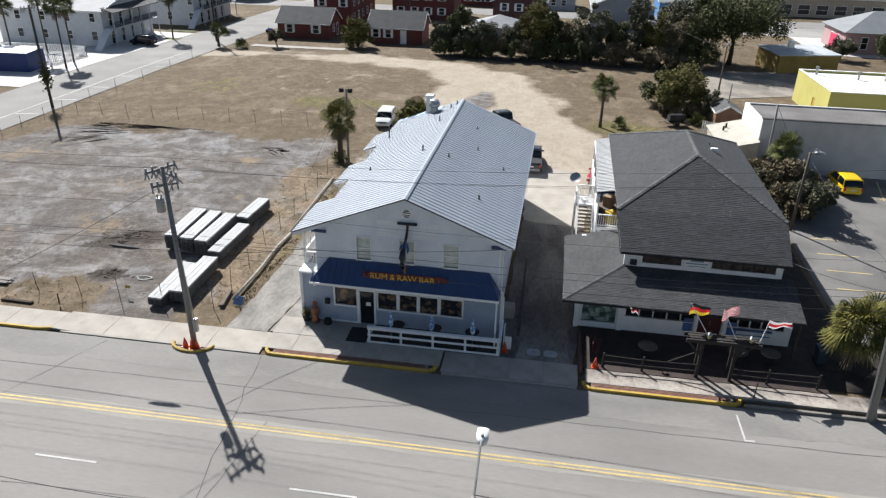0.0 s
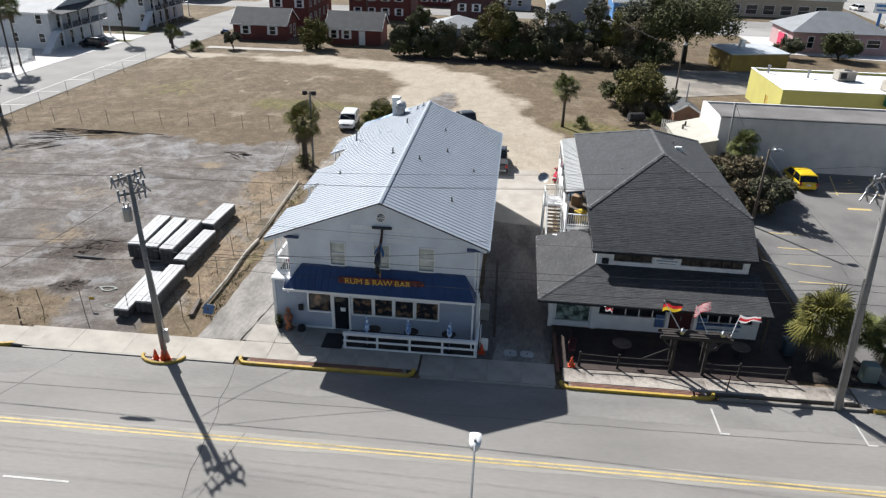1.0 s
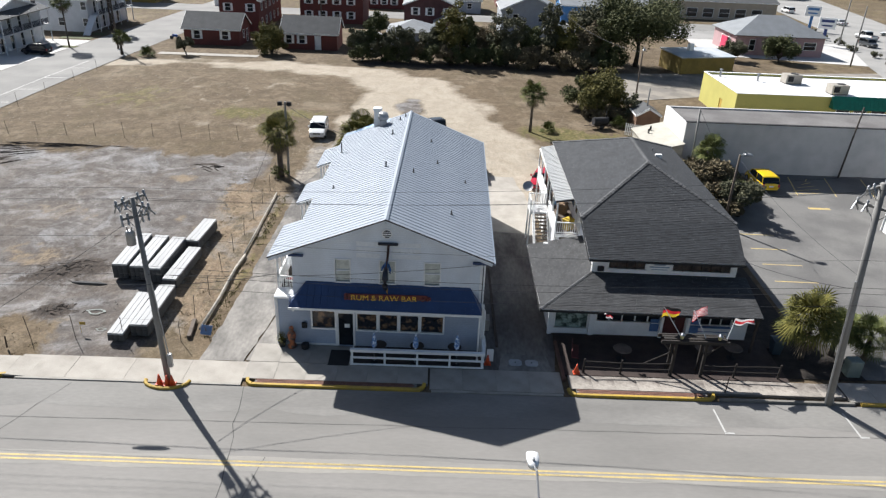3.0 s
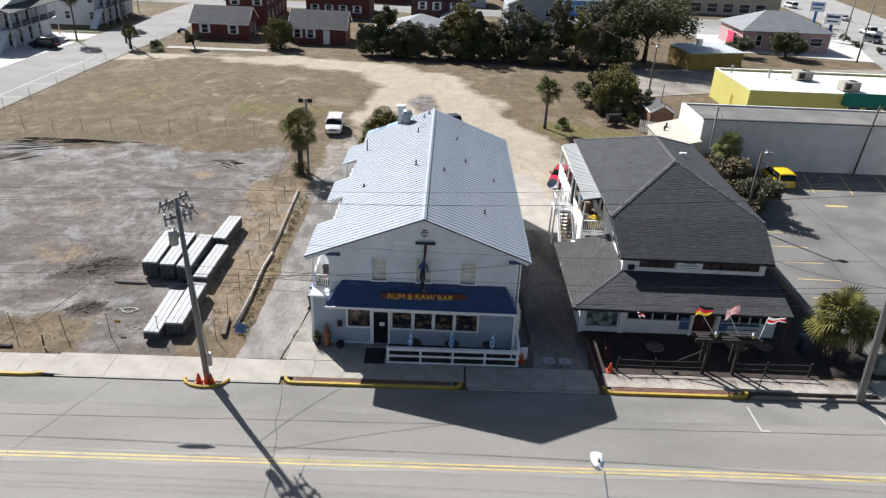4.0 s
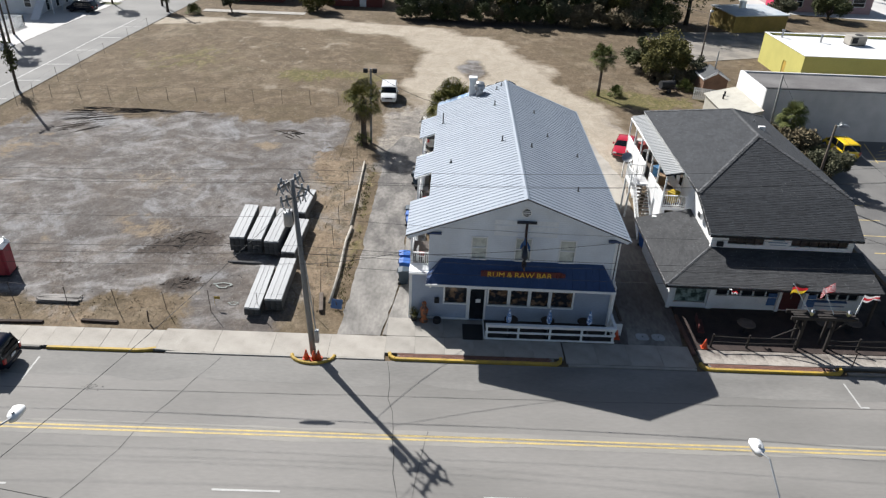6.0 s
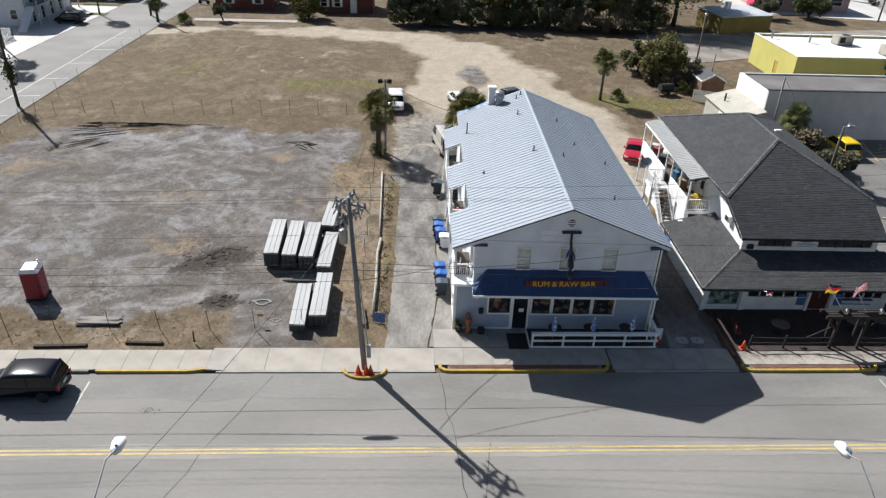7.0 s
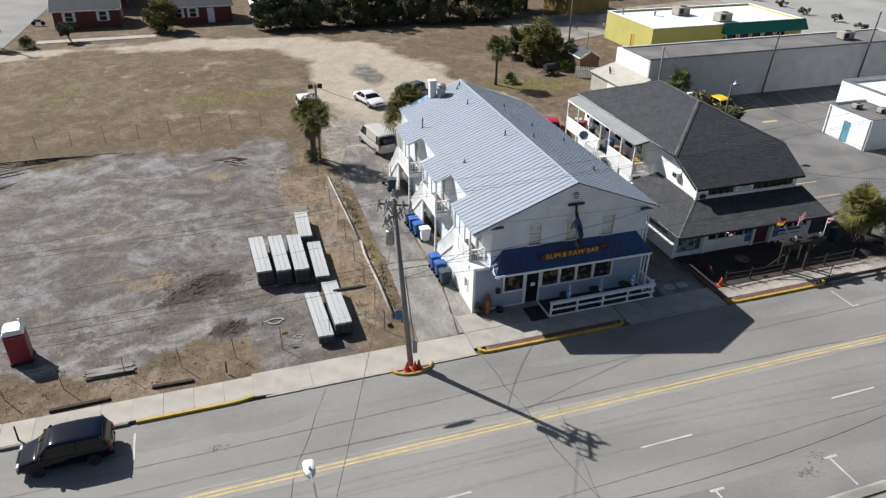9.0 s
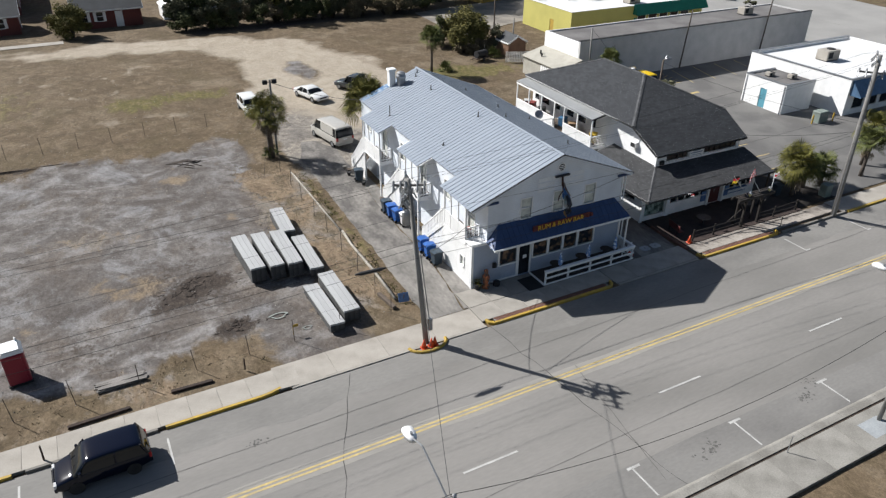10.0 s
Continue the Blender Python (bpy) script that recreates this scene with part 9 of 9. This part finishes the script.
for i in range(9):
    part("lattice_board", Geo().box(-0.06, -3.7 + i * 0.42, 0.0, -0.02, -3.4 + i * 0.42, 1.9), WHITE, an)
for x, y in ((0.9, 1.2), (1.3, 2.0)):
    part("roof_pipe", Geo().cyl((x, y, 2.3 + 0.25 * x), (x, y, 2.75 + 0.25 * x), 0.1), DARK, an)
SHEDW = mat("brown_shed_wall", (0.189, 0.105, 0.063), 0.8, var=0.12, fine=8)
house("garden_shed", "small brown timber shed with grey roof", 33.6, 51.0, 36.4, 54.0, 1.9, 0.8, SHEDW, GREYROOF, "y", over=0.15)
wf = thing("picket_fence", "white picket fence by the shed", "fence", at=(31.8, 48.8, 0.57), turn=-25)
for i in range(16):
    part("picket", Geo().box(i * 0.22, 0, 0, i * 0.22 + 0.14, 0.03, 1.4), WHITE, wf)
part("rail", Geo().box(0, 0.03, 0.4, 3.5, 0.06, 0.48).box(0, 0.03, 1.0, 3.5, 0.06, 1.08), WHITE, wf)
sm = thing("barrel_smoker", "black barrel smoker on a trailer frame", "smoker", at=(29.3, 51.0, 0.6), turn=15)
part("barrel", Geo().cyl((-0.9, 0, 0.9), (0.9, 0, 0.9), 0.45, n=16), DARK, sm, smooth=False)
part("chimney", Geo().cyl((0.7, 0, 1.2), (0.7, 0, 2.0), 0.07), DARK, sm)
part("trailer", Geo().box(-1.2, -0.45, 0.35, 1.2, 0.45, 0.45).cyl((-1.2, 0, 0.4), (-2.0, 0, 0.4), 0.04), RUST, sm)
for s in (-1, 1):
    part("wheel", Geo().cyl((0, s * 0.5, 0.28), (0, s * 0.65, 0.28), 0.28, n=14), RUBBER, sm)

# white diner with blue awning
dn = thing("white_diner", "white flat-roofed diner with blue awning", "building", at=(54.4, 15.4, 0.12))
part("wall_side", Geo().box(0, 0.25, -0.1, 0.25, 13.4, 4.0), WHITE, dn)
part("wall_front", wallgeo(Geo(), 0, 18, -0.1, 4.0, 0, 0.25, [(1.2 + 2.4 * i, 3.0 + 2.4 * i, 0.7, 2.3) for i in range(6)]), WHITE, dn)
part("wall_back", Geo().box(0.25, 13.15, -0.1, 18, 13.4, 4.0), WHITE, dn)
part("wall_right", Geo().box(17.75, 0.25, -0.1, 18, 13.15, 4.0), WHITE, dn)
part("roof", Geo().box(0.25, 0.25, 3.5, 17.75, 13.15, 3.65), WROOF, dn, "white membrane flat roof")
part("coping", Geo().box(-0.06, -0.06, 4.0, 18.06, 0.3, 4.07).box(-0.06, 0.3, 4.0, 0.3, 13.46, 4.07).box(0.3, 13.1, 4.0, 18.06, 13.46, 4.07), STEEL, dn)
for i in range(6):
    window(dn, 1.2 + 2.4 * i, 3.0 + 2.4 * i, 0.7, 2.3, 0, -1, "x", GLASS, 0, 0.06)
part("awning", Geo().slab([(0.2, -1.4, 2.4), (18, -1.4, 2.4), (18, -0.06, 3.9), (0.2, -0.06, 3.9)], 0.08).prism([(-1.4, 2.3), (-0.06, 2.3), (-0.06, 3.82)], 0.2, 0.26, "x"), mat("slate_blue_awning", (0.07, 0.14, 0.24), 0.6, var=0.12, fine=6), dn, "slate blue sloped awning")
dx = thing("diner_annex", "white block annex with dark flat roof", "building", at=(48.5, 18.7, 0.17))
part("wall", wallgeo(Geo(), 0, 5.5, -0.1, 3.2, 0, 0.2, [(2.3, 3.2, 0.02, 2.15)], "y").box(0.2, 0, -0.1, 4.7, 0.2, 3.2).box(0.2, 5.3, -0.1, 4.7, 5.5, 3.2), WHITE, dx)
part("roof", Geo().box(0.2, 0.2, 2.95, 4.7, 5.3, 3.1), GRAVROOF, dx)
part("coping", Geo().box(-0.05, -0.05, 3.2, 0.24, 5.55, 3.27).box(0.24, -0.05, 3.2, 4.7, 0.24, 3.27).box(0.24, 5.26, 3.2, 4.7, 5.55, 3.27), STEEL, dx)
part("door", Geo().bev(0.05, 2.32, 0.02, 0.12, 3.18, 2.13, 0.01), mat("teal_door", (0.10, 0.30, 0.38), 0.5, var=0.08, fine=8), dx, "teal metal door")
part("downpipe", Geo().cyl((-0.06, 0.2, 0), (-0.06, 0.2, 3.1), 0.05).cyl((-0.06, 5.3, 0), (-0.06, 5.3, 3.1), 0.05), WHITE, dx)
rooftop_unit(50.2, 22.4, 3.28, 0.45)
rooftop_unit(51.6, 20.6, 3.28, 0.45)
rooftop_unit(60.5, 23.0, 3.78, 1.1)
single("utility_cabinet", Geo().bev(-0.7, -0.5, 0, 0.7, 0.5, 1.2, 0.05), PADM, "pale green utility cabinet by the diner", "utility cabinet", at=(50.6, 15.4, 0.1))
for x, y in ((49.2, 15.2), (52.0, 14.8)):
    single("bollard", Geo().cyl((0, 0, 0), (0, 0, 1.0), 0.08, 0.08, 10), YELLOW, "yellow steel bollard by the diner", "bollard", "bollards", at=(x, y, 0.1))

# motels across the side street
BALC = mat("balcony_rail_dark", (0.035, 0.04, 0.055), 0.6, var=0.15)
MOTW = mat("motel_white_wall", (0.56, 0.576, 0.6), 0.7, var=0.05, fine=6)
for x0, y0, x1, y1, lab in ((-76, 76.6, -57.4, 91.5, "two-storey white motel with dark balconies"), (-70, 100, -53.5, 116, "two-storey white motel with outside stair")):
    m = house("motel", lab, x0, y0, x1, y1, 5.6, 1.9, MOTW, LIGHTROOF, "x", [("s", -6 + 4.4 * i, -5.1 + 4.4 * i, z, z + 1.3) for i in range(4) for z in (1.0, 3.8)] + [("e", -5.5 + 3 * i, -4.6 + 3 * i, z, z + 2.0) for i in range(4) for z in (0.15, 2.95)], group="motels")
    a, b = (x1 - x0) / 2, (y1 - y0) / 2
    bal = part("balcony", Geo().box(a, -b + 0.5, 2.7, a + 1.7, b - 0.5, 2.85), MOTW, m)
    for i in range(6):
        y = -b + 0.6 + i * (2 * b - 1.3) / 5
        part("post", Geo().box(a + 1.55, y, 0, a + 1.68, y + 0.13, 5.5), MOTW, bal)
    g = Geo()
    for i in range(60):
        y = -b + 0.6 + i * (2 * b - 1.3) / 60
        g.box(a + 1.58, y, 2.9, a + 1.62, y + 0.1, 3.8)
    part("balustrade", g, BALC, bal, "dark balcony railing")
    part("porch_roof", Geo().slab([(a + 2.0, -b + 0.2, 5.3), (a + 2.0, b - 0.2, 5.3), (a, b - 0.2, 5.95), (a, -b + 0.2, 5.95)], 0.12), GREYROOF, m)
    st = part("stair", Geo().prism([(-b - 3.6, 0.0), (-b - 3.2, 0.0), (-b + 0.6, 2.85), (-b + 0.2, 2.85)], a + 0.2, a + 1.4, "x"), MOTW, m)
TARP = mat("blue_tarp", (0.012, 0.035, 0.16), 0.55, var=0.1, fine=6)
bt = thing("blue_container", "blue covered container with white top", "container", at=(-61.5, 59.2, 0.7), turn=4)
part("sides", Geo().bev(-4.4, -2.0, 0, 4.4, 2.0, 2.5, 0.04), TARP, bt)
part("top", Geo().slab([(-4.5, -2.1, 2.6), (4.5, -2.1, 2.6), (4.5, 2.1, 2.75), (-4.5, 2.1, 2.75)], 0.08), WHITE, bt)
pf = thing("pool_fence", "white slatted pool fence on the forecourt", "fence")
for (ax, ay), (bx, by) in (((-57.0, 63.2), (-56.2, 69.5)), ((-56.2, 69.5), (-72, 69.5)), ((-57.0, 63.2), (-72, 63.0))):
    n = int(math.hypot(bx - ax, by - ay) / 0.3)
    g = Geo()
    for i in range(n + 1):
        x, y = ax + (bx - ax) * i / n, ay + (by - ay) * i / n
        g.box(x - 0.05, y - 0.05, 0.75, x + 0.05, y + 0.05, 2.2)
    g.cyl((ax, ay, 2.1), (bx, by, 2.1), 0.04).cyl((ax, ay, 1.0), (bx, by, 1.0), 0.04)
    part("fence_run", g, WHITE, pf)
VERGE = mat("verge_grass", (0.0845, 0.091, 0.0325), 0.95, var=0.2, scale=0.8, fine=8)
for p in ([(-56, 93), (-50.5, 93), (-50.5, 95), (-56, 95)], [(-52.4, 85), (-49.4, 85), (-49.4, 86.8), (-52.4, 86.8)], [(-56, 97), (-50, 97), (-50, 99), (-56, 99)]):
    sheet("verge", p, 0.03, VERGE, "mown green verge island", "verge")
mb = thing("motorcycle", "small blue and white motorcycle by the cottage", "motorcycle", at=(-36.8, 95.8, 0.82), turn=80)
part("body", Geo().bev(-0.15, -0.5, 0.5, 0.15, 0.5, 0.9, 0.08), BINB, mb)
for y in (-0.7, 0.7):
    part("wheel", Geo().cyl((-0.06, y, 0.32), (0.06, y, 0.32), 0.32, n=14), RUBBER, mb)
part("fork", Geo().cyl((0, 0.7, 0.32), (0, 0.45, 1.0), 0.04).cyl((-0.35, 0.45, 1.02), (0.35, 0.45, 1.02), 0.025), STEEL, mb)
house("white_shed", "small white metal shed beside the cottage", -4.4, 93.5, -0.6, 98, 2.0, 0.8, WHITE, WROOF, "y", over=0.15, group="sheds")
house("white_shed", "small white metal shed behind the trees", 12.8, 96, 15.4, 99, 2.0, 0.6, WHITE, WROOF, "y", over=0.15, group="sheds")
# shops and signs past the highway
house("far_shop", "low pale shop building past the highway", 128, 120, 168, 138, 4.6, 1.4, WHITE, LIGHTROOF, "x", [("s", -18 + 4 * i, -15.2 + 4 * i, 0.5, 3.0) for i in range(9)], group="far shops")
house("far_shop", "low tan shop building past the highway", 60, 150, 92, 162, 4.4, 1.6, mat("tan_wall", (0.42, 0.36, 0.28), 0.8, var=0.06), GREYROOF, "x", [("s", -14 + 4 * i, -11.5 + 4 * i, 0.6, 2.6) for i in range(7)], group="far shops")
rh = random.Random(8)
for i, (x, y) in enumerate(((-38, 140), (-4, 146), (14, 144), (-62, 140), (-84, 132), (30, 158), (-20, 164), (6, 172), (-72, 165), (-100, 150), (-96, 112), (118, 205), (80, 190), (-45, 190))):
    w, d = rh.uniform(9, 13), rh.uniform(8, 11)
    house("distant_house", ("white", "brick", "grey", "tan")[i % 4] + " distant house with pitched roof", x - w / 2, y, x + w / 2, y + d, rh.choice((3.0, 5.6)), 2.2, (WHITE, BRICK, BLUEWALL, OCHRE)[i % 4], (GREYROOF, LIGHTROOF)[i % 2], "xy"[i % 2], [("s", -3.0 + 2.4 * k, -2.0 + 2.4 * k, 1.0, 2.2) for k in range(3)], group="distant houses")
for x, y, c, lab in ((95, 138, BLUEW, "white and blue roadside shop sign"), (88.5, 118, TARP, "white roadside sign on two posts")):
    s = thing("roadside_sign", lab, "sign", "roadside signs", at=(x, y, 0.8), turn=-20)
    part("board", Geo().bev(-1.6, -0.15, 3.2, 1.6, 0.15, 5.4, 0.03), WHITE, s)
    part("writing_bar", Geo().box(-1.2, -0.165, 4.5, 1.2, -0.152, 5.0).box(-1.0, -0.165, 3.7, 1.0, -0.152, 4.0), c, s)
    part("post", Geo().box(-0.3, -0.12, 0, 0.3, 0.12, 3.2), c, s)
